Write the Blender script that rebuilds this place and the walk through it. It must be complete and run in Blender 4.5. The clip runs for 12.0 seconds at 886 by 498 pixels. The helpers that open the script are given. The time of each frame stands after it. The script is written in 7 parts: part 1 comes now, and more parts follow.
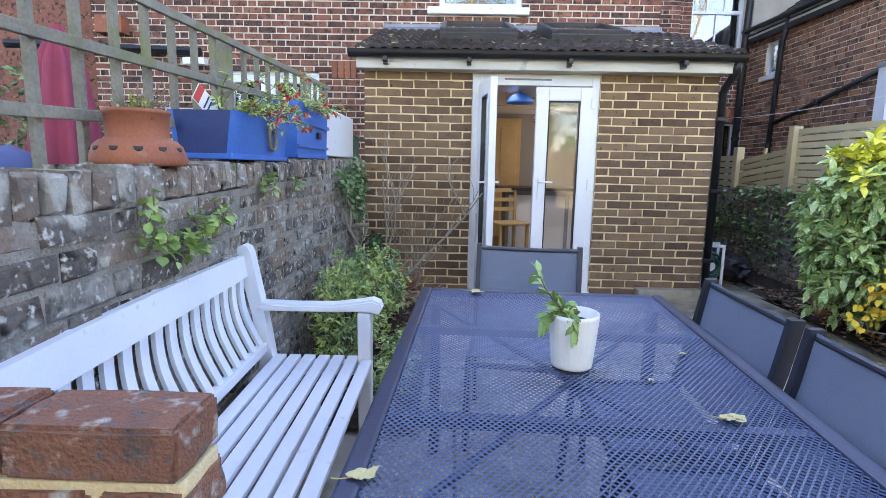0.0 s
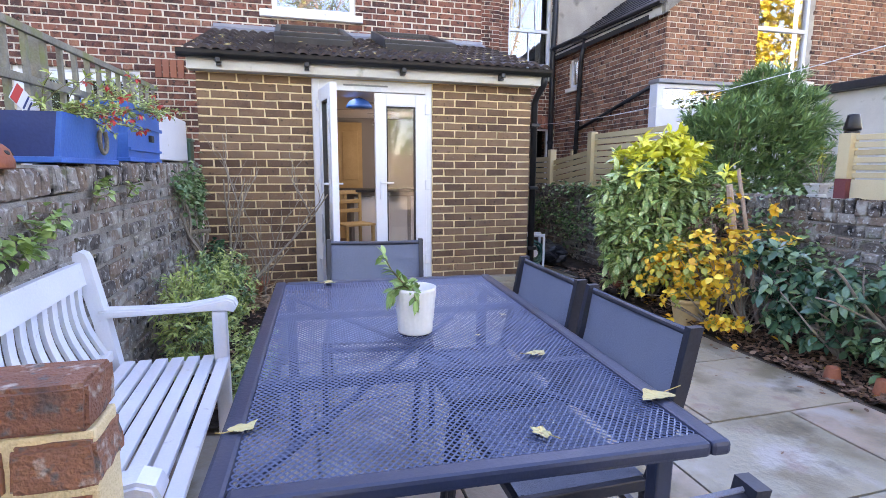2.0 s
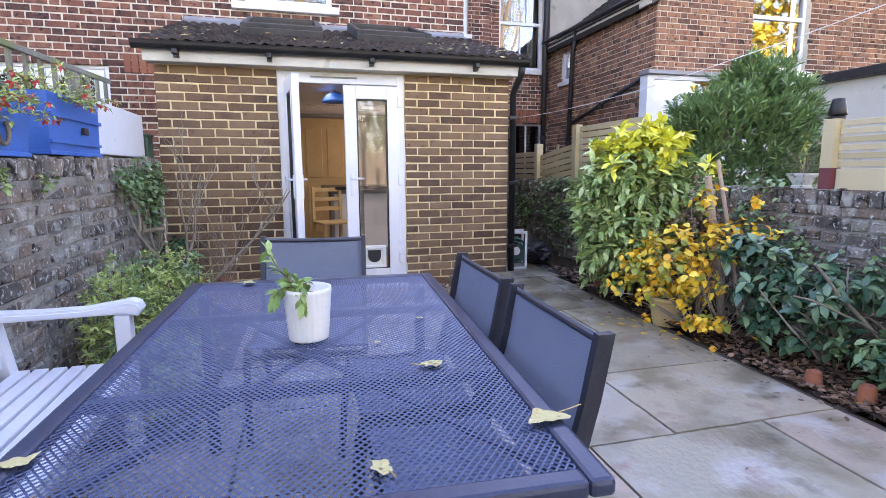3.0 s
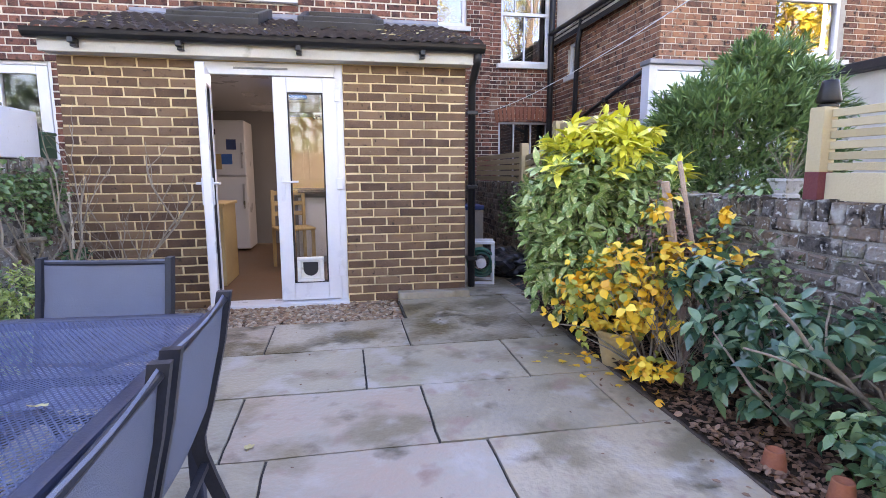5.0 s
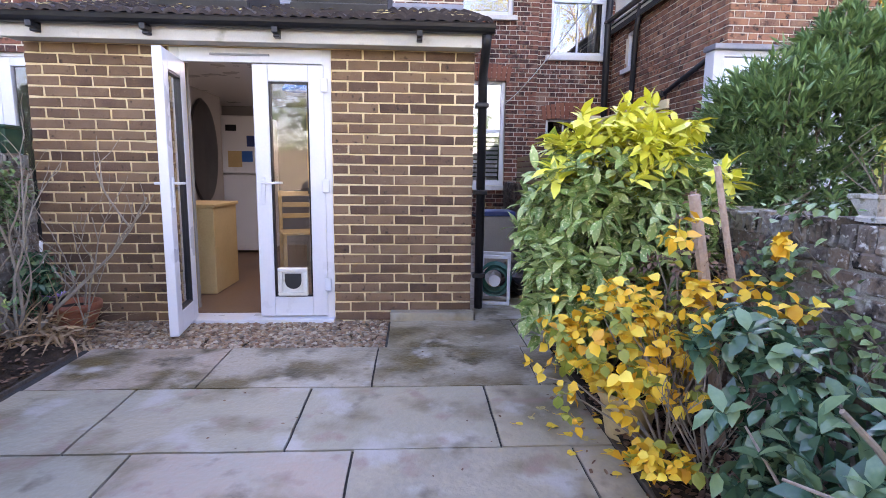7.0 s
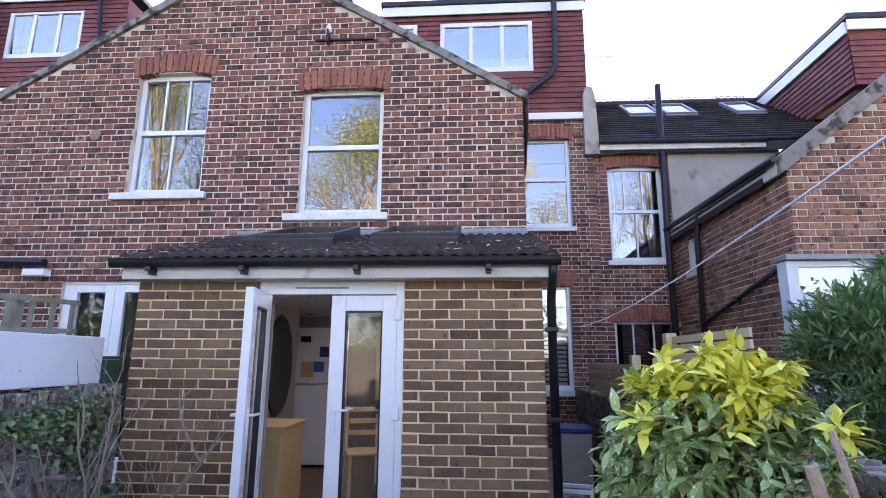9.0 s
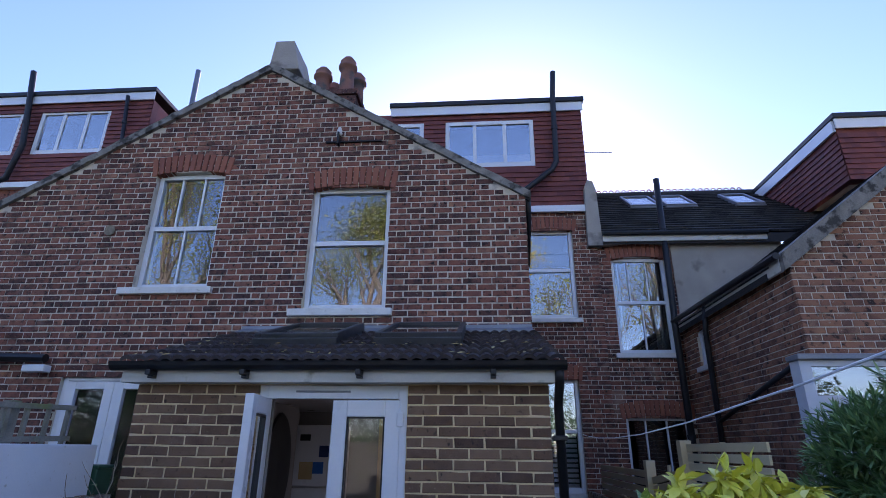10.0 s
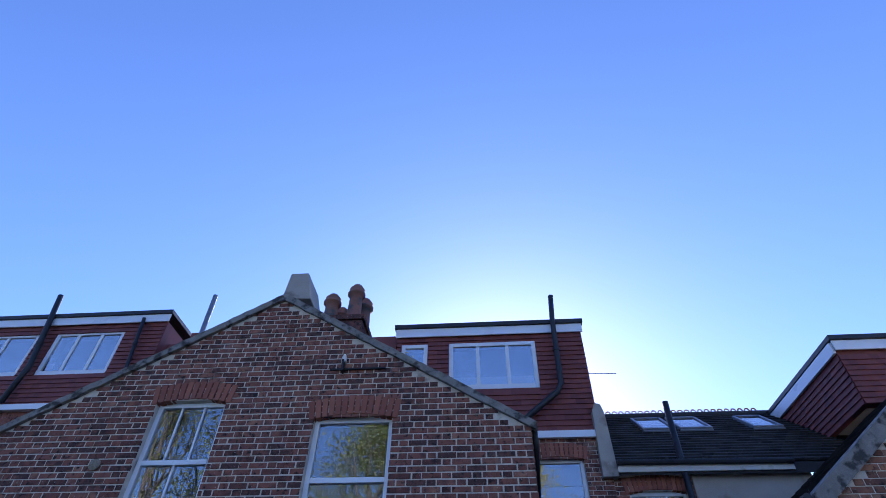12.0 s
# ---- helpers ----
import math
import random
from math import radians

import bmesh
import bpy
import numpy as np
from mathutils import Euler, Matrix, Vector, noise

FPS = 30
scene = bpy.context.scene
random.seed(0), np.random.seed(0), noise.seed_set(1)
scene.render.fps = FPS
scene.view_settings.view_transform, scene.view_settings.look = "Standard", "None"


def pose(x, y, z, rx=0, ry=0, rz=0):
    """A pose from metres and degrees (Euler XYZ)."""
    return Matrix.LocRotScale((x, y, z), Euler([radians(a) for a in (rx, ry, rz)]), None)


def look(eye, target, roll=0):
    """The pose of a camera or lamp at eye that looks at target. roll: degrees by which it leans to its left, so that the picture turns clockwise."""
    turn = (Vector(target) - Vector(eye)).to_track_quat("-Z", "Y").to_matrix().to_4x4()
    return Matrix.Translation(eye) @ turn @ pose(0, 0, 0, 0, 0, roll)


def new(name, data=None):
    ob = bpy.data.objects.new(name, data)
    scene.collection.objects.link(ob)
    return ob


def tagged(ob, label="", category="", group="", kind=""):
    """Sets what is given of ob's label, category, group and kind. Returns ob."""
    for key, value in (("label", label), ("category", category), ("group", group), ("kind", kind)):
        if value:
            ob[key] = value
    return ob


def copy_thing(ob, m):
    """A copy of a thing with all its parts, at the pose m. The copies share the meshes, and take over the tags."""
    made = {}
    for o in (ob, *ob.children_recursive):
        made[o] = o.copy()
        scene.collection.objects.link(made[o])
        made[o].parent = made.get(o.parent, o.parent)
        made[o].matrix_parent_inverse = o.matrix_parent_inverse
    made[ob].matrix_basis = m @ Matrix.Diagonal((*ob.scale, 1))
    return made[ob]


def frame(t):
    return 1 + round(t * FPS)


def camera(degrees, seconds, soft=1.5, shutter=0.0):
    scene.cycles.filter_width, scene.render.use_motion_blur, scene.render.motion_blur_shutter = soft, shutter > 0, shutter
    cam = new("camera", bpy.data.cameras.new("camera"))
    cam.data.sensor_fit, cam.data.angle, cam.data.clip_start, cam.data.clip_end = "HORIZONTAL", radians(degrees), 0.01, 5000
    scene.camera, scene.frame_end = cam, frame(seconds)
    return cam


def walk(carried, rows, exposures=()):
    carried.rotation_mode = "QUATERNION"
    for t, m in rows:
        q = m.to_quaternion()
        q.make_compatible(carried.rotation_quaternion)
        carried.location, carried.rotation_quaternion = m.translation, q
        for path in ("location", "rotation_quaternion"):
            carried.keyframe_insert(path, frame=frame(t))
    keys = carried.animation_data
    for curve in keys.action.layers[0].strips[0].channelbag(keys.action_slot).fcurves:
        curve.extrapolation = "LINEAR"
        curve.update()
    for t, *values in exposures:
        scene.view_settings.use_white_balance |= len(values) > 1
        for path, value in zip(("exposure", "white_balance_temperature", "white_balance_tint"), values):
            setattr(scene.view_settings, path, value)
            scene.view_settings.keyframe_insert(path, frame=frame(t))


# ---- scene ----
cam = camera(80.1, 12.0, 0.6)
PATH = [
    (0, (0.01, 0.36, 1.145), (-0.025, 2.335, 0.837), 1.1),
    (0.5, (-0.008, 0.23, 1.132), (0.383, 2.168, 0.836), 0.8),
    (1, (-0.028, 0.164, 1.104), (0.464, 2.081, 0.813), 0.7),
    (1.5, (-0.056, 0.131, 1.124), (0.479, 2.037, 0.839), 0.5),
    (2, (-0.018, 0.128, 1.128), (0.515, 2.034, 0.84), 0.2),
    (2.5, (0.086, 0.168, 1.119), (0.616, 2.075, 0.828), 0.1),
    (3, (0.334, 0.24, 1.086), (0.843, 2.152, 0.795), -0.3),
    (3.2, (0.418, 0.264, 1.083), (0.923, 2.177, 0.791), -0.2),
    (4.8, (1.182, 0.638, 1.094), (1.568, 2.579, 0.81), -0.2),
    (5, (1.296, 0.666, 1.099), (1.658, 2.612, 0.811), -0.2),
    (5.5, (1.496, 0.794, 1.1), (1.808, 2.749, 0.813), 0.1),
    (6, (1.701, 0.974, 1.11), (1.966, 2.936, 0.823), 0.5),
    (6.5, (1.859, 1.179, 1.088), (2.057, 3.148, 0.8), 0.6),
    (6.7, (1.918, 1.236, 1.094), (2.083, 3.208, 0.803), 0.6),
    (8.3, (1.848, 1.308, 1.297), (1.766, 3.299, 1.128), 0.3),
    (8.5, (1.856, 1.299, 1.309), (1.757, 3.296, 1.312), 0.0),
    (9, (1.869, 1.278, 1.39), (1.74, 3.231, 1.802), 0.3),
    (9.5, (1.879, 1.262, 1.463), (1.738, 3.159, 2.081), 0.5),
    (10, (1.882, 1.228, 1.537), (1.736, 3.092, 2.246), 0.6),
    (10.5, (1.887, 1.186, 1.597), (1.737, 3.033, 2.348), 0.7),
    (11, (1.883, 1.141, 1.651), (1.734, 2.932, 2.53), 0.8),
    (11.5, (1.902, 1.08, 1.679), (1.754, 2.741, 2.784), 0.9),
    (12, (1.906, 1.046, 1.681), (1.77, 2.495, 3.052), 1.0),
]
EXPOSURES = [(0, 3.1, 7750, 25), (1, 3.18, 7900, 30), (5, 3.25, 8050, 37), (6.5, 3.22, 7950, 40), (8.3, 3.28, 7350, 40), (8.8, 2.95, 7150, 36), (9.2, 2.12, 6550, 34), (9.6, 1.35, 6050, 31), (10.5, 1.1, 5750, 35), (11.2, 0.98, 5450, 35), (12, 0.68, 5000, 31)]
walk(cam, [(t, look(eye, target, roll)) for t, eye, target, roll in PATH], EXPOSURES)

# ---- world and sun: a clear autumn sky, the sun low behind the house ----
SUN_AZ, SUN_EL = 2.0, 24.0      # degrees east of +y, degrees up
world = bpy.data.worlds.new("sky")
scene.world = world
world.use_nodes = True
sky = world.node_tree.nodes.new("ShaderNodeTexSky")
sky.sky_type = "NISHITA"
sky.sun_disc = False
sky.sun_elevation, sky.sun_rotation = radians(SUN_EL), radians(SUN_AZ)
sky.air_density, sky.dust_density, sky.ozone_density = 1.0, 0.35, 3.0
back = world.node_tree.nodes["Background"]
back.inputs["Strength"].default_value = 0.15
world.node_tree.links.new(sky.outputs[0], back.inputs["Color"])
sun = new("sun", bpy.data.lights.new("sun", "SUN"))
sun.data.energy, sun.data.angle, sun.data.color = 5.0, radians(0.5), (1.0, 0.93, 0.82)
sun_way = Vector((math.sin(radians(SUN_AZ)) * math.cos(radians(SUN_EL)), math.cos(radians(SUN_AZ)) * math.cos(radians(SUN_EL)), math.sin(radians(SUN_EL))))
sun.matrix_world = look(sun_way * 30, (0, 0, 0))

# ---- materials ----
def mat(name, cols, scale=6.0, rough=0.7, bump=0.15, fine=90.0, metal=0.0, rnd="", stain=None, spec=0.5, pos=(0.3, 0.7), more=(), blend=0.55):
    """cols: two or more base colours, mixed by noise and, if rnd is "object" or "island", from piece to piece."""
    m = bpy.data.materials.new(name)
    m.use_nodes = True
    nt = m.node_tree
    N, L = nt.nodes, nt.links
    b = N["Principled BSDF"]
    b.inputs["Metallic"].default_value = metal
    b.inputs["Specular IOR Level"].default_value = spec
    geo = N.new("ShaderNodeNewGeometry")
    def tex(sc, detail=5.0):
        n = N.new("ShaderNodeTexNoise")
        n.inputs["Scale"].default_value, n.inputs["Detail"].default_value = sc, detail
        L.new(geo.outputs["Position"], n.inputs["Vector"])
        return n.outputs["Fac"]
    def math_node(op, a, c):
        n = N.new("ShaderNodeMath")
        n.operation = op
        for i, v in enumerate((a, c)):
            if isinstance(v, (int, float)):
                n.inputs[i].default_value = v
            else:
                L.new(v, n.inputs[i])
        return n.outputs[0]
    big, small = tex(scale), tex(fine, 3.0)
    fac = math_node("ADD", math_node("MULTIPLY", big, 0.65), math_node("MULTIPLY", small, 0.35))
    if rnd:
        if rnd == "object":
            r = N.new("ShaderNodeObjectInfo").outputs["Random"]
        else:
            r = geo.outputs["Random Per Island"]
        fac = math_node("ADD", math_node("MULTIPLY", fac, 1 - blend), math_node("MULTIPLY", r, blend))
        pos = (0.36 - 0.33 * blend, 0.64 + 0.33 * blend)
    ramp = N.new("ShaderNodeValToRGB")
    els = ramp.color_ramp.elements
    while len(els) < len(cols):
        els.new(0.5)
    for i, c in enumerate(cols):
        els[i].position = pos[0] + (pos[1] - pos[0]) * i / max(1, len(cols) - 1)
        els[i].color = (*c, 1)
    L.new(fac, ramp.inputs[0])
    col = ramp.outputs[0]
    for colour, sc, edge in ([stain] if stain else []) + list(more):
        mx = N.new("ShaderNodeMix")
        mx.data_type = "RGBA"
        rr = N.new("ShaderNodeMapRange")
        rr.inputs["From Min"].default_value, rr.inputs["From Max"].default_value = edge, edge + 0.12
        L.new(tex(sc, 6.0), rr.inputs["Value"])
        L.new(rr.outputs[0], mx.inputs["Factor"])
        L.new(col, mx.inputs["A"])
        mx.inputs["B"].default_value = (*colour, 1)
        col = mx.outputs["Result"]
    L.new(col, b.inputs["Base Color"])
    rr = N.new("ShaderNodeMapRange")
    rr.inputs["To Min"].default_value, rr.inputs["To Max"].default_value = max(0.03, rough - 0.12), min(1, rough + 0.12)
    L.new(big, rr.inputs["Value"])
    L.new(rr.outputs[0], b.inputs["Roughness"])
    if bump:
        bp = N.new("ShaderNodeBump")
        bp.inputs["Strength"].default_value, bp.inputs["Distance"].default_value = bump, 0.01
        L.new(small, bp.inputs["Height"])
        L.new(bp.outputs[0], b.inputs["Normal"])
    return m


def glass(name, ior=1.5, tint=(0.96, 0.98, 0.97)):
    m = bpy.data.materials.new(name)
    m.use_nodes = True
    b = m.node_tree.nodes["Principled BSDF"]
    b.inputs["Base Color"].default_value = (*tint, 1)
    b.inputs["Transmission Weight"].default_value = 1.0
    b.inputs["Roughness"].default_value = 0.0
    b.inputs["IOR"].default_value = ior
    return m


BUFF = [(0.085, 0.05, 0.038), (0.175, 0.105, 0.068), (0.26, 0.16, 0.10), (0.125, 0.07, 0.052)]
RED = [(0.03, 0.02, 0.021), (0.17, 0.07, 0.054), (0.28, 0.112, 0.078), (0.07, 0.04, 0.038), (0.22, 0.095, 0.07), (0.38, 0.185, 0.12)]
ORANGE = [(0.08, 0.046, 0.04), (0.25, 0.115, 0.076), (0.38, 0.18, 0.11), (0.155, 0.078, 0.06), (0.45, 0.25, 0.16)]
OLD = [(0.055, 0.048, 0.045), (0.14, 0.12, 0.105), (0.21, 0.15, 0.115), (0.28, 0.26, 0.23), (0.10, 0.085, 0.078)]
M = dict(
    buff=mat("buff_brick", BUFF, 9, 0.88, 0.6, 150, rnd="object", stain=((0.06, 0.042, 0.034), 22, 0.62), blend=0.55, spec=0.2, more=(((0.32, 0.22, 0.14), 60, 0.66),)),
    buff_i=mat("buff_brick_joined", BUFF, 9, 0.88, 0.6, 150, rnd="island", stain=((0.06, 0.042, 0.034), 22, 0.62), blend=0.55, spec=0.2, more=(((0.32, 0.22, 0.14), 60, 0.66),)),
    red=mat("red_brick", RED, 9, 0.88, 0.7, 120, rnd="object", stain=((0.028, 0.02, 0.02), 17, 0.55), blend=0.45, spec=0.2, more=(((0.34, 0.22, 0.17), 1.3, 0.66), ((0.46, 0.38, 0.32), 34, 0.635))),
    red_i=mat("red_brick_joined", RED, 9, 0.88, 0.7, 120, rnd="island", stain=((0.028, 0.02, 0.02), 17, 0.55), blend=0.45, spec=0.2, more=(((0.34, 0.22, 0.17), 1.3, 0.66), ((0.46, 0.38, 0.32), 34, 0.635))),
    orange_i=mat("orange_brick", ORANGE, 8, 0.88, 0.7, 120, rnd="island", stain=((0.04, 0.026, 0.024), 15, 0.56), blend=0.55, spec=0.2, more=(((0.52, 0.42, 0.34), 30, 0.65),)),
    arch=mat("arch_brick", [(0.22, 0.07, 0.045), (0.33, 0.12, 0.07)], 8, 0.8, 0.4, 150, rnd="object"),
    old=mat("old_brick", OLD, 10, 0.95, 1.0, 55, rnd="object", stain=((0.02, 0.018, 0.017), 14, 0.57), more=(((0.50, 0.49, 0.45), 42, 0.57), ((0.38, 0.37, 0.33), 9, 0.57), ((0.10, 0.12, 0.04), 6, 0.64)), blend=0.45, spec=0.15),
    old_i=mat("old_brick_joined", OLD, 10, 0.95, 1.0, 55, rnd="island", stain=((0.02, 0.018, 0.017), 14, 0.57), more=(((0.50, 0.49, 0.45), 42, 0.57), ((0.38, 0.37, 0.33), 9, 0.57), ((0.10, 0.12, 0.04), 6, 0.64)), blend=0.45, spec=0.15),
    raw=mat("raw_red_brick", [(0.19, 0.075, 0.045), (0.30, 0.13, 0.075), (0.24, 0.09, 0.055)], 12, 0.9, 0.9, 140, rnd="object", stain=((0.13, 0.11, 0.10), 45, 0.56), more=(((0.45, 0.39, 0.33), 26, 0.57), ((0.08, 0.06, 0.055), 9, 0.62))),
    mortar_y=mat("yellow_mortar", [(0.60, 0.45, 0.24), (0.84, 0.68, 0.42)], 5, 0.95, 0.5, 200, spec=0.2, stain=((0.34, 0.26, 0.17), 3.0, 0.62)),
    mortar_g=mat("grey_mortar", [(0.48, 0.42, 0.345), (0.74, 0.665, 0.56)], 6, 0.95, 0.5, 200, spec=0.2, stain=((0.15, 0.125, 0.11), 3.5, 0.60)),
    mortar_d=mat("weathered_mortar", [(0.15, 0.135, 0.115), (0.36, 0.33, 0.285)], 12, 0.95, 0.8, 150, spec=0.2),
    render=mat("cement_render", [(0.30, 0.27, 0.23), (0.42, 0.38, 0.33)], 3, 0.95, 0.4, 60, stain=((0.17, 0.15, 0.13), 2.5, 0.6)),
    coping=mat("cement_coping", [(0.13, 0.12, 0.105), (0.30, 0.28, 0.25)], 7, 0.95, 0.6, 90, stain=((0.05, 0.046, 0.04), 9, 0.52)),
    # white paint greyed and blued to hold the shade on next door's extension
    grey_white=mat("shaded_white_paint", [(0.55, 0.57, 0.62), (0.66, 0.68, 0.72)], 3, 0.5, 0.1, 90),
    upvc=mat("white_upvc", [(0.66, 0.68, 0.72), (0.74, 0.75, 0.77)], 2, 0.3, 0.02, 60),
    paint=mat("white_gloss_paint", [(0.64, 0.67, 0.72), (0.74, 0.76, 0.79)], 4, 0.45, 0.12, 120, stain=((0.50, 0.49, 0.45), 30, 0.66)),
    sill=mat("painted_stone_sill", [(0.60, 0.59, 0.56), (0.76, 0.75, 0.72)], 8, 0.7, 0.3, 120, stain=((0.40, 0.38, 0.33), 14, 0.64)),
    fascia=mat("cream_fascia", [(0.46, 0.44, 0.39), (0.58, 0.56, 0.50)], 3, 0.5, 0.1, 90, stain=((0.30, 0.28, 0.22), 6, 0.62)),
    black=mat("black_plastic", [(0.008, 0.008, 0.010), (0.018, 0.018, 0.02)], 6, 0.35, 0.05, 60, spec=0.35),
    iron=mat("dark_painted_pipe", [(0.010, 0.011, 0.014), (0.028, 0.028, 0.032)], 6, 0.45, 0.15, 60, spec=0.35),
    rooftile=mat("brown_concrete_tile", [(0.022, 0.017, 0.019), (0.06, 0.046, 0.046), (0.038, 0.030, 0.032)], 14, 0.5, 0.6, 120, rnd="object", stain=((0.20, 0.18, 0.10), 34, 0.66), more=(((0.09, 0.075, 0.075), 7, 0.6),), spec=0.35),
    slate=mat("dark_slate", [(0.016, 0.016, 0.018), (0.05, 0.046, 0.044)], 5, 0.7, 0.3, 70, rnd="island", stain=((0.14, 0.13, 0.11), 7, 0.67), spec=0.3),
    hung=mat("red_hung_tile", [(0.12, 0.03, 0.03), (0.20, 0.055, 0.045), (0.15, 0.04, 0.035)], 5, 0.7, 0.25, 80, rnd="island"),
    lead=mat("lead_flashing", [(0.17, 0.18, 0.21), (0.27, 0.28, 0.31)], 6, 0.45, 0.15, 60, metal=0.3),
    # near-black: stands in for shade in rooms and holes; also roof deck, cat flap
    dark=mat("near_black", [(0.02, 0.02, 0.02), (0.04, 0.04, 0.04)], 2, 0.9, 0.0),
    vent_grey=mat("dark_metal_cladding", [(0.035, 0.036, 0.038), (0.07, 0.07, 0.072)], 8, 0.45, 0.1, 90, metal=0.3),
    green_sheet=mat("grey_green_sheet", [(0.16, 0.18, 0.17), (0.22, 0.24, 0.22)], 5, 0.9, 0.1, 90),
    pane=glass("window_pane", 2.15),
    pane_sky=glass("sky_lit_pane", 3.0),
    clear=glass("door_pane", 1.5),
    slab=mat("sandstone_slab", [(0.25, 0.24, 0.195), (0.41, 0.345, 0.25), (0.32, 0.30, 0.23), (0.43, 0.315, 0.245), (0.345, 0.335, 0.28)], 2.2, 0.38, 0.45, 38, rnd="object", stain=((0.22, 0.185, 0.12), 2.6, 0.51), more=(((0.42, 0.40, 0.36), 3.7, 0.56), ((0.12, 0.10, 0.065), 4.5, 0.60), ((0.30, 0.21, 0.165), 6.0, 0.58))),
    slab_wet=mat("stained_sandstone_slab", [(0.20, 0.18, 0.13), (0.43, 0.38, 0.30), (0.30, 0.265, 0.195), (0.40, 0.32, 0.26)], 2.6, 0.33, 0.45, 38, rnd="object", stain=((0.13, 0.10, 0.05), 2.2, 0.46), more=(((0.45, 0.43, 0.39), 3.7, 0.57), ((0.08, 0.065, 0.035), 4.5, 0.55), ((0.20, 0.17, 0.11), 24, 0.60))),
    planter_stone=mat("mossy_white_stone", [(0.40, 0.39, 0.36), (0.58, 0.57, 0.53)], 12, 0.85, 0.5, 90, stain=((0.20, 0.20, 0.14), 30, 0.55)),
    joint=mat("dark_joint", [(0.025, 0.025, 0.023), (0.06, 0.055, 0.05)], 20, 0.95, 0.5, 120),
    soil=mat("dark_soil", [(0.018, 0.012, 0.009), (0.07, 0.048, 0.034)], 14, 0.95, 1.0, 70, spec=0.15),
    pebble=mat("pebbles", [(0.10, 0.055, 0.035), (0.36, 0.25, 0.16), (0.22, 0.115, 0.07), (0.50, 0.42, 0.32), (0.14, 0.11, 0.085)], 20, 0.55, 0.2, 120, rnd="island", blend=0.85, spec=0.3),
    timber=mat("new_softwood", [(0.42, 0.33, 0.18), (0.58, 0.48, 0.30)], 5, 0.7, 0.2, 90, rnd="object"),
    old_wood=mat("weathered_wood", [(0.15, 0.14, 0.11), (0.30, 0.285, 0.235)], 9, 0.9, 0.5, 110, stain=((0.19, 0.21, 0.08), 3, 0.57), spec=0.2),
    wet_wood=mat("wet_dark_timber", [(0.05, 0.038, 0.03), (0.13, 0.10, 0.075)], 9, 0.8, 0.6, 90),
    # terracotta darkened for the shade on the chimney pots, with grey blotches
    pot_dark=mat("shaded_terracotta", [(0.15, 0.075, 0.06), (0.30, 0.14, 0.10)], 5, 0.85, 0.3, 90, stain=((0.09, 0.085, 0.08), 4, 0.54)),
    maroon=mat("maroon_stain", [(0.13, 0.025, 0.03), (0.2, 0.05, 0.05)], 8, 0.7, 0.2),
    stake=mat("split_wood", [(0.36, 0.24, 0.18), (0.54, 0.40, 0.31)], 20, 0.85, 0.6, 90),
    twig=mat("pale_twig", [(0.20, 0.16, 0.12), (0.36, 0.31, 0.25)], 20, 0.85, 0.4, 90),
    bark=mat("bark", [(0.13, 0.105, 0.075), (0.30, 0.255, 0.19)], 25, 0.9, 0.7, 100),
    terracotta=mat("terracotta", [(0.25, 0.07, 0.038), (0.36, 0.125, 0.065)], 7, 0.75, 0.2, 90, stain=((0.30, 0.20, 0.15), 14, 0.64)),
    blue=mat("blue_painted_wood", [(0.012, 0.105, 0.40), (0.025, 0.17, 0.55)], 6, 0.45, 0.15, 80),
    # for navy things, and for the shade painted on a blue planter's ends
    navy=mat("navy_and_shaded_blue", [(0.012, 0.03, 0.12), (0.02, 0.05, 0.18)], 6, 0.5, 0.15, 80),
    frame_g=mat("grey_powder_coat", [(0.028, 0.037, 0.068), (0.045, 0.057, 0.095)], 9, 0.36, 0.08, 120, metal=0.2, spec=0.4),
    frame_c=mat("dark_chair_frame", [(0.016, 0.018, 0.026), (0.032, 0.036, 0.05)], 9, 0.4, 0.08, 120, metal=0.2),
    mesh_g=mat("grey_expanded_mesh", [(0.026, 0.04, 0.09), (0.045, 0.07, 0.135)], 9, 0.2, 0.1, 120, metal=0.2),
    sling=mat("grey_textilene", [(0.14, 0.165, 0.23), (0.19, 0.22, 0.29)], 5, 0.6, 0.5, 500),
    ceramic=mat("white_ceramic", [(0.66, 0.65, 0.60), (0.78, 0.77, 0.73)], 10, 0.4, 0.1, 80, stain=((0.50, 0.46, 0.36), 16, 0.66)),
    wall_in=mat("grey_plaster", [(0.24, 0.23, 0.22), (0.30, 0.29, 0.28)], 2, 0.9, 0.05),
    wood_in=mat("oak_floor", [(0.13, 0.075, 0.045), (0.20, 0.12, 0.075)], 4, 0.5, 0.1, 60),
    pine=mat("pine", [(0.46, 0.31, 0.135), (0.60, 0.44, 0.22)], 4, 0.5, 0.1, 60),
    enamel=mat("white_enamel", [(0.70, 0.71, 0.72), (0.78, 0.78, 0.78)], 2, 0.3, 0.0),
    steel=mat("brushed_steel", [(0.45, 0.45, 0.46), (0.6, 0.6, 0.6)], 9, 0.3, 0.05, 90, metal=1.0),
)


# ---- building helpers ----
def part(name, bm, material, parent=None, label="", smooth=False):
    me = bpy.data.meshes.new(name)
    if isinstance(bm, tuple):
        me.from_pydata(bm[0], [], bm[1])
    else:
        bm.normal_update()
        bm.to_mesh(me)
        bm.free()
    me.materials.append(material)
    if smooth:
        me.polygons.foreach_set("use_smooth", [True] * len(me.polygons))
    ob = new(name, me)
    if parent:
        ob.parent = parent
    if label:
        ob["label"] = label
    return ob


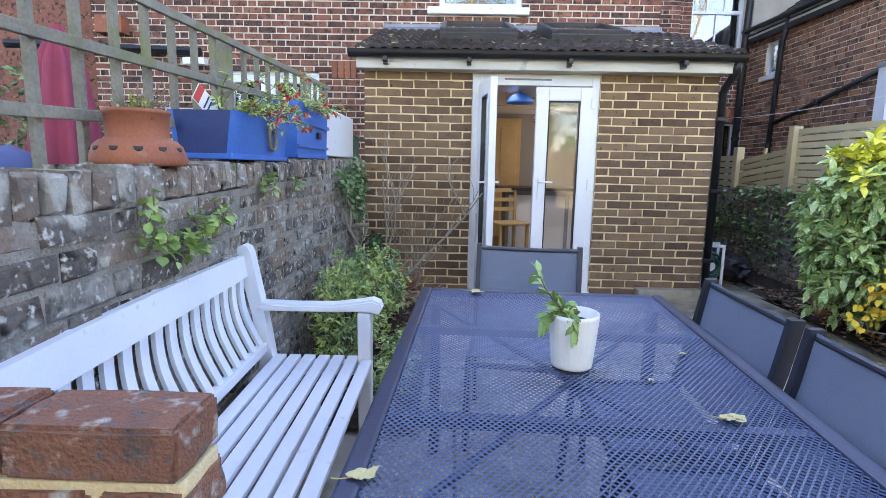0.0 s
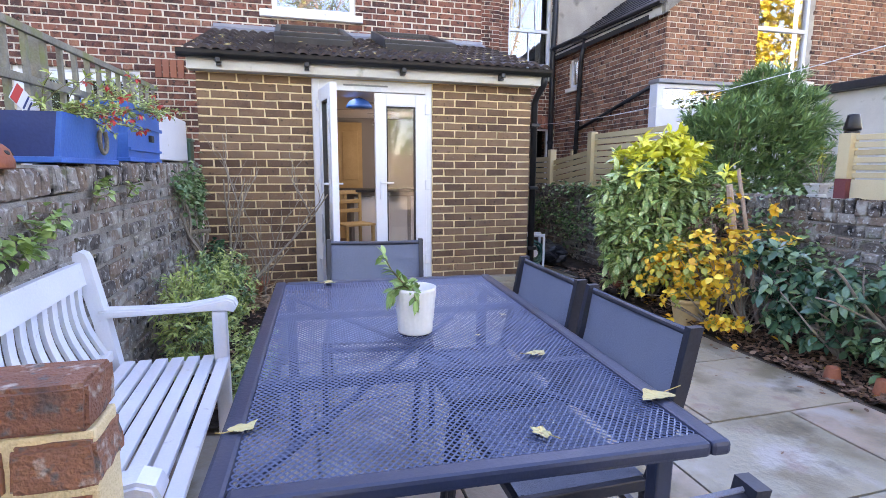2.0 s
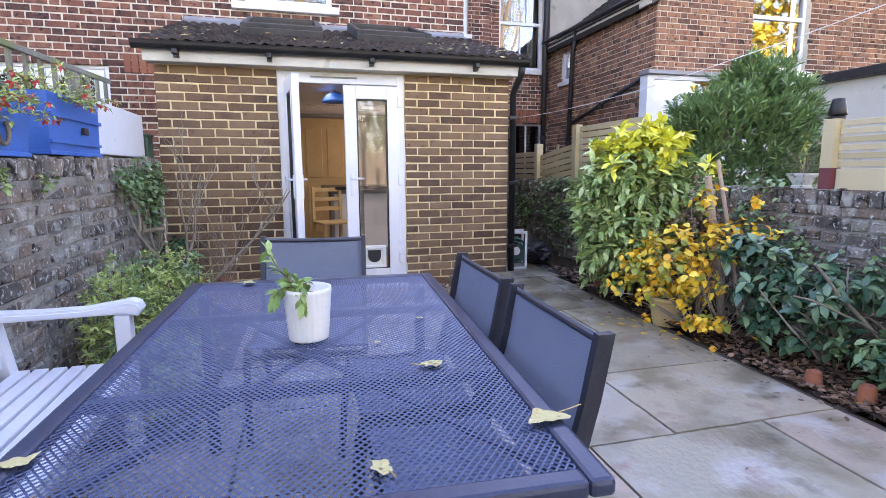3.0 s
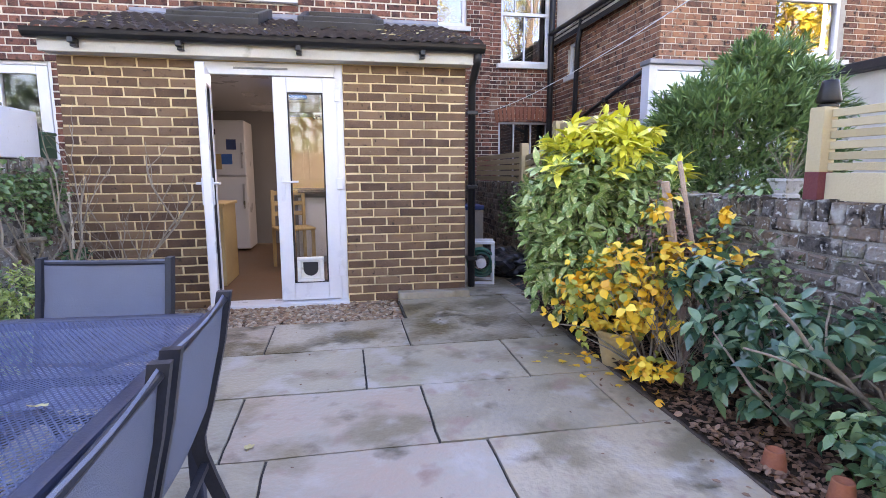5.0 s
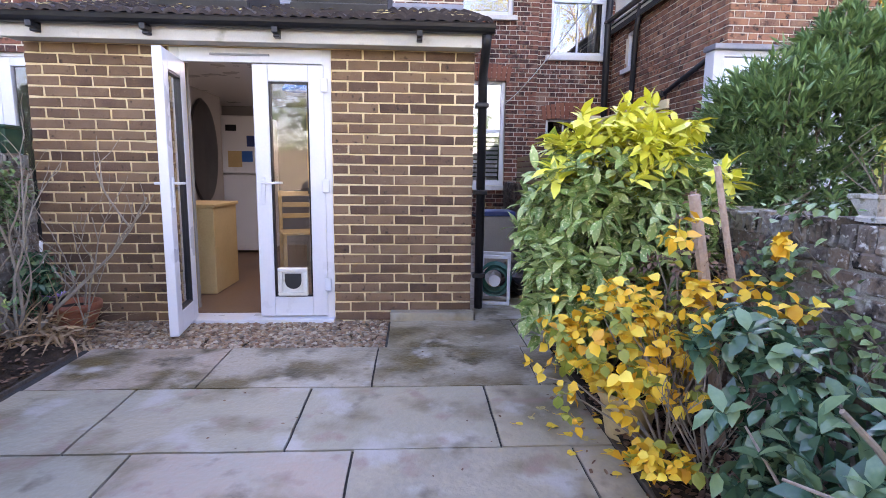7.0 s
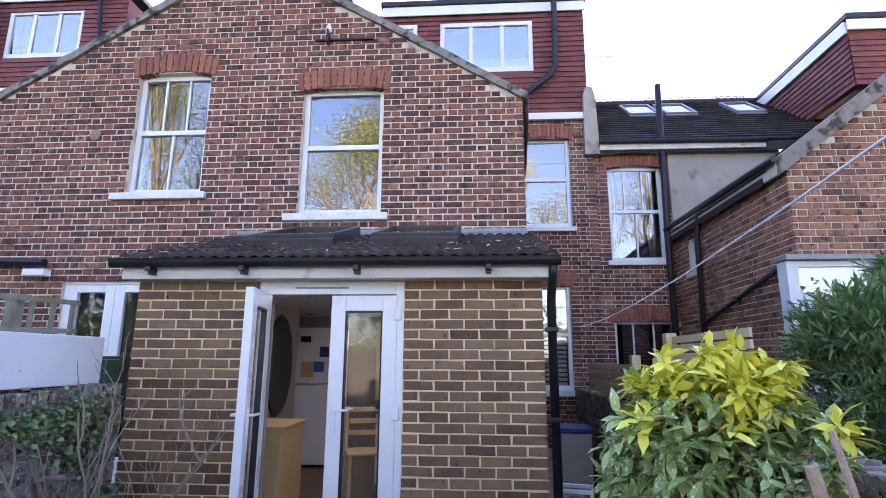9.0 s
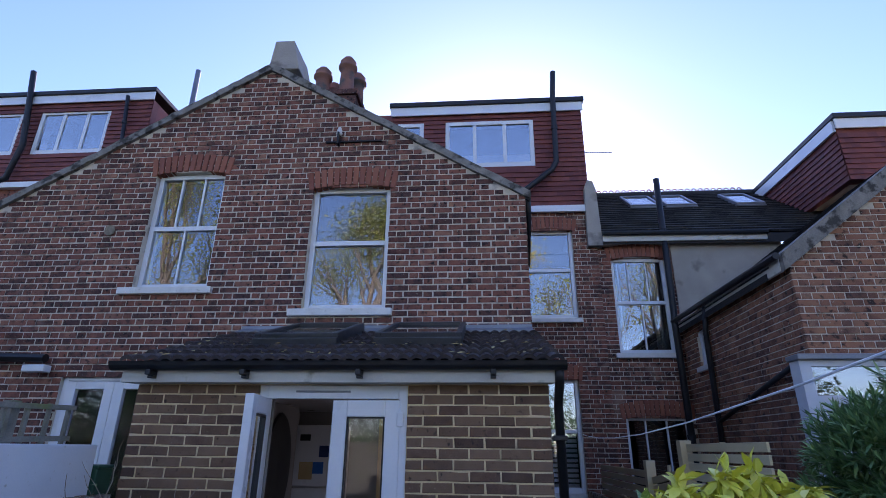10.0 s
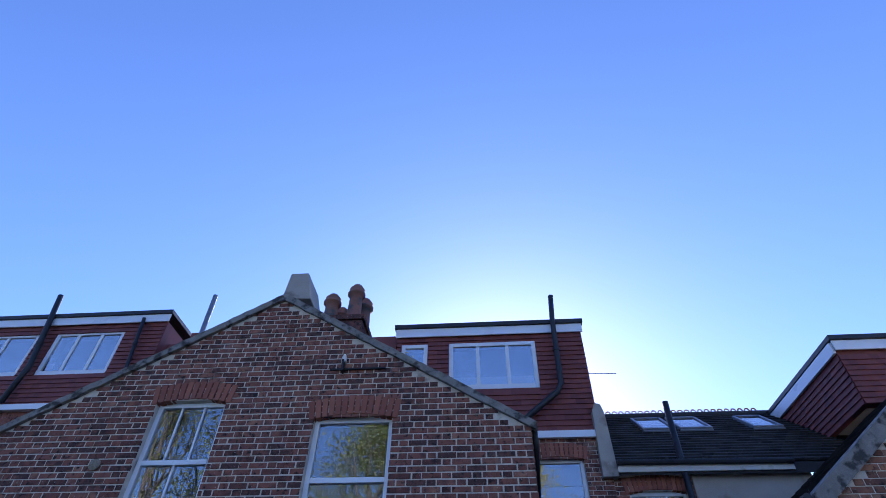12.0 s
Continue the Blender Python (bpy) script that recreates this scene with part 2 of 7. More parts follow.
def empty(name, label="", category="", group="", kind="", at=None):
    ob = new(name)
    ob.empty_display_size = 0.1
    if at is not None:
        ob.matrix_world = at if isinstance(at, Matrix) else Matrix.Translation(at)
    return tagged(ob, label, category, group, kind)


def box(bm, x0, y0, z0, x1, y1, z1, bevel=0.0, m=None):
    vs = [bm.verts.new(p) for p in ((x0, y0, z0), (x1, y0, z0), (x1, y1, z0), (x0, y1, z0), (x0, y0, z1), (x1, y0, z1), (x1, y1, z1), (x0, y1, z1))]
    fs = [bm.faces.new([vs[i] for i in f]) for f in ((3, 2, 1, 0), (4, 5, 6, 7), (0, 1, 5, 4), (1, 2, 6, 5), (2, 3, 7, 6), (3, 0, 4, 7))]
    if m is not None:
        bmesh.ops.transform(bm, matrix=m, verts=vs)
    if bevel:
        es = list({e for f in fs for e in f.edges})
        bmesh.ops.bevel(bm, geom=es, offset=bevel, segments=2, affect="EDGES", profile=0.5)
    return vs


def boxes(*dims, bevel=0.0):
    bm = bmesh.new()
    for d in dims:
        box(bm, *d, bevel=bevel)
    return bm


def extrude(poly, axis, a, c):
    """A prism: poly is a list of two coordinates, swept along axis from a to c."""
    bm = bmesh.new()
    def p(u, v, w):
        return {"x": (w, u, v), "y": (u, w, v), "z": (u, v, w)}[axis]
    lo = [bm.verts.new(p(u, v, a)) for u, v in poly]
    hi = [bm.verts.new(p(u, v, c)) for u, v in poly]
    n = len(poly)
    bm.faces.new(lo)
    bm.faces.new(hi[::-1])
    for i in range(n):
        bm.faces.new((lo[i], hi[i], hi[(i + 1) % n], lo[(i + 1) % n]))
    bmesh.ops.recalc_face_normals(bm, faces=bm.faces)
    return bm


def lathe(profile, segs=24, at=(0, 0, 0), m=None):
    """profile: (radius, z) from bottom to top."""
    bm = bmesh.new()
    rings = []
    for r, z in profile:
        rings.append([bm.verts.new((at[0] + r * math.cos(2 * math.pi * i / segs), at[1] + r * math.sin(2 * math.pi * i / segs), at[2] + z)) for i in range(segs)])
    for a, c in zip(rings, rings[1:]):
        for i in range(segs):
            bm.faces.new((a[i], a[(i + 1) % segs], c[(i + 1) % segs], c[i]))
    if profile[0][0] > 1e-4:
        bm.faces.new(rings[0][::-1])
    if profile[-1][0] > 1e-4:
        bm.faces.new(rings[-1])
    bmesh.ops.remove_doubles(bm, verts=bm.verts, dist=1e-5)
    if m is not None:
        bmesh.ops.transform(bm, matrix=m, verts=bm.verts)
    return bm


def tube(bm, points, radius, segs=8, taper=1.0):
    """A round bar along points into bm."""
    pts = [Vector(p) for p in points]
    rings = []
    side = None
    for i, p in enumerate(pts):
        d = (pts[min(i + 1, len(pts) - 1)] - pts[max(i - 1, 0)]).normalized()
        if side is None or abs(side.dot(d)) > 0.95:
            side = d.orthogonal().normalized()
        side = (side - d * side.dot(d)).normalized()
        up = d.cross(side)
        r = radius * (1 + (taper - 1) * i / max(1, len(pts) - 1))
        rings.append([bm.verts.new(p + (side * math.cos(a) + up * math.sin(a)) * r) for a in (2 * math.pi * k / segs for k in range(segs))])
    for a, c in zip(rings, rings[1:]):
        for i in range(segs):
            bm.faces.new((a[i], a[(i + 1) % segs], c[(i + 1) % segs], c[i]))
    bm.faces.new(rings[0][::-1])
    bm.faces.new(rings[-1])
    return bm


def pipe(points, radius, segs=8, taper=1.0):
    return tube(bmesh.new(), points, radius, segs, taper)


def strip_wall(u0, u1, z0, top, holes=()):
    """Solid cells (u0, u1, z0, z1 left, z1 right) of a wall with openings (u0, u1, z0, z1); top is a function of u."""
    us = sorted({u0, u1, *[h[0] for h in holes], *[h[1] for h in holes], *[k for k in top_breaks(top) if u0 < k < u1]})
    out = []
    for a, c in zip(us, us[1:]):
        z = z0
        for h in sorted([h for h in holes if h[0] <= a + 1e-6 and h[1] >= c - 1e-6], key=lambda h: h[2]):
            if h[2] > z + 1e-6:
                out.append((a, c, z, h[2], h[2]))
            z = h[3]
        if min(top(a), top(c)) > z:
            out.append((a, c, z, top(a), top(c)))
    return out


BREAKS = {}


def top_breaks(top):
    return BREAKS.get(top, ())


def solid_wall(cells, axis, near, far):
    """A wall mesh along x (axis "y": thickness along y) or along y (axis "x")."""
    verts, faces = [], []
    for a, c, z, ta, tc in cells:
        n = len(verts)
        for w in (near, far):
            for u, zz in ((a, z), (c, z), (c, tc), (a, ta)):
                verts.append((u, w, zz) if axis == "y" else (w, u, zz))
        faces += [(n, n + 1, n + 2, n + 3), (n + 7, n + 6, n + 5, n + 4), (n, n + 4, n + 5, n + 1), (n + 1, n + 5, n + 6, n + 2), (n + 2, n + 6, n + 7, n + 3), (n + 3, n + 7, n + 4, n)]
    return verts, faces


def courses(u0, u1, z0, top, holes=(), bond="stretcher", length=0.225, course=0.075, joint=0.012, rough=0.0):
    """Brick rectangles (u0, u1, z0, z1) that fill a wall, cut at its openings."""
    out, row, z = [], 0, z0
    rnd = random.Random(7)
    while True:
        zc = z + course / 2
        if z > max(top(u0), top(u1), top((u0 + u1) / 2), *[top(k) for k in top_breaks(top)] or [0]):
            break
        spans, n = [], 40
        lo = None
        edges = sorted({u0, u1, *[h[0] for h in holes if h[2] < zc < h[3]], *[h[1] for h in holes if h[2] < zc < h[3]]})
        for a, c in zip(edges, edges[1:]):
            if any(h[0] <= a + 1e-6 and h[1] >= c - 1e-6 and h[2] < zc < h[3] for h in holes):
                continue
            spans.append((a, c))
        for a, c in spans:
            if bond == "stretcher":
                lens, off = [length], length / 2 * (row % 2)
            else:
                lens, off = [length, length / 2], length * 0.75 * (row % 2)
            period = sum(lens)
            u, k = math.floor((a - u0 + off) / period) * period + u0 - off, 0
            while u < c:
                w = lens[k % len(lens)]
                b0, b1 = max(u, a), min(u + w, c)
                if b0 - a < 0.05:
                    b0 = a
                if c - b1 < 0.05:
                    b1 = c
                b0, b1 = b0 + (joint / 2 if b0 > a else 0.001), b1 - (joint / 2 if b1 < c else 0.001)
                if u + w - a < 0.05 or c - u < 0.05:
                    b1 = b0
                if b1 - b0 > 0.03 and top(b0) > z + course - 0.01 and top(b1) > z + course - 0.01:
                    j = rough
                    out.append((b0 + rnd.uniform(-j, j), b1 + rnd.uniform(-j, j), z + joint / 2 + rnd.uniform(-j, j) * 0.6, z + course - joint / 2 + rnd.uniform(-j, j) * 0.6))
                u, k = u + w, k + 1
        z, row = z + course, row + 1
    return out


def brick_mesh(rects, axis, face, depth, sign, edge=0.003, wob=0.0):
    """Joined bricks standing proud of a wall. sign: the way that they face along axis."""
    verts, faces = [], []
    rnd = random.Random(3)
    for a, c, z, t in rects:
        n = len(verts)
        w = face + sign * rnd.uniform(-wob, wob)
        for q, e in ((face - sign * depth, 0.0), (w - sign * edge, 0.0), (w, edge)):
            for u, zz in ((a + e, z + e), (c - e, z + e), (c - e, t - e), (a + e, t - e)):
                verts.append((u, q, zz) if axis == "y" else (q, u, zz))
        for base in (n, n + 4):
            for i in range(4):
                j = (i + 1) % 4
                f = (base + i, base + j, base + 4 + j, base + 4 + i)
                faces.append(f)
        faces.append((n + 8, n + 9, n + 10, n + 11))
    return verts, faces


UNIT_BRICKS = {}


def brick_parts(rects, axis, face, depth, sign, material, parent, wob=0.002, edge=0.004, name="brick"):
    """Bricks as objects of their own, which share one mesh for each size."""
    rnd = random.Random(11)
    for a, c, z, t in rects:
        key = (axis, sign, round((c - a) * 100), round((t - z) * 250), depth, edge, material.name, rnd.randrange(3))
        if key not in UNIT_BRICKS:
            w, h = (c - a) / 2, (t - z) / 2
            verts, faces = brick_mesh([(-w, w, -h, h)], axis, 0, depth, sign, edge)
            if edge > 0.004:
                verts = [tuple(v + rnd.uniform(-edge, edge) * 0.6 for v in p) for p in verts]
            me = bpy.data.meshes.new(name)
            me.from_pydata(verts, [], faces)
            me.materials.append(material)
            UNIT_BRICKS[key] = me
        ob = new(name, UNIT_BRICKS[key])
        w = face + sign * rnd.uniform(-wob, wob)
        ob.location = ((a + c) / 2, w, (z + t) / 2) if axis == "y" else (w, (a + c) / 2, (z + t) / 2)
        ob.parent = parent


def flat_top(z):
    return lambda u: z

# ---- ground ----
FALL = 0.022                     # the patio falls away from the house


def gz(y):
    return -FALL * max(0.0, 4.5 - y)


SLOPE = Matrix.Rotation(math.atan(FALL), 4, "X")


def stand(x, y, turn=0.0):
    """A pose on the falling patio."""
    return Matrix.Translation((x, y, gz(y))) @ SLOPE @ pose(0, 0, 0, 0, 0, turn)


tagged(part("ground", boxes((-400, -400, -0.7, 400, 600, -0.24)), M["soil"]), "bare dark garden soil under and around the patio", "ground", kind="structure")
def bed_z(x, y, h=0.03):
    return gz(y) + h + 0.04 * noise.noise((x * 2.6, y * 2.6, 3)) + 0.025 * noise.noise((x * 12, y * 12, 9)) + 0.012 * noise.noise((x * 31, y * 31, 5))


bed = bmesh.new()
for x0, x1, y0, y1, h in ((2.78, 3.44, -1.5, 4.48, 0.03), (2.90, 3.44, 4.48, 5.2, 0.03), (3.06, 3.44, 5.2, 6.6, 0.03), (-0.84, -0.15, 2.55, 4.57, 0.02), (-0.84, -0.44, 4.57, 5.3, 0.02)):
    nx, ny = int((x1 - x0) / 0.03), int((y1 - y0) / 0.03)
    grid = [[bed.verts.new((x0 + (x1 - x0) * i / nx, y0 + (y1 - y0) * j / ny, bed_z(x0 + (x1 - x0) * i / nx, y0 + (y1 - y0) * j / ny, h))) for j in range(ny + 1)] for i in range(nx + 1)]
    for i in range(nx):
        for j in range(ny):
            bed.faces.new((grid[i][j], grid[i + 1][j], grid[i + 1][j + 1], grid[i][j + 1]))
tagged(part("flower_bed", bed, M["soil"], smooth=True), "dark crumbly soil of the flower beds", "soil", kind="structure")

# ---- extension ----
EX0, EX1, EY = -0.82, 2.36, 5.28
DOOR = (0.16, 1.31, -0.07, 1.985)
ext = empty("wall_extension", "single-storey extension wall of buff-brown brick with yellow mortar", "wall", kind="structure")
cells = strip_wall(EX0 + 0.004, EX1 - 0.004, -0.2, flat_top(1.99), [DOOR])
part("mortar", solid_wall(cells, "y", EY + 0.006, EY + 0.29), M["mortar_y"], ext)
part("inner_leaf", solid_wall(strip_wall(EX0, EX1, -0.2, flat_top(2.02), [(DOOR[0] + 0.01, DOOR[1] - 0.01, DOOR[2], DOOR[3])]), "y", EY + 0.292, EY + 0.33), M["wall_in"], ext)
part("side_mortar", solid_wall([(EY + 0.02, 7.0, -0.2, 2.0, 2.7)], "x", EX1 - 0.25, EX1 - 0.006), M["mortar_y"], ext)
part("left_side", solid_wall([(EY + 0.02, 7.0, -0.2, 2.0, 2.7)], "x", EX0 + 0.006, EX0 + 0.25), M["mortar_y"], ext)
side = courses(EY + 0.11, 7.0, -0.115, flat_top(2.06))
part("side_bricks", brick_mesh(side, "x", EX1, 0.03, 1), M["buff_i"], ext)
ext_bricks = courses(EX0, EX1, -0.11, flat_top(1.99), [DOOR], joint=0.0135)

# ---- main house ----
HX0, HX1, HY, APEX = -4.42, 2.42, 7.0, (-0.97, 6.47)


def gable(x):
    return APEX[1] - abs(x - APEX[0]) * 0.603


BREAKS[gable] = (APEX[0],)
WL, WC = (-2.31, -1.38, 3.30, 4.86), (-0.205, 0.775, 3.02, 4.60)
FRENCH, KNOCK = (-2.90, -1.66, 0.1, 2.27), (-0.7, 2.1, -0.1, 2.1)
house = empty("wall_gable", "dark red-brown brick gable wall with pale mortar", "wall", kind="structure")
holes = [WL, WC, FRENCH, KNOCK]
part("mortar", solid_wall(strip_wall(HX0 + 0.01, HX1 - 0.01, -0.2, gable, holes), "y", HY + 0.008, HY + 0.3), M["mortar_g"], house)
gable_bricks = courses(HX0, HX1, 0.9, gable, holes, "flemish", joint=0.015, rough=0.004)
gable_bricks = [r for r in gable_bricks if not (r[1] > -0.8 and r[0] < 2.35 and r[3] < 2.70)]
part("side_wall", solid_wall([(HY + 0.01, 10.35, -0.2, 4.4, 4.4)], "x", HX1 - 0.3, HX1 - 0.01), M["red_i"], house)
part("side_wall", solid_wall([(HY + 0.01, 10.35, -0.2, 4.2, 4.2)], "x", HX0 + 0.01, HX0 + 0.3), M["red_i"], house)


def slope_tiles(x0, x1, y0, z0, y1, z1, length, course, lift=0.02, gap=0.004):
    """Lapped tiles on a slope that rises from (y0, z0) to (y1, z1)."""
    verts, faces = [], []
    run = math.hypot(y1 - y0, z1 - z0)
    dy, dz = (y1 - y0) / run, (z1 - z0) / run
    rows = int(run / course + 0.5)
    for r in range(rows):
        off = length / 2 * (r % 2)
        n = int((x1 - x0) / length) + 2
        for k in range(n):
            a, c = max(x0, x0 + k * length - off), min(x1, x0 + (k + 1) * length - off) - gap
            if c - a < 0.02:
                continue
            i = len(verts)
            for v, w in ((r * course, lift), ((r + 1.15) * course, 0.004)):
                for u in (a, c):
                    verts.append((u, y0 + dy * v - dz * w, z0 + dz * v + dy * w))
            for u in (a, c):
                verts.append((u, y0 + dy * r * course, z0 + dz * r * course))
            faces += [(i, i + 1, i + 3, i + 2), (i + 4, i + 5, i + 1, i)]
    return verts, faces


def slope_tiles_x(y0, y1, x0, z0, x1, z1, length, course, lift=0.02):
    v, f = slope_tiles(y0, y1, x0, z0, x1, z1, length, course, lift)
    return [(p[1], p[0], p[2]) for p in v], [q[::-1] for q in f]


roof_main = empty("roof_gable", "dark slate roof behind the brick gable", "roof", kind="structure")
for sgn in (-1, 1):
    xe = HX0 if sgn < 0 else HX1
    ze = gable(xe)
    part("deck", extrude([(APEX[0], APEX[1] - 0.06), (xe, ze - 0.06), (xe, ze - 0.2), (APEX[0], APEX[1] - 0.2)], "y", HY + 0.05, 11.5), M["slate"], roof_main)
    cop = extrude([(APEX[0], APEX[1] + 0.05), (xe + sgn * 0.06, ze + 0.02), (xe + sgn * 0.06, ze - 0.08), (APEX[0], APEX[1] - 0.06)], "y", HY - 0.045, HY + 0.26)
    bmesh.ops.subdivide_edges(cop, edges=[e for e in cop.edges if abs(e.verts[0].co.x - e.verts[1].co.x) > 1], cuts=40)
    for v in cop.verts:
        v.co += Vector((0, 0.012 * noise.noise(v.co * 7), 0.014 * noise.noise(v.co * 6 + Vector((3, 0, 0)))))
    part("coping", cop, M["coping"], roof_main, "weathered cement coping")
cap = empty("apex_block", "pale grey cement block on top of the gable", "stone block", at=(-0.8, HY + 0.1, 6.47))
bm = bmesh.new()
vs = box(bm, -0.22, -0.14, -0.06, 0.22, 0.5, 0.47)
for v in vs[4:]:
    v.co.x = v.co.x * 0.62 - 0.05
    v.co.y = v.co.y * 0.9 + 0.02
bmesh.ops.bevel(bm, geom=list(bm.edges), offset=0.012, segments=1, affect="EDGES")
part("block", bm, M["render"], cap)
stack = empty("chimney_stack", "brick chimney stack with four terracotta pots", "chimney", at=(-0.56, 8.6, 6.02))
part("shaft", boxes((-0.42, -0.3, -0.74, 0.42, 0.5, 0.95), (-0.46, -0.34, 0.95, 0.46, 0.54, 1.05), bevel=0.01), M["red_i"], stack)
for px, py in ((-0.22, -0.12), (-0.15, 0.3), (0.2, -0.12), (0.27, 0.3)):
    k = 1.12 if (px > 0) else 1.0
    part("chimney_pot", lathe([(0.15, 1.05), (0.13, 1.12), (0.115, 1.3 * k), (0.115, 1.42 * k), (0.16, 1.44 * k), (0.16, 1.48 * k), (0.12, 1.5 * k), (0.14, 1.56 * k), (0.08, 1.64 * k), (0.02, 1.66 * k)], 16, (px, py, 0)), M["pot_dark"], stack, smooth=True)

# ---- rear walls beyond the gable ----
RY = 10.35
W2, W4 = (2.66, 3.55, 3.68, 5.36), (2.80, 3.46, 0.90, 2.66)
rear = empty("wall_rear", "red-brown brick rear wall of the house", "wall", kind="structure")
part("mortar", solid_wall(strip_wall(2.43, 3.98, -0.2, flat_top(5.72), [W2, W4]), "y", RY + 0.008, RY + 0.3), M["mortar_g"], rear)
part("bricks", brick_mesh(courses(2.43, 3.98, 0.0, flat_top(5.70), [W2, W4], "flemish", rough=0.002), "y", RY, 0.03, -1, wob=0.002), M["red_i"], rear)
W3, W5 = (4.20, 5.15, 3.08, 4.80), (4.17, 5.2, 0.35, 2.06)
rear2 = empty("wall_rear_next_door", "next-door rear wall of red-brown brick", "wall", kind="structure")
part("mortar", solid_wall(strip_wall(3.985, 7.2, -0.2, flat_top(5.1), [W3, W5]), "y", RY + 0.058, RY + 0.35), M["mortar_g"], rear2)
part("bricks", brick_mesh(courses(3.985, 5.27, 0.0, flat_top(5.08), [W3, W5], "flemish", rough=0.002), "y", RY + 0.05, 0.03, -1, wob=0.002), M["red_i"], rear2)
part("render_coat", boxes((5.27, RY + 0.03, 3.3, 7.2, RY + 0.057, 5.06)), M["render"], rear2, "stained cement render")
party = empty("party_wall", "rendered party wall upstand between two roofs", "wall", kind="structure")
bm = extrude([(3.80, 4.98), (4.06, 4.98), (4.03, 6.1), (3.98, 6.28), (3.88, 6.3), (3.82, 6.15)], "y", RY - 0.12, RY + 1.2)
part("upstand", bm, M["render"], party)

# dormers clad in red tiles
def dormer(name, x0, x1, z0, z1, y, deep, windows, cheek_left=True):
    d = empty(name, "flat-roofed loft dormer hung with dark red tiles", "dormer", kind="structure")
    part("body", solid_wall(strip_wall(x0 + 0.01, x1 - 0.01, z0, flat_top(z1), windows), "y", y + 0.02, y + 0.2), M["hung"], d)
    part("cheek", boxes((x0 + 0.01, y + 0.2, z0, x0 + 0.1, y + deep, z1), (x1 - 0.1, y + 0.2, z0, x1 - 0.01, y + deep, z1)), M["hung"], d)
    rects = courses(x0, x1, z0, flat_top(z1 - 0.02), windows, "stretcher", 0.17, 0.105, 0.004)
    verts, faces = [], []
    for a, c, z, t in rects:
        i = len(verts)
        verts += [(a, y - 0.012, z), (c, y - 0.012, z), (c, y + 0.012, t + 0.01), (a, y + 0.012, t + 0.01), (a, y + 0.02, z), (c, y + 0.02, z)]
        faces += [(i, i + 1, i + 2, i + 3), (i + 4, i + 5, i + 1, i)]
    part("hung_tiles", (verts, faces), M["hung"], d)
    verts, faces = [], []
    for a, c, z, t in courses(y + 0.02, y + deep, z0, flat_top(z1 - 0.02), (), "stretcher", 0.17, 0.105, 0.004):
        i = len(verts)
        verts += [(x0 - 0.02, a, z), (x0 - 0.02, c, z), (x0 + 0.004, c, t + 0.01), (x0 + 0.004, a, t + 0.01), (x0 + 0.01, a, z), (x0 + 0.01, c, z)]
        faces += [(i + 3, i + 2, i + 1, i), (i, i + 1, i + 5, i + 4)]
    part("cheek_tiles", (verts, faces), M["hung"], d)
    part("fascia", boxes((x0 - 0.03, y - 0.06, z1 - 0.03, x1 + 0.03, y - 0.03, z1 + 0.17), bevel=0.006), M["upvc"], d, "white fascia board")
    part("flat_roof", boxes((x0 - 0.06, y - 0.1, z1 + 0.172, x1 + 0.06, y + deep, z1 + 0.27), bevel=0.01), M["iron"], d, "dark felt roof edge")
    part("room", boxes((x0 + 0.12, y + 1.6, z0, x1 - 0.12, y + 1.7, z1)), M["wall_in"], d)
    return d


DW = (1.19, 2.96, 6.72, 7.78)
dormer("dormer_house", 0.1, 3.92, 5.83, 7.95, RY, 3.0, [DW, (0.2, 0.75, 6.9, 7.78)])
DL1, DL2 = (-7.74, -6.12, 7.34, 8.42), (-9.6, -8.15, 7.34, 8.42)
dormer("dormer_left", -10.5, -5.2, 6.6, 8.62, RY, 3.0, [DL1, DL2])
part("fascia", boxes((2.5, RY - 0.09, 5.68, 3.86, RY - 0.02, 5.81), bevel=0.006), M["upvc"], rear, "white eaves fascia")
low = empty("dormer_link", "dark red tiled upper wall behind the gable", "wall", kind="structure")
part("wall", boxes((-5.2, RY + 0.3, 5.5, 0.1, RY + 0.5, 8.2), (-4.6, RY + 0.1, 8.2, -3.2, RY + 1.5, 8.35)), M["hung"], low)
left_low = empty("wall_left_next_door", "neighbouring brick wall with a white fascia", "wall", kind="structure")
part("wall", boxes((-12, RY + 0.02, -0.2, HX0, RY + 0.3, 6.5)), M["red_i"], left_low)
part("fascia", boxes((-12, RY - 0.1, 6.5, -5.2, RY + 0.02, 6.62)), M["upvc"], left_low)
part("lean_to", boxes((-9, 7.6, -0.2, HX0 - 0.02, 8.0, 4.0)), M["red_i"], left_low)
part("lean_to_roof", boxes((-9, 7.4, 4.0, HX0 - 0.02, RY, 4.25), bevel=0.02), M["iron"], left_low)

# next door's main roof
roof2 = empty("roof_next_door", "dark tiled roof with a crested ridge", "roof", kind="structure")
part("tiles", slope_tiles(4.06, 8.4, RY - 0.1, 5.2, 13.0, 7.32, 0.22, 0.17, 0.04), M["slate"], roof2)
part("deck", extrude([(RY - 0.1, 5.17), (13.0, 7.29), (13.0, 7.0), (RY - 0.1, 5.0)], "x", 4.06, 11), M["slate"], roof2)
part("fascia", boxes((4.06, RY - 0.14, 5.04, 6.9, RY - 0.08, 5.16), bevel=0.005), M["fascia"], roof2, "cream fascia board")
part("gutter", pipe([(4.06, RY - 0.18, 5.19), (6.9, RY - 0.18, 5.17)], 0.045), M["iron"], roof2)
x = 4.15
crest = bmesh.new()
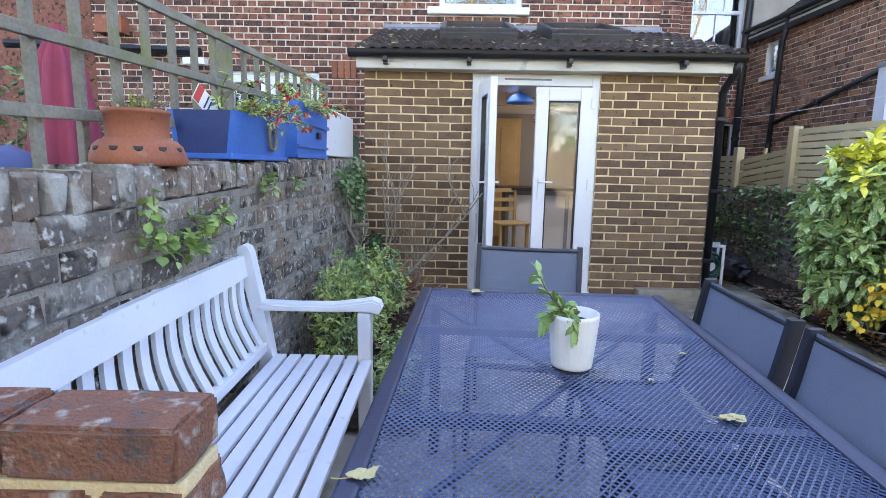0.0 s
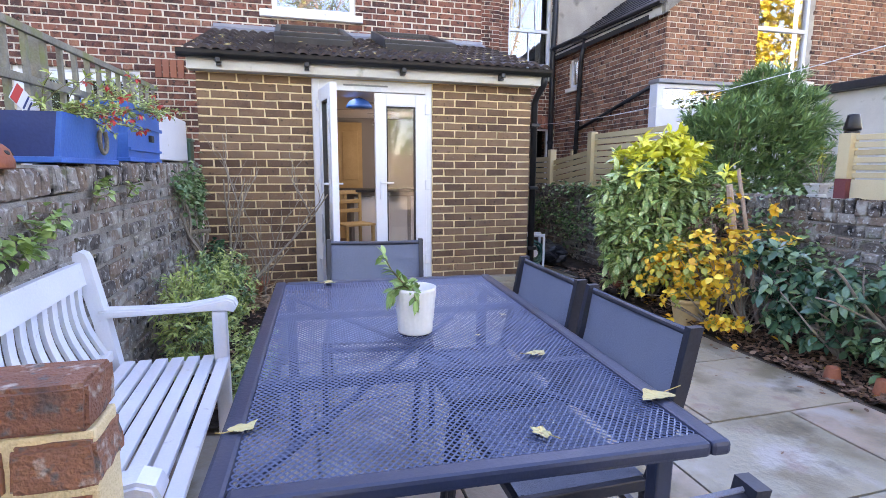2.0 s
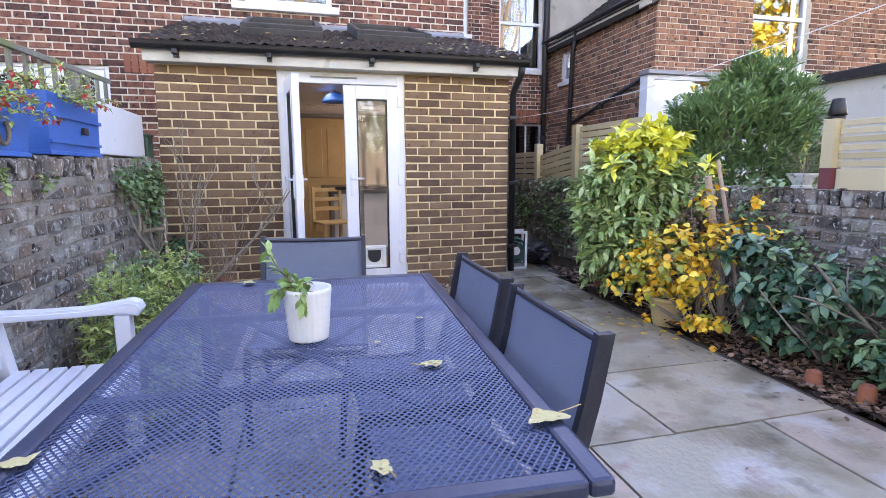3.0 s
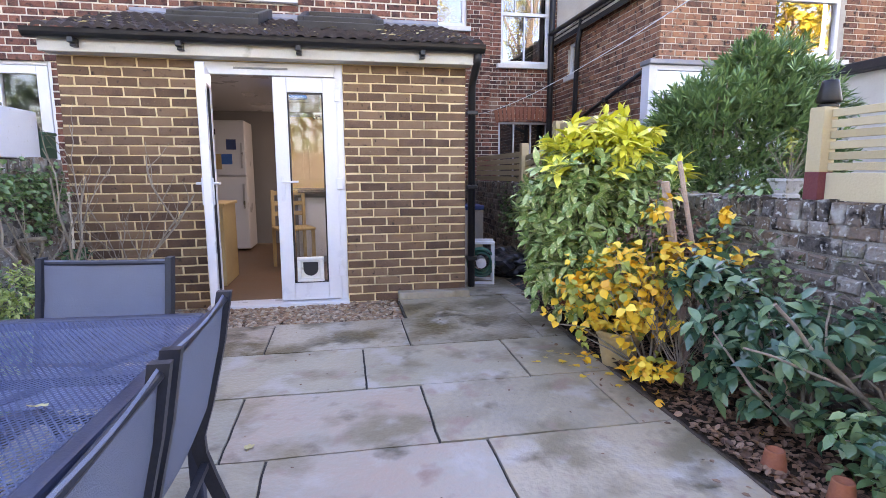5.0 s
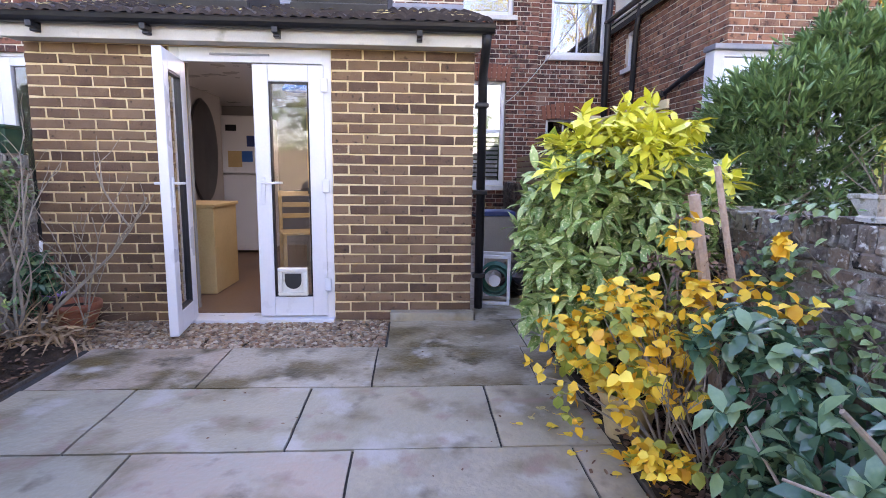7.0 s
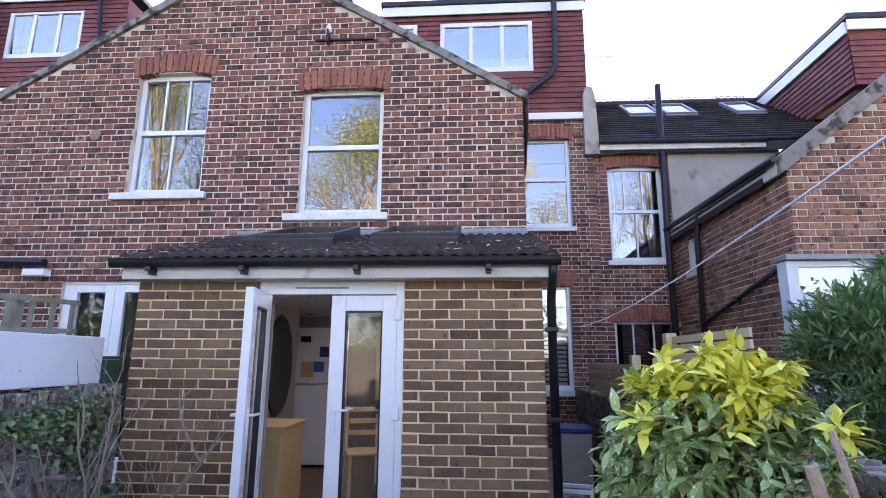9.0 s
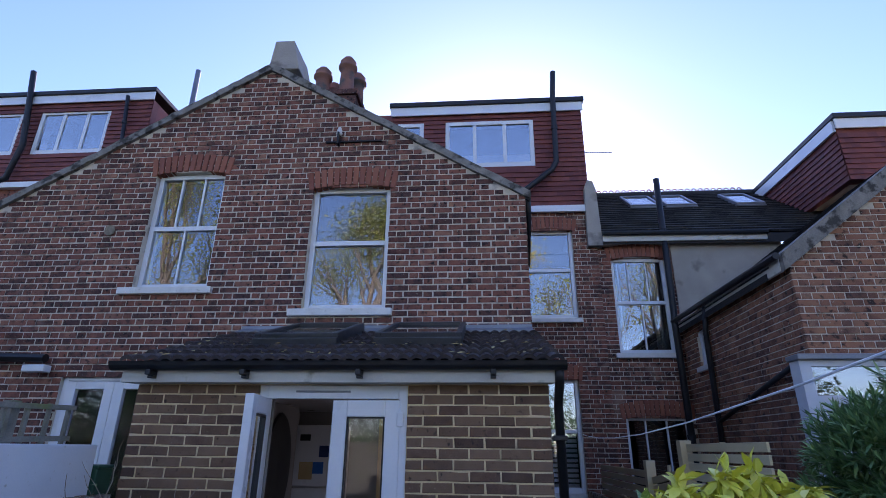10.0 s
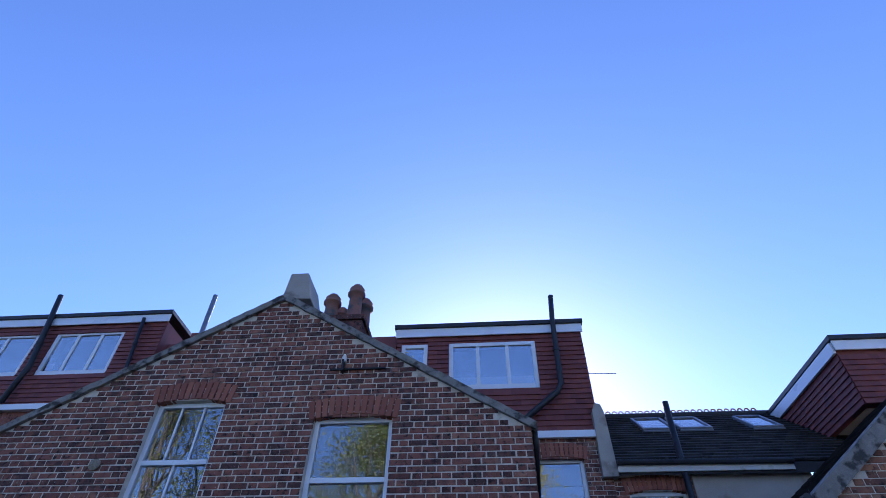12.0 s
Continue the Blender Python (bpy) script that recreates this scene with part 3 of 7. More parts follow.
while x < 8.2:
    tube(crest, [(x + 0.055 * math.cos(a), 13.0, 7.38 + 0.075 * math.sin(a)) for a in [math.pi * k / 6 - 0.3 for k in range(8)]], 0.017, 5)
    x += 0.15
part("ridge_crest", crest, M["terracotta"], roof2, "looped ridge tiles")
part("ridge", boxes((4.06, 12.9, 7.26, 8.4, 13.1, 7.37), bevel=0.03), M["slate"], roof2)


def rooflight(name, x0, x1, v0, v1, y0, z0, y1, z1, material, lift=0.03):
    run = math.hypot(y1 - y0, z1 - z0)
    dy, dz = (y1 - y0) / run, (z1 - z0) / run
    m = Matrix(((1, 0, 0, 0), (0, dy, -dz, y0), (0, dz, dy, z0), (0, 0, 0, 1)))
    w = empty(name, "closed roof window with a grey metal frame", "roof window", at=m @ Matrix.Translation((x0, v0, lift)))
    a, c, f = x1 - x0, v1 - v0, 0.055
    part("frame", boxes((0, 0, -0.05, f, c, 0.06), (a - f, 0, -0.05, a, c, 0.06), (f, 0, -0.05, a - f, f, 0.06), (f, c - f, -0.05, a - f, c, 0.065), bevel=0.008), material, w)
    part("pane", boxes((f, f, 0.02, a - f, c - f, 0.035)), M["pane"], w)
    # sheet added under the glass so that the pane looks grey-green
    part("blind", boxes((f, f, -0.02, a - f, c - f, -0.01)), M["green_sheet"], w, "added grey-green sheet that gives the glass its tone")
    part("cover_strip", boxes((0.0, -0.05, -0.045, a, -0.001, 0.02), bevel=0.006), material, w)
    return w


for a, c in ((5.1, 5.75), (5.85, 6.5), (7.3, 7.9)):
    rooflight("roof_window", a, c, 2.0, 2.95, RY - 0.1, 5.2, 13.0, 7.32, M["lead"])

# next door's outrigger
NX, NY = 5.25, 6.98
nh = empty("wall_outrigger_next_door", "orange-red brick outrigger wall of the next house", "wall", kind="structure")
WN = (6.89, 7.97, 2.58, 4.10)


def nh_top(x):
    return 3.55 + (x - NX) * 0.745 if x < 8.6 else 3.55 + 3.35 * 0.745 - (x - 8.6) * 0.745


BREAKS[nh_top] = (8.6,)
part("mortar", solid_wall(strip_wall(NX + 0.01, 11.9, -0.2, nh_top, [WN]), "y", NY + 0.008, NY + 0.3), M["mortar_g"], nh)
part("bricks", brick_mesh(courses(NX, 11.0, 0.6, nh_top, [WN], "flemish", rough=0.003), "y", NY, 0.03, -1, wob=0.003), M["orange_i"], nh)
WS = (9.48, 9.80, 2.76, 3.32)
part("side_mortar", solid_wall(strip_wall(NY + 0.305, RY, -0.2, flat_top(3.45), [WS]), "x", NX + 0.008, NX + 0.3), M["mortar_g"], nh)
part("corner_mortar", boxes((NX + 0.008, NY + 0.009, -0.2, NX + 0.3, NY + 0.304, 3.45)), M["mortar_g"], nh)
part("side_bricks", brick_mesh(courses(NY + 0.035, RY, 0.6, flat_top(3.5), [WS], "flemish", rough=0.003), "x", NX, 0.03, -1, wob=0.003), M["orange_i"], nh)
part("coping", extrude([(NX - 0.08, nh_top(NX) - 0.16), (NX - 0.08, nh_top(NX) + 0.04), (8.6, 6.17), (8.6, 5.97)], "y", NY - 0.06, NY + 0.25), M["coping"], nh, "weathered cement coping")
part("roof", slope_tiles_x(NY + 0.2, RY, NX - 0.1, 3.5, 8.6, 6.0, 0.2, 0.17), M["slate"], nh)
part("roof_deck", extrude([(NX - 0.1, 3.46), (8.6, 5.96), (8.6, 5.8), (NX - 0.1, 3.38)], "y", NY + 0.3, RY), M["slate"], nh)
part("fascia", boxes((NX - 0.09, NY + 0.02, 3.40, NX - 0.05, RY, 3.56), bevel=0.005), M["fascia"], nh)
part("gutter", pipe([(NX - 0.14, NY - 0.05, 3.56), (NX - 0.14, RY - 0.02, 3.60)], 0.042), M["iron"], nh, "black gutter")
dormer("dormer_next_door", 8.33, 12.0, 6.0, 7.05, 9.9, 3.2, [])
part("barge_board", boxes((8.27, 9.9, 6.98, 8.32, 13.0, 7.2)), M["upvc"], nh, "white barge board")

# next door's white flat-roofed extension
wx = empty("wall_white_extension", "white-painted flat-roofed extension with a dark window strip", "wall", kind="structure")
WX = (5.13, 6.75, 2.06, 2.34)
part("wall", solid_wall(strip_wall(5.02, 12, -0.2, flat_top(2.40), [WX]), "y", 6.80, 6.88), M["grey_white"], wx)
part("side", boxes((5.02, 6.881, -0.2, 5.10, NY - 0.01, 2.40)), M["grey_white"], wx)
part("pane", boxes((WX[0], 6.83, WX[2], WX[1], 6.838, WX[3])), M["pane"], wx)
# near-black sheet in place of the shaded inside behind the strip window
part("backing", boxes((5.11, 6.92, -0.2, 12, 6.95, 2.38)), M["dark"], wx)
part("roof_edge", boxes((4.99, 6.74, 2.402, 12, NY - 0.005, 2.46), bevel=0.01), M["lead"], wx, "grey lead roof edge")
part("porch", boxes((7.55, 5.3, -0.2, 12, 6.798, 2.28)), M["fascia"], wx, "cream rendered wall")
part("porch_roof", boxes((7.4, 5.2, 2.282, 12, 6.735, 2.40), bevel=0.02), M["iron"], wx, "black felt roof edge")


# ---- windows ----
def win_frame(w, x0, x1, z0, z1, y, f, d, material):
    return part("window_frame", boxes((x0, y, z0, x0 + f, y + d, z1), (x1 - f, y, z0, x1, y + d, z1), (x0 + f, y, z0, x1 - f, y + d, z0 + f * 1.2), (x0 + f, y, z1 - f, x1 - f, y + d, z1), bevel=0.006), material, w)


def window(name, label, hole, y, rails=(), bars=(), sill=0.14, arch=0.26, f=0.06, material="paint", set_in=0.09, curtain=0, blind=0.0, pane="pane", bar=0.012):
    """hole: x0, x1, z0, z1. rails: heights of cross rails; bars: (x, z0, z1) glazing bars."""
    x0, x1, z0, z1 = hole
    w = empty(name, label, "window", kind="structure")
    win_frame(w, x0, x1, z0, z1, y + set_in, f, 0.07, M[material])
    for z in rails:
        part("rail", boxes((x0 + f, y + set_in - 0.005, z - 0.03, x1 - f, y + set_in + 0.06, z + 0.03), bevel=0.005), M[material], w)
    for bx, a, c in bars:
        part("glazing_bar", boxes((bx - bar, y + set_in + 0.008, a, bx + bar, y + set_in + 0.05, c)), M[material], w)
    cuts = [z0 + f, *rails, z1 - f]
    for a, c in zip(cuts, cuts[1:]):
        part("pane", boxes((x0 + f * 0.9, y + set_in + 0.03, a, x1 - f * 0.9, y + set_in + 0.036, c)), M[pane], w)
    # near-black sheet added as the unlit room's shade; it blocks sky behind
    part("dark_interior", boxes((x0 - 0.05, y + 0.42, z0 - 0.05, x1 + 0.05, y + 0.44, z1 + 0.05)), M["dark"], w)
    if blind:
        part("blind", boxes((x0 + f, y + set_in + 0.1, z0, x1 - f, y + set_in + 0.11, z0 + (z1 - z0) * blind)), M["enamel"], w, "drawn pale blind")
    if curtain:
        for a, c in ((x0 + 0.02, x0 + curtain), (x1 - curtain, x1 - 0.02)):
            n = 14
            bm = bmesh.new()
            lo = [bm.verts.new((a + (c - a) * i / n, y + 0.32 + 0.025 * math.sin(i * 1.7), z0)) for i in range(n + 1)]
            hi = [bm.verts.new((v.co.x, v.co.y, z1)) for v in lo]
            for i in range(n):
                bm.faces.new((lo[i], lo[i + 1], hi[i + 1], hi[i]))
            part("curtain", bm, M["wall_in"], w, "grey curtain")
    if sill:
        part("window_sill", boxes((x0 - sill, y - 0.06, z0 - 0.085, x1 + sill * 0.6, y + set_in + 0.05, z0 - 0.002), bevel=0.008), M["sill"], w)
    if arch:
        n = int((x1 - x0 + 0.16) / 0.078)
        cx, half, rise = (x0 + x1) / 2, (x1 - x0) / 2 + 0.06, 0.07
        for i in range(n):
            u = (i + 0.5) / n * 2 - 1
            px, pz = cx + u * half, z1 + rise * (1 - u * u) - 0.055
            key = ("arch", round(arch, 2))
            if key not in UNIT_BRICKS:
                bm = boxes((-0.034, -0.012, 0, 0.034, 0.14, arch - 0.02), bevel=0.003)
                for v in bm.verts:
                    v.co.x *= 0.9 + 0.14 * v.co.z / arch
                me = bpy.data.meshes.new("arch_brick")
                bm.to_mesh(me)
                bm.free()
                me.materials.append(M["arch"])
                UNIT_BRICKS[key] = me
            ob = new("arch_brick", UNIT_BRICKS[key])
            ob.matrix_world = pose(px, y - 0.002 * (i % 2), pz, 0, u * 9, 0)
            ob.parent = w
    return w


xl, xr = WL[0], WL[1]
window("window_1", "white sash window with a dark lower pane", WL, HY, (4.10,), [(xl + 0.32, 4.13, 4.80), (xl + 0.62, 4.13, 4.80), (xl + 0.47, 3.36, 4.07)], curtain=0.0)
window("window_2", "white two-pane window reflecting autumn trees", WC, HY, (3.86,), material="upvc")
window("window_3", "white stair window with patterned glass", W2, RY, (4.58,), f=0.07, material="upvc", sill=0.1)
window("window_4", "tall white window with shutter slats", W4, RY, (1.82,), f=0.07, material="upvc", sill=0.1)
window("window_5", "white sash window of the house next door", W3, RY + 0.05, (3.98,), [(4.5, 4.0, 4.75), (4.82, 4.0, 4.75), (4.68, 3.12, 3.95)], sill=0.08, curtain=0.22)
window("window_6", "dark ground-floor window with white bars", W5, RY + 0.05, (), [(4.5, 0.4, 2.0), (4.84, 0.4, 2.0)], sill=0.05)
window("window_7", "white upper window of the next house", WN, NY, (3.36,), material="upvc", sill=0.1)
window("dormer_window", "three-pane white dormer window", DW, RY, (), [(1.78, 6.76, 7.74), (2.38, 6.76, 7.74)], blind=0.3, arch=0, sill=0, set_in=0.02, material="upvc", f=0.085, pane="pane_sky", bar=0.035)
window("dormer_window", "small white dormer window", (0.2, 0.75, 6.9, 7.78), RY, arch=0, sill=0, set_in=0.02, material="upvc", f=0.085, pane="pane_sky", bar=0.035)
window("dormer_window", "three-pane white dormer window", DL1, RY, (), [(-7.2, 7.4, 8.4), (-6.65, 7.4, 8.4)], blind=0.0, arch=0, sill=0, set_in=0.02, material="upvc", f=0.085, pane="pane_sky", bar=0.035)
window("dormer_window", "white dormer window", DL2, RY, (), [(-8.9, 7.4, 8.4)], arch=0, sill=0, set_in=0.02, material="upvc", f=0.085, pane="pane_sky", bar=0.035)
w8 = window("window_8", "white glazed garden doors of the next house", FRENCH, HY, (), (), arch=0, sill=0, f=0.05, material="upvc", set_in=0.05, pane="clear")
for a in (FRENCH[0] + 0.05, FRENCH[0] + 0.62):
    part("door_leaf", boxes((a, HY + 0.045, 0.16, a + 0.115, HY + 0.105, 2.215), (a + 0.455, HY + 0.045, 0.16, a + 0.565, HY + 0.105, 2.215), (a + 0.115, HY + 0.045, 2.13, a + 0.455, HY + 0.105, 2.215), (a + 0.115, HY + 0.045, 0.16, a + 0.455, HY + 0.105, 0.34), bevel=0.006), M["upvc"], w8, "white plastic door leaf")
slats = empty("shutter", "white slatted window shutter", "shutter", at=(0, 0, 0))
for k in range(11):
    part("slat", boxes((2.88, RY + 0.22, 0.98 + k * 0.075, 3.38, RY + 0.25, 1.03 + k * 0.075)), M["upvc"], slats)
ws = empty("window_9", "narrow white side window", "window", kind="structure")
part("window_frame", boxes((NX + 0.05, WS[0], WS[2], NX + 0.1, WS[0] + 0.06, WS[3]), (NX + 0.05, WS[1] - 0.06, WS[2], NX + 0.1, WS[1], WS[3]), (NX + 0.05, WS[0] + 0.06, WS[2], NX + 0.1, WS[1] - 0.06, WS[2] + 0.06), (NX + 0.05, WS[0] + 0.06, WS[3] - 0.06, NX + 0.1, WS[1] - 0.06, WS[3])), M["paint"], ws)
part("pane", boxes((NX + 0.07, WS[0] + 0.05, WS[2] + 0.05, NX + 0.076, WS[1] - 0.05, WS[3] - 0.05)), M["pane"], ws)
part("window_sill", boxes((NX - 0.05, WS[0] - 0.06, WS[2] - 0.08, NX + 0.09, WS[1] + 0.06, WS[2] - 0.002), bevel=0.006), M["sill"], ws)
rooms = empty("wall_rooms", "near-black rooms standing in for shade behind the windows", "room", kind="structure")
# room shells coloured near-black in place of real shade indoors
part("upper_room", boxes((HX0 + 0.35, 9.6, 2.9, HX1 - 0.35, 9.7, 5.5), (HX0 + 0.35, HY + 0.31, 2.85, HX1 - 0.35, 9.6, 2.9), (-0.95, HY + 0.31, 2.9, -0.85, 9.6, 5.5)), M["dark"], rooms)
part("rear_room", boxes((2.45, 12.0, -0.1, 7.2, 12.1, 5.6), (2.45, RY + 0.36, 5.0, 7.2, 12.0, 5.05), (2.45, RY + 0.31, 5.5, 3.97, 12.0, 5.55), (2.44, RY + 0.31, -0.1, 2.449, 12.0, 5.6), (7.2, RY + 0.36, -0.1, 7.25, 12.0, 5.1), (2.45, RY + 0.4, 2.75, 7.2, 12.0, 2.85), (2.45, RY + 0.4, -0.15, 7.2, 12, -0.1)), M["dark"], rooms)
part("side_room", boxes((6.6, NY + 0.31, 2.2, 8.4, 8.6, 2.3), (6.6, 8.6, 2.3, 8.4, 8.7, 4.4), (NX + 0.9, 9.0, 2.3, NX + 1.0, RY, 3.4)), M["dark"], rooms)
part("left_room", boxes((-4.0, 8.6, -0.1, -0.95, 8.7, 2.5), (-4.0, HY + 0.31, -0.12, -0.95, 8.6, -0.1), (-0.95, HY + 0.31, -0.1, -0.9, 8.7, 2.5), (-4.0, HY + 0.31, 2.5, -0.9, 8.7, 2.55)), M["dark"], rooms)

# ---- extension roof ----
E0, E1 = (5.07, 2.115), (6.99, 2.725)
er = empty("roof_extension", "lean-to roof of brown interlocking concrete tiles", "roof", kind="structure")
run = math.hypot(E1[0] - E0[0], E1[1] - E0[1])
dy, dz = (E1[0] - E0[0]) / run, (E1[1] - E0[1]) / run
part("deck", extrude([(5.17, 2.125), (E1[0], E1[1] - 0.03), (E1[0], E1[1] - 0.12), (EY, 2.03), (5.17, 2.03)], "x", EX0 - 0.02, EX1 + 0.04), M["dark"], er)
TW, TC = 0.3015, 0.287
prof = [(i / 18 * TW, 0.027 * abs(math.sin(math.pi * i / 6)) ** 0.8) for i in range(19)]
verts, faces = [], []
for v, w in ((0, 0.036), (TC * 1.2, 0.002)):
    verts += [(u, v, h + w) for u, h in prof]
verts += [(u, 0, h + 0.006) for u, h in prof]
for i in range(18):
    faces += [(i, i + 1, 20 + i, 19 + i), (38 + i, 39 + i, i + 1, i)]
tile = bpy.data.meshes.new("roof_tile")
tile.from_pydata(verts, [], faces)
tile.materials.append(M["rooftile"])
base = Matrix(((1, 0, 0, 0), (0, dy, -dz, E0[0]), (0, dz, dy, E0[1]), (0, 0, 0, 1)))
rnd = random.Random(5)
for r in range(7):
    for k in range(11):
        ob = new("roof_tile", tile)
        ob.matrix_world = base @ pose(-0.86 + k * TW, r * TC + rnd.uniform(-0.006, 0.006), 0.002 + rnd.uniform(0, 0.004), 0, 0, rnd.uniform(-0.4, 0.4))
        ob.parent = er
part("flashing", extrude([(6.82, 2.71), (7.0, 2.77), (7.0, 2.825), (6.985, 2.825), (6.98, 2.79), (6.82, 2.73)], "x", -0.86, 2.42), M["lead"], er, "grey lead flashing")
part("fascia", boxes((EX0 - 0.04, 5.12, 1.985, EX1 + 0.03, 5.15, 2.09), (EX0 - 0.04, 5.15, 1.99, EX1 + 0.03, EY - 0.002, 2.005), bevel=0.004), M["fascia"], er, "cream fascia and soffit")
gut = []
for a in range(9):
    gut.append((5.075 + 0.052 * math.cos(math.pi + math.pi * a / 8), 2.12 + 0.055 * math.sin(math.pi + math.pi * a / 8)))
gut += [(5.132, 2.125), (5.132, 2.135), (5.018, 2.135), (5.018, 2.125)]
part("gutter", extrude(gut[:9] + [(5.13, 2.13), (5.02, 2.13)], "x", -0.92, 2.47), M["black"], er, "black plastic gutter")
for gx in (-0.6, 0.12, 0.98, 1.95):
    part("gutter_bracket", boxes((gx - 0.02, 5.02, 2.03, gx + 0.02, 5.12, 2.07), (gx - 0.02, 5.06, 2.01, gx + 0.02, 5.12, 2.03), bevel=0.004), M["black"], er)
dp = empty("downpipe", "black plastic downpipe on the extension corner", "downpipe", at=(0, 0, 0))
part("pipe", pipe([(2.42, 5.09, 2.09), (2.42, 5.12, 2.0), (2.43, 5.30, 1.9), (2.43, 5.34, 1.84), (2.43, 5.34, 0.05)], 0.034, 12), M["black"], dp, smooth=True)
for z in (0.3, 0.95, 1.6):
    part("clip", boxes((2.375, 5.29, z, 2.475, 5.38, z + 0.035), bevel=0.006), M["black"], dp)
rooflight("roof_window", -0.16, 0.60, 0.78, 1.85, *E0, *E1, M["vent_grey"], 0.085)
rooflight("roof_window", 0.93, 1.70, 0.78, 1.85, *E0, *E1, M["vent_grey"], 0.085)

verts, faces, rnd = [], [], random.Random(77)
for k in range(90):
    u, v = rnd.uniform(-0.8, 2.35), rnd.choice((rnd.uniform(0.0, 0.25), rnd.uniform(0.0, 1.9), rnd.uniform(0.55, 0.78)))
    a, q, r = rnd.uniform(0, 6.28), len(verts), rnd.uniform(0.008, 0.024)
    for w in range(4):
        p = base @ Vector((u + r * (1.6 if w % 2 else 0.7) * math.cos(a + w * 1.57), v + r * (1.6 if w % 2 else 0.7) * math.sin(a + w * 1.57), 0.06 + rnd.uniform(0, 0.012)))
        verts.append(tuple(p))
    faces.append((q, q + 1, q + 2, q + 3))
ROOF_LITTER = (verts, faces)

# ---- patio ----
patio = empty("patio", "patio of large grey-buff sandstone slabs", "patio", kind="structure")
ROWS_OF_SLABS = [
    (4.55, 5.17, (1.74, 2.66, 2.86)), (5.17, 5.86, (2.385, 2.92)), (5.86, 6.5, (2.39, 3.0)), (6.5, 7.1, (2.45, 3.05)), (7.1, 7.75, (2.45, 3.1)), (7.75, 8.4, (2.45, 3.1)), (8.4, 9.3, (2.45, 3.1)),
    (3.947, 4.55, (-0.09, 0.776, 1.691, 2.607, 2.80)), (3.331, 3.947, (-0.10, 0.492, 1.383, 2.289, 2.77)), (2.733, 3.331, (-0.14, 0.773, 1.665, 2.587, 2.77)),
    (2.07, 2.733, (-0.85, 0.038, 0.957, 1.871, 2.774)), (1.46, 2.07, (-0.85, -0.42, 0.55, 1.45, 2.33, 2.774)), (0.85, 1.46, (-0.85, 0.05, 0.95, 1.85, 2.774)),
    (0.24, 0.85, (-0.85, -0.4, 0.5, 1.4, 2.3, 2.774)), (-0.37, 0.24, (-0.85, 0.05, 0.95, 1.85, 2.774)), (-1.5, -0.37, (-0.85, 0.4, 1.3, 2.774)),
]
def sloped(bm):
    for v in bm.verts:
        v.co.z += gz(v.co.y)
    return bm


part("bedding", sloped(boxes((-0.86, -1.5, -0.15, 2.78, 2.733, -0.012), (-0.145, 2.733, -0.15, 2.785, 4.5, -0.0121), (-0.145, 4.5, -0.15, 2.785, 4.55, -0.0121), (1.73, 4.55, -0.15, 2.88, 5.165, -0.0119), (2.38, 5.165, -0.15, 3.1, 9.4, -0.0122))), M["joint"], patio)
tagged(part("edging", sloped(boxes((2.777, -1.5, -0.1, 2.815, 4.4, 0.004), (-0.185, 2.75, -0.1, -0.147, 4.5, 0.012), bevel=0.006)), M["wet_wood"]), "low dark wet timber edging beside the flower bed", "edging", kind="structure")

# ---- gravel strip under the door ----
def pebbles(name, area, count, size, z, material):
    rnd = random.Random(21)
    verts, faces = [], []
    ico = bmesh.new()
    bmesh.ops.create_icosphere(ico, subdivisions=1, radius=1)
    base = [v.co.copy() for v in ico.verts]
    fs = [[v.index for v in f.verts] for f in ico.faces]
    ico.free()
    for _ in range(count):
        px, py = rnd.uniform(area[0], area[1]), rnd.uniform(area[2], area[3])
        r = rnd.uniform(*size)
        m = Euler((rnd.uniform(-0.4, 0.4), rnd.uniform(-0.4, 0.4), rnd.uniform(0, 6))).to_matrix()
        n = len(verts)
        for c in base:
            p = m @ Vector((c.x * r * 1.35, c.y * r, c.z * r * 0.62))
            verts.append((px + p.x, py + p.y, z + rnd.uniform(0, 0.004) + r * 0.35 + p.z))
        faces += [[n + i for i in f] for f in fs]
    ob = part(name, (verts, faces), material, smooth=True)
    return ob


tagged(pebbles("gravel", (-0.42, 1.72, 4.58, 5.27), 4400, (0.010, 0.022), -0.045, M["pebble"]), "rounded brown and grey pebbles along the extension", "gravel", kind="stuff")
tagged(part("gravel_base", boxes((-0.46, 4.56, -0.11, 1.73, 5.27, -0.055)), M["joint"]), "dark base of the gravel strip", "ground", kind="structure")
tagged(part("step_slab", boxes((1.74, 5.16, -0.05, 2.375, 5.275, 0.055), bevel=0.006), M["slab"]), "narrow raised stone slab against the wall", "slab", kind="structure")

# ---- garden walls ----
def left_top(y):
    return 0.985 + 0.024 * y


LX = -0.83
lw = empty("wall_garden_left", "old weathered grey brick garden wall with lichen", "wall", kind="structure")
part("mortar", solid_wall([(-1.5, 5.27, -0.2, left_top(-1.5), left_top(5.27))], "x", LX - 0.23, LX - 0.008), M["mortar_d"], lw)
left_bricks = courses(-1.5, 5.27, -0.06, lambda y: left_top(y) + 0.03, (), "flemish", 0.228, 0.078, 0.012, 0.005)


def edge_course(u0, u1, top, h=0.1):
    out, u = [], u0
    rnd = random.Random(9)
    while u < u1 - 0.05:
        w = 0.078 + rnd.uniform(-0.006, 0.006)
        out.append((u + 0.006, u + w - 0.006, top(u) + 0.005, top(u) + h + rnd.uniform(-0.008, 0.01)))
        u += w
    return out


left_edge = edge_course(-1.5, 5.25, left_top)
RX = 3.43
rw = empty("wall_garden_right", "low old brick garden wall behind the flower bed", "wall", kind="structure")
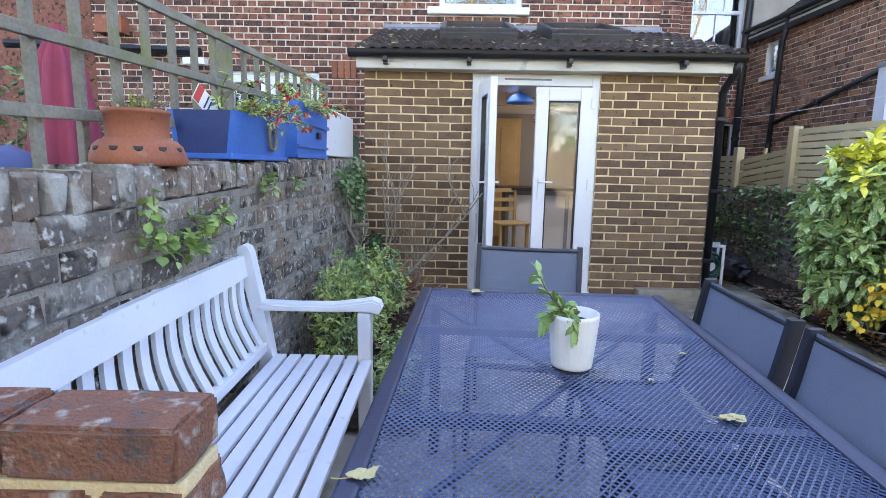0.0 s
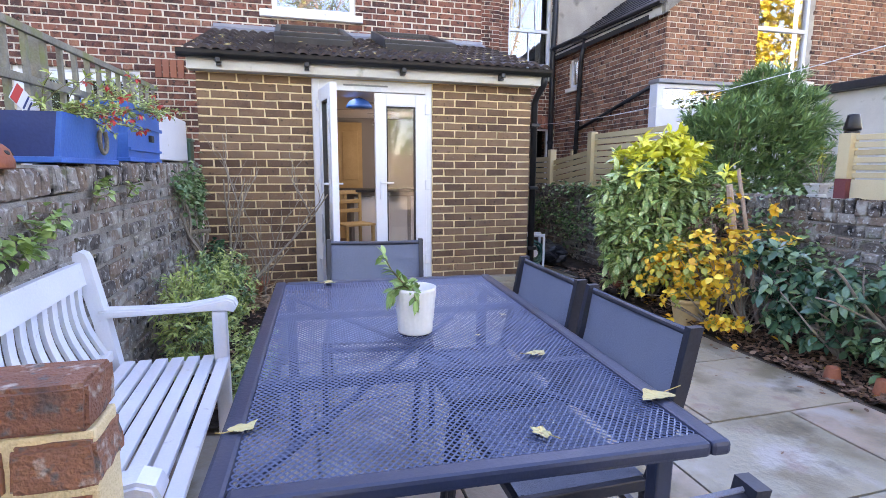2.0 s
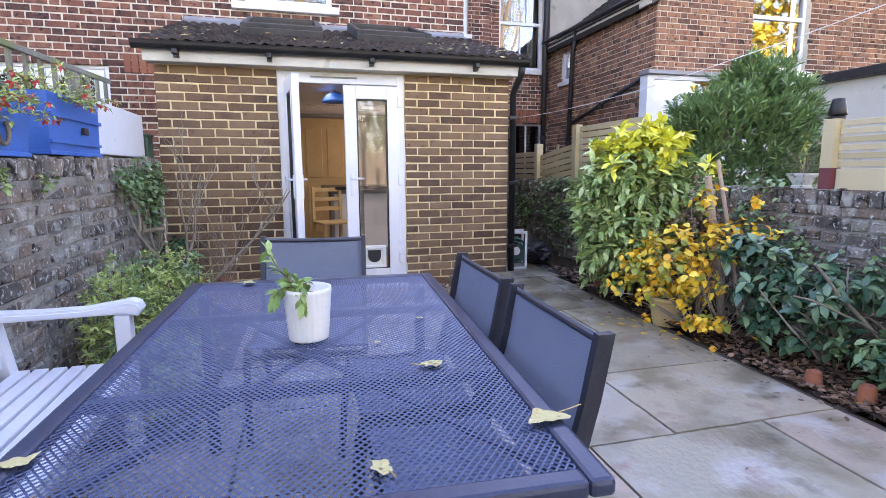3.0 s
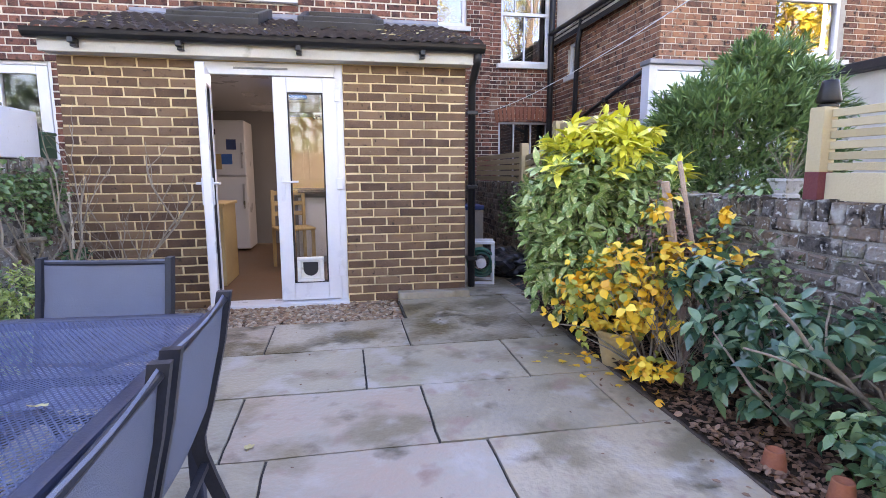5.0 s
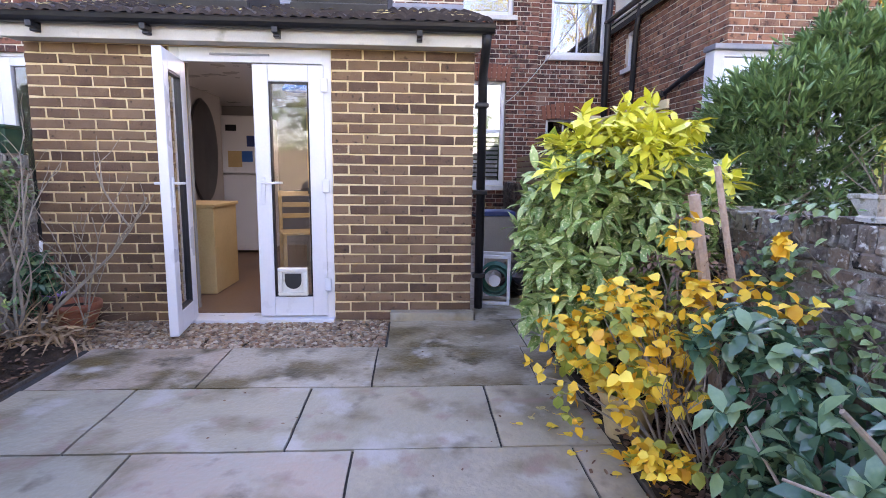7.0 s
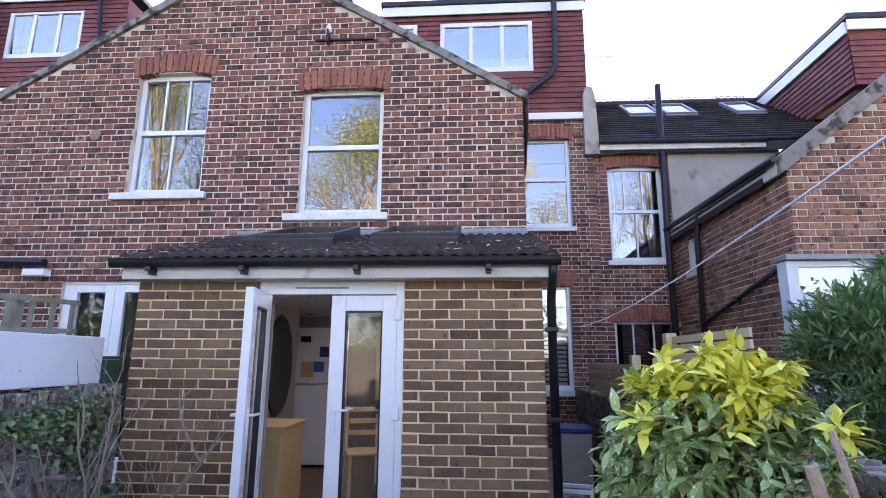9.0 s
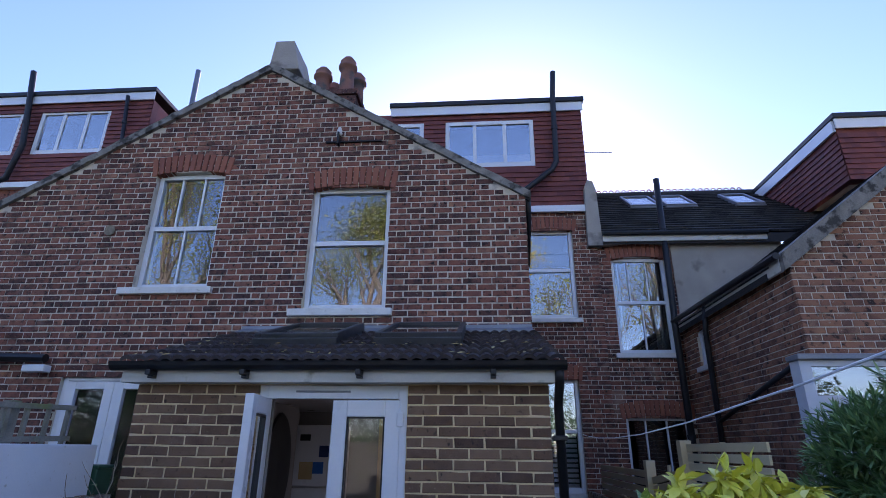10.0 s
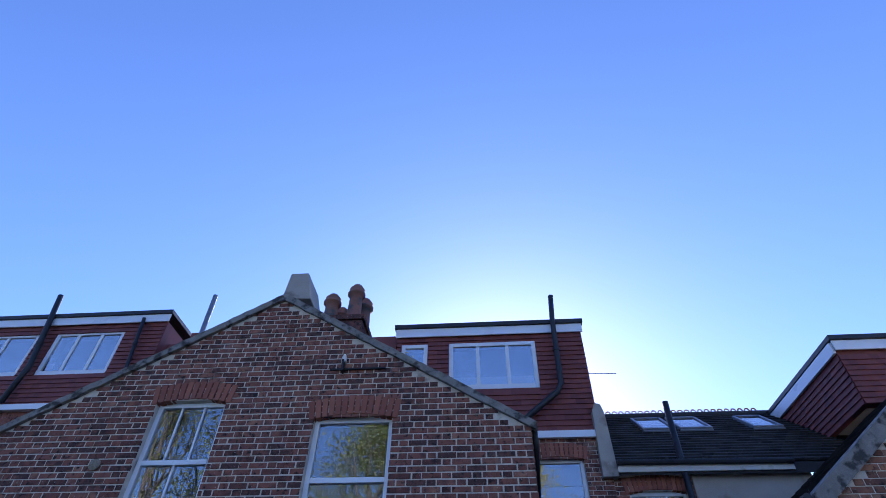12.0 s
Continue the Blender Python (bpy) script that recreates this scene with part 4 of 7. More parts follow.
part("mortar", solid_wall([(-1.5, 10.2, -0.2, 0.86, 0.86)], "x", RX + 0.014, RX + 0.23), M["mortar_d"], rw)
right_bricks = courses(-1.5, 10.2, -0.06, flat_top(0.88), (), "flemish", 0.228, 0.078, 0.012, 0.005)
right_edge = edge_course(-1.5, 10.2, flat_top(0.86))

# the broken end of a brick wall close to the bench
bp = empty("brick_pier", "rough red brick pier with thick yellow mortar", "brick pier", at=(0, 0, 0))
part("mortar", boxes((-0.98, 0.920, -0.12, -0.298, 1.014, 0.772), bevel=0.004), M["mortar_y"], bp)
rnd = random.Random(4)
z, row = -0.138, 0
while z < 0.81:
    cuts = (-0.99, -0.74, -0.515, -0.29) if row % 2 else (-0.99, -0.85, -0.63, -0.405, -0.29)
    for a, c in zip(cuts, cuts[1:]):
        bm = bmesh.new()
        box(bm, a + 0.006, 0.912 + rnd.uniform(-0.004, 0.004), z, c - 0.004 + (rnd.uniform(-0.012, 0.006) if c > -0.30 else 0), 1.022, z + 0.068)
        bmesh.ops.bevel(bm, geom=list(bm.edges), offset=0.006, segments=2, affect="EDGES")
        bmesh.ops.subdivide_edges(bm, edges=[e for e in bm.edges if e.calc_length() > 0.03], cuts=3, use_grid_fill=True)
        for v in bm.verts:
            v.co += v.co.normalized() * 0.0 + Vector((noise.noise(v.co * 40), noise.noise(v.co * 40 + Vector((9, 0, 0))), noise.noise(v.co * 40 + Vector((0, 9, 0))))) * 0.004
        part("brick", bm, M["raw"], bp)
    z, row = z + 0.083, row + 1

# ---- the double door ----
door = empty("door_frame", "white plastic frame of a double garden door", "door frame", kind="structure")
X0, X1, Z0, Z1 = DOOR
DY = EY + 0.02
part("jamb", boxes((X0 + 0.002, DY, Z0, X0 + 0.07, DY + 0.07, Z1 - 0.002), bevel=0.004), M["upvc"], door)
part("jamb", boxes((X1 - 0.07, DY, Z0, X1 - 0.002, DY + 0.07, Z1 - 0.002), bevel=0.004), M["upvc"], door)
part("head", boxes((X0 + 0.07, DY, 1.885, X1 - 0.07, DY + 0.07, Z1 - 0.002), bevel=0.004), M["upvc"], door)
part("trickle_vent", boxes((0.45, DY - 0.012, 1.93, 0.87, DY - 0.001, 1.944), (0.45, DY - 0.016, 1.934, 0.87, DY - 0.0121, 1.938)), M["lead"], door, "slim grey trickle vent")
part("sill", boxes((X0 - 0.01, DY - 0.09, Z0 + 0.03, X1 + 0.005, DY + 0.12, Z0 + 0.065), (X0 + 0.0, DY - 0.03, Z0 - 0.02, X1 - 0.005, DY + 0.1, Z0 + 0.0299), bevel=0.005), M["upvc"], door, "white door sill")


def door_leaf(label, flap, at, mirror):
    """A glazed leaf: its hinge is at the origin and it runs along +x, or along -x if mirror."""
    w, h, st = 0.512, 1.87, 0.112
    d = empty("door", label, "door", at=at)
    s = -1 if mirror else 1
    def b(x0, y0, z0, x1, y1, z1):
        return (min(s * x0, s * x1), y0, z0, max(s * x0, s * x1), y1, z1)
    part("stile", boxes(b(0, 0, 0, st, 0.06, h), bevel=0.006), M["upvc"], d)
    part("stile", boxes(b(w - st, 0, 0, w, 0.06, h), bevel=0.006), M["upvc"], d)
    part("rail", boxes(b(st, 0, h - 0.12, w - st, 0.06, h), bevel=0.006), M["upvc"], d)
    part("rail", boxes(b(st, 0, 0, w - st, 0.06, 0.15), bevel=0.006), M["upvc"], d)
    part("pane", boxes(b(st - 0.01, 0.028, 0.14, w - st + 0.01, 0.034, h - 0.11)), M["clear"], d).visible_shadow = False
    g = 0.012
    part("gasket", boxes(b(st, 0.008, 0.15, st + g, 0.055, h - 0.12), b(w - st - g, 0.008, 0.15, w - st, 0.055, h - 0.12), b(st + g, 0.008, 0.15, w - st - g, 0.055, 0.15 + g), b(st + g, 0.008, h - 0.12 - g, w - st - g, 0.055, h - 0.12)), M["black"], d, "black gasket")
    for y0 in ((-0.045, -0.0), (0.06, 0.105)):
        ya, yb = y0
        plate = part("handle_plate", boxes(b(w - 0.07, min(ya, yb) if ya > 0 else -0.012, 0.86, w - 0.04, max(ya, yb) if ya < 0 else 0.072, 1.06), bevel=0.004), M["upvc"], d, "white handle plate")
        bm = bmesh.new()
        tube(bm, [(s * (w - 0.055), 0.0 if ya < 0 else 0.06, 1.02), (s * (w - 0.055), ya if ya < 0 else yb, 1.02), (s * (w - 0.06 - 0.02), ya if ya < 0 else yb, 1.02), (s * (w - 0.17 + (0 if not mirror else 0)), ya if ya < 0 else yb, 1.018)], 0.009, 8)
        part("lever", bm, M["upvc"], plate, "white lever handle")
    for z in (0.2, 0.95, 1.68):
        part("hinge", boxes(b(-0.03, -0.02, z, 0.02, 0.0, z + 0.1), bevel=0.006), M["upvc"], d)
    if flap:
        c = part("cat_flap", boxes(b(0.15, -0.012, 0.16, 0.375, 0.03, 0.185), b(0.15, -0.012, 0.345, 0.375, 0.03, 0.375), b(0.15, -0.012, 0.185, 0.185, 0.03, 0.345), b(0.34, -0.012, 0.185, 0.375, 0.03, 0.345), bevel=0.006), M["ceramic"], d, "cream plastic cat flap")
        pts = [(0.2, 0.33), (0.325, 0.33)] + [(0.2625 + 0.0625 * math.cos(a), 0.27 - 0.06 * math.sin(a)) for a in [math.pi * k / 8 for k in range(9)]]
        part("flap", extrude([(s * u, v) for u, v in pts], "y", 0.004, 0.01), M["dark"], c, "smoked flap")
        part("flap_surround", boxes(b(0.185, 0.0101, 0.185, 0.34, 0.016, 0.345)), M["ceramic"], c)
    return d


door_leaf("closed white glazed door leaf with a cat flap", True, pose(X1 - 0.055, DY - 0.012, 0.005), True)
door_leaf("white glazed door leaf standing open into the garden", False, pose(X0 + 0.058, DY - 0.03, 0.005, 0, 0, -82), False)

# ---- room inside ----
room = empty("wall_room", "plain grey kitchen walls", "wall", kind="structure")
part("back_wall", boxes((-1.5, 9.3, 0, 2.4, 9.4, 2.3)), M["wall_in"], room)
part("left_wall", boxes((-0.66, EY + 0.335, 0, -0.56, 6.98, 2.02), (-0.66, 6.981, 0, -0.56, 8.35, 2.3), (-0.97, 8.351, 0, -0.87, 9.3, 2.3), (-0.87, 8.351, 0, -0.661, 8.4, 2.3)), M["wall_in"], room)
part("right_wall", boxes((2.0, EY + 0.335, 0, 2.1, 9.3, 2.3)), M["wall_in"], room)
tagged(part("ceiling", boxes((-0.66, EY + 0.335, 2.03, 2.1, 7.0, 2.06), (-0.66, 7.001, 2.03, 2.1, 9.3, 2.06), (-0.895, 7.31, 2.03, -0.661, 9.3, 2.06)), M["enamel"]), "white ceiling of the kitchen", "ceiling", kind="structure")
tagged(part("floor", boxes((-0.66, DY + 0.13, -0.06, 2.1, 9.4, -0.005), (-0.9, 7.31, -0.06, -0.661, 9.4, -0.005)), M["wood_in"]), "brown wooden kitchen floor", "floor", kind="structure")
fr = empty("fridge", "tall white fridge with notes on its door", "fridge", at=(-0.62, 8.5, 0))
part("body", boxes((0, 0.06, 0.02, 0.58, 0.62, 1.82), bevel=0.015), M["enamel"], fr)
for a, c in ((0.03, 1.05), (1.065, 1.82)):
    dr = part("fridge_door", boxes((0.0, 0, a, 0.58, 0.055, c), bevel=0.015), M["enamel"], fr)
    part("handle", boxes((0.52, -0.035, a + 0.1 if a > 1 else c - 0.45, 0.545, -0.0005, a + 0.45 if a > 1 else c - 0.1), bevel=0.006), M["steel"], dr)
for a, b_, c, d_, mm in ((0.06, 1.62, 0.2, 1.7, "black"), (0.33, 1.42, 0.46, 1.56, "navy"), (0.26, 1.22, 0.40, 1.36, "blue"), (0.08, 1.15, 0.26, 1.36, "pine")):
    part("note", boxes((a, -0.004, b_, c, -0.0006, d_)), M[mm], fr, "paper note held by a magnet")
cb = empty("cabinet", "low pale oak cabinet beside the door", "cabinet", at=(-0.02, 6.05, 0))
part("body", boxes((-0.35, 0, 0, 0.16, 0.6, 0.78), bevel=0.006), M["pine"], cb)
part("top", boxes((-0.36, -0.02, 0.781, 0.18, 0.62, 0.81), bevel=0.006), M["pine"], cb)
isl = empty("kitchen_island", "grey kitchen island with a black worktop", "kitchen island", at=(0.7, 7.3, 0))
part("body", boxes((0, 0, 0, 1.2, 0.6, 0.86)), M["wall_in"], isl)
for k in range(3):
    part("panel", boxes((0.04 + k * 0.39, -0.015, 0.08, 0.38 + k * 0.39, -0.001, 0.8), bevel=0.004), M["enamel"], isl)
part("worktop", boxes((-0.1, -0.12, 0.862, 1.28, 0.68, 0.9), bevel=0.005), M["black"], isl)
dd = empty("wooden_door", "tall pine panelled door at the back of the room", "door", at=(0.35, 9.24, 0))
part("leaf", boxes((0, 0, 0, 0.75, 0.045, 1.95)), M["pine"], dd)
for a, c in ((0.1, 0.85), (1.0, 1.8)):
    for u in (0.08, 0.42):
        part("panel", boxes((u, -0.012, a, u + 0.26, -0.001, c), bevel=0.006), M["pine"], dd)
mir = empty("oval_mirror", "dark oval mirror on the side wall", "mirror", at=pose(-0.555, 7.7, 1.32, 0, 90, 0))
part("rim", lathe([(0.4, 0.0), (0.42, 0.012), (0.4, 0.03), (0.001, 0.02)], 32, m=Matrix.Diagonal((1.45, 1.0, 1.0, 1.0))), M["black"], mir)
lamp = empty("pendant_lamp", "bright blue pendant lampshade on a cord", "lamp", at=(0.77, 6.76, 1.90))
part("shade", lathe([(0.16, 0.0), (0.155, 0.025), (0.115, 0.08), (0.05, 0.11), (0.02, 0.12)], 24), M["blue"], lamp, smooth=True)
part("cord", pipe([(0, 0, 0.12), (0, 0, 0.13)], 0.004, 6), M["black"], lamp)
ch = empty("chandelier", "small chandelier with hanging glass drops", "lamp", at=(1.05, 7.0, 1.75))
part("cord", pipe([(0, 0, 0.05), (0, 0, 0.28)], 0.004, 6), M["steel"], ch)
part("ring", boxes((-0.08, -0.08, 0.0, 0.08, 0.08, 0.02), bevel=0.008), M["steel"], ch)
for k in range(12):
    a = k * math.pi / 6
    part("drop", lathe([(0.0, 0), (0.012, 0.02), (0.004, 0.05)], 8, (0.075 * math.cos(a), 0.075 * math.sin(a), -0.05)), M["clear"], ch)
stool = empty("wooden_chair", "pale wooden chair at the island", "chair", at=pose(0.70, 6.98, 0, 0, 0, 20))
for px, py, hh in ((-0.18, -0.18, 0.45), (0.18, -0.18, 0.45), (-0.18, 0.18, 0.9), (0.18, 0.18, 0.9)):
    part("leg", boxes((px - 0.018, py - 0.018, 0, px + 0.018, py + 0.018, hh), bevel=0.004), M["pine"], stool)
part("seat", boxes((-0.21, -0.21, 0.451, 0.21, 0.16, 0.48), bevel=0.008), M["pine"], stool)
for z in (0.6, 0.72, 0.84):
    part("back_slat", boxes((-0.161, 0.17, z, 0.161, 0.19, z + 0.05), bevel=0.004), M["pine"], stool)
for lx in (0.35, 1.33):
    win = new("skylight", bpy.data.lights.new("skylight", "AREA"))
    win.data.shape, win.data.size, win.data.size_y, win.data.energy, win.data.color = "RECTANGLE", 0.7, 0.7, 1.0, (0.85, 0.92, 1.0)
    win.matrix_world = look((lx, 6.4, 2.02), (lx, 6.4, 0))

# invented window frame and area lamp, added to brighten the back of the kitchen
sw = empty("window_10", "added white window frame round a fill light in the kitchen", "window", kind="structure")
part("window_frame", boxes((1.96, 8.1, 0.95, 1.999, 8.16, 1.95), (1.96, 8.74, 0.95, 1.999, 8.8, 1.95), (1.96, 8.16, 0.95, 1.999, 8.74, 1.01), (1.96, 8.16, 1.89, 1.999, 8.74, 1.95), bevel=0.004), M["upvc"], sw)
fill_lamp = new("side_window_light", bpy.data.lights.new("side_window_light", "AREA"))
fill_lamp.data.shape, fill_lamp.data.size, fill_lamp.data.size_y, fill_lamp.data.energy, fill_lamp.data.color = "RECTANGLE", 0.56, 0.86, 1.3, (1.0, 0.94, 0.84)
fill_lamp.matrix_world = look((1.975, 8.45, 1.45), (0.3, 8.9, 1.2))

# ---- bench ----
def bench(at):
    b = empty("garden_bench", "white-painted wooden garden bench with curved back slats", "bench", at=at)
    n = 1.355                                    # length along y; x = 0 is the front of the seat
    for y in (0.0, n - 0.055):
        pts = [(-0.50, -0.042), (-0.44, -0.042), (-0.40, 0.36), (-0.43, 0.56), (-0.475, 0.80), (-0.485, 0.822), (-0.505, 0.832), (-0.53, 0.822), (-0.535, 0.795), (-0.48, 0.55), (-0.455, 0.36)]
        part("back_post", extrude([(u, v) for u, v in pts], "y", y, y + 0.055), M["paint"], b)
        part("front_leg", boxes((-0.055, y, -0.042, -0.0, y + 0.055, 0.565), bevel=0.006), M["paint"], b)
        arm = extrude([(-0.47, 0.565), (-0.05, 0.570), (0.0, 0.568), (0.03, 0.56), (0.045, 0.585), (0.035, 0.61), (0.005, 0.622), (-0.05, 0.612), (-0.15, 0.598), (-0.30, 0.596), (-0.46, 0.60)], "y", y - 0.008, y + 0.063)
        bmesh.ops.bevel(arm, geom=[e for e in arm.edges if abs(e.verts[0].co.y - e.verts[1].co.y) < 1e-6], offset=0.008, segments=2, affect="EDGES")
        part("armrest", arm, M["paint"], b)
        part("seat_rail", boxes((-0.41, y + 0.005, 0.30, -0.055, y + 0.05, 0.348)), M["paint"], b)
    part("stretcher", boxes((-0.25, 0.055, 0.14, -0.21, n - 0.055, 0.18)), M["paint"], b)
    part("front_rail", boxes((-0.045, 0.055, 0.285, -0.02, n - 0.055, 0.345), bevel=0.004), M["paint"], b)
    for k in range(7):
        x = -0.405 + k * 0.0605
        part("seat_slat", boxes((x, 0.01 if k < 6 else 0.056, 0.35, x + 0.047, n - 0.01 if k < 6 else n - 0.056, 0.37), bevel=0.004), M["paint"], b)
    top = bmesh.new()
    m = 16
    rings = []
    for i in range(m + 1):
        u = i / m
        y = 0.056 + (n - 0.112) * u
        lift = 0.012 * math.sin(math.pi * u)
        rings.append([top.verts.new(p) for p in ((-0.52, y, 0.705), (-0.487, y, 0.705), (-0.50, y, 0.79 + lift), (-0.533, y, 0.79 + lift))])
    for a, c in zip(rings, rings[1:]):
        for i in range(4):
            top.faces.new((a[i], a[(i + 1) % 4], c[(i + 1) % 4], c[i]))
    top.faces.new(rings[0][::-1])
    top.faces.new(rings[-1])
    bmesh.ops.recalc_face_normals(top, faces=top.faces)
    part("top_rail", top, M["paint"], b)
    part("lower_rail", boxes((-0.455, 0.056, 0.395, -0.42, n - 0.056, 0.435), bevel=0.005), M["paint"], b)
    k = 17
    for i in range(k):
        y = 0.075 + (n - 0.15 - 0.032) * i / (k - 1)
        prof = [(-0.437 - 0.07 * v ** 1.1 - 0.028 * math.sin(math.pi * v), 0.43 + 0.285 * v) for v in [j / 8 for j in range(9)]]
        part("back_slat", extrude([(u - 0.007, v) for u, v in prof] + [(u + 0.007, v) for u, v in prof[::-1]], "y", y, y + 0.038), M["paint"], b)
    return b


bench(Matrix.Translation((-0.31, 1.11, -0.034)) @ SLOPE)

# ---- table ----
TABLE = stand(0.341, 1.739, -2.8)
tb = empty("garden_table", "grey metal garden table with an expanded mesh top", "table", at=TABLE)
W, H, Z = 0.494, 0.79, 0.686
def rim(x0, y0, x1, y1):
    return boxes((x0, y0, Z - 0.032, x1, y1, Z), bevel=0.009)
part("rim", rim(-W, -H, -W + 0.045, H), M["frame_g"], tb)
part("rim", rim(W - 0.045, -H, W, H), M["frame_g"], tb)
part("rim", rim(-W + 0.045, -H, W - 0.045, -H + 0.045), M["frame_g"], tb)
part("rim", rim(-W + 0.045, H - 0.045, W - 0.045, H), M["frame_g"], tb)
verts, faces = [], []
px, py, hw = 0.0078, 0.0098, 0.0024
ny, nx = int((2 * H - 0.09) / py), int((2 * W - 0.09) / px)
for j in range(ny + 1):
    n0 = len(verts)
    for i in range(nx + 1):
        x = -W + 0.045 + i * px
        y = -H + 0.045 + (j + 0.5) * py + (1 if (i + j) % 2 else -1) * py * 0.42
        verts += [(x, y - hw, Z - 0.006), (x, y + hw, Z - 0.0045)]
    for i in range(nx):
        a = n0 + 2 * i
        faces.append((a, a + 2, a + 3, a + 1))
part("mesh_top", (verts, faces), M["mesh_g"], tb, "expanded metal mesh")
for y in (-0.3, 0.3):
    part("cross_bar", boxes((-W + 0.045, y - 0.015, Z - 0.032, W - 0.045, y + 0.015, Z - 0.008)), M["frame_g"], tb)
for sx in (-1, 1):
    for sy in (-1, 1):
        part("leg", boxes((sx * (W - 0.07) - 0.02, sy * (H - 0.12) - 0.02, 0.0, sx * (W - 0.07) + 0.02, sy * (H - 0.12) + 0.02, Z - 0.033), bevel=0.005), M["frame_g"], tb)
    part("diagonal_brace", pipe([(sx * (W - 0.07), H - 0.12, Z - 0.045), (0.0, 0.0, Z - 0.05)], 0.009, 8), M["frame_g"], tb)
    part("diagonal_brace", pipe([(sx * (W - 0.07), -(H - 0.12), Z - 0.045), (0.0, 0.0, Z - 0.05)], 0.009, 8), M["frame_g"], tb)


# ---- chairs ----
def sling(profile, half, thick=0.004):
    """A cloth panel between two rails: profile of (y, z), sagging a little in the middle."""
    bm = bmesh.new()
    n = 8
    rows = []
    for y, z in profile:
        rows.append([bm.verts.new((-half + 2 * half * i / n, y - 0.008 * math.sin(math.pi * i / n), z - 0.006 * math.sin(math.pi * i / n))) for i in range(n + 1)])
    for a, c in zip(rows, rows[1:]):
        for i in range(n):
            bm.faces.new((a[i], a[i + 1], c[i + 1], c[i]))
    g = bmesh.ops.extrude_face_region(bm, geom=list(bm.faces))
    for v in [e for e in g["geom"] if isinstance(e, bmesh.types.BMVert)]:
        v.co += Vector((0, -thick, -thick))
    bmesh.ops.recalc_face_normals(bm, faces=bm.faces)
    return bm


def chair(at):
    c = empty("garden_chair", "grey metal garden chair with a grey fabric sling", "chair", "garden chairs round the table", at=at)
    h = 0.24
    for s in (-1, 1):
        x = s * h
        bm = bmesh.new()
        m = [(-0.262, 0.813), (-0.235, 0.66), (-0.19, 0.47), (-0.160, 0.37), (-0.162, 0.32), (-0.185, 0.24), (-0.265, 0.0)]
        for (y0, z0), (y1, z1) in zip(m, m[1:]):
            vs = [bm.verts.new(p) for p in ((x - 0.011, y0 - 0.02, z0), (x + 0.011, y0 - 0.02, z0), (x + 0.011, y0 + 0.02, z0), (x - 0.011, y0 + 0.02, z0), (x - 0.011, y1 - 0.02, z1), (x + 0.011, y1 - 0.02, z1), (x + 0.011, y1 + 0.02, z1), (x - 0.011, y1 + 0.02, z1))]
            for f in ((0, 1, 2, 3), (7, 6, 5, 4), (0, 4, 5, 1), (1, 5, 6, 2), (2, 6, 7, 3), (3, 7, 4, 0)):
                bm.faces.new([vs[i] for i in f])
        bmesh.ops.remove_doubles(bm, verts=bm.verts, dist=1e-5)
        bmesh.ops.recalc_face_normals(bm, faces=bm.faces)
        part("back_post", bm, M["frame_c"], c)
        part("front_leg", pipe([(x, 0.2, 0.39), (x, 0.215, 0.33), (x, 0.24, 0.0)], 0.014, 8), M["frame_c"], c)
        part("seat_rail", boxes((x - 0.0105, -0.145, 0.38, x + 0.0105, 0.21, 0.415), bevel=0.004), M["frame_c"], c)
    part("cross_bar", boxes((-h + 0.011, 0.18, 0.36, h - 0.011, 0.2, 0.38)), M["frame_c"], c)
    part("cross_bar", boxes((-h + 0.011, -0.185, 0.27, h - 0.011, -0.165, 0.29)), M["frame_c"], c)
    part("top_bar", pipe([(-h + 0.011, -0.262, 0.79), (h - 0.011, -0.262, 0.79)], 0.009, 8), M["frame_c"], c)
    part("backrest", sling([(-0.258, 0.806), (-0.235, 0.66), (-0.19, 0.47), (-0.170, 0.425)], h - 0.008), M["sling"], c, "grey woven fabric backrest")
    part("seat", sling([(-0.15, 0.415), (-0.05, 0.402), (0.1, 0.404), (0.205, 0.415)], h - 0.011), M["sling"], c, "grey woven fabric seat")
    return c


first = chair(stand(0.688, 1.465, 90))
copy_thing(first, stand(0.686, 2.02, 90))
copy_thing(first, stand(0.35, 2.645, 173))
copy_thing(first, stand(0.325, 0.93, -4))

# ---- plants ----
RNG = np.random.default_rng(12)


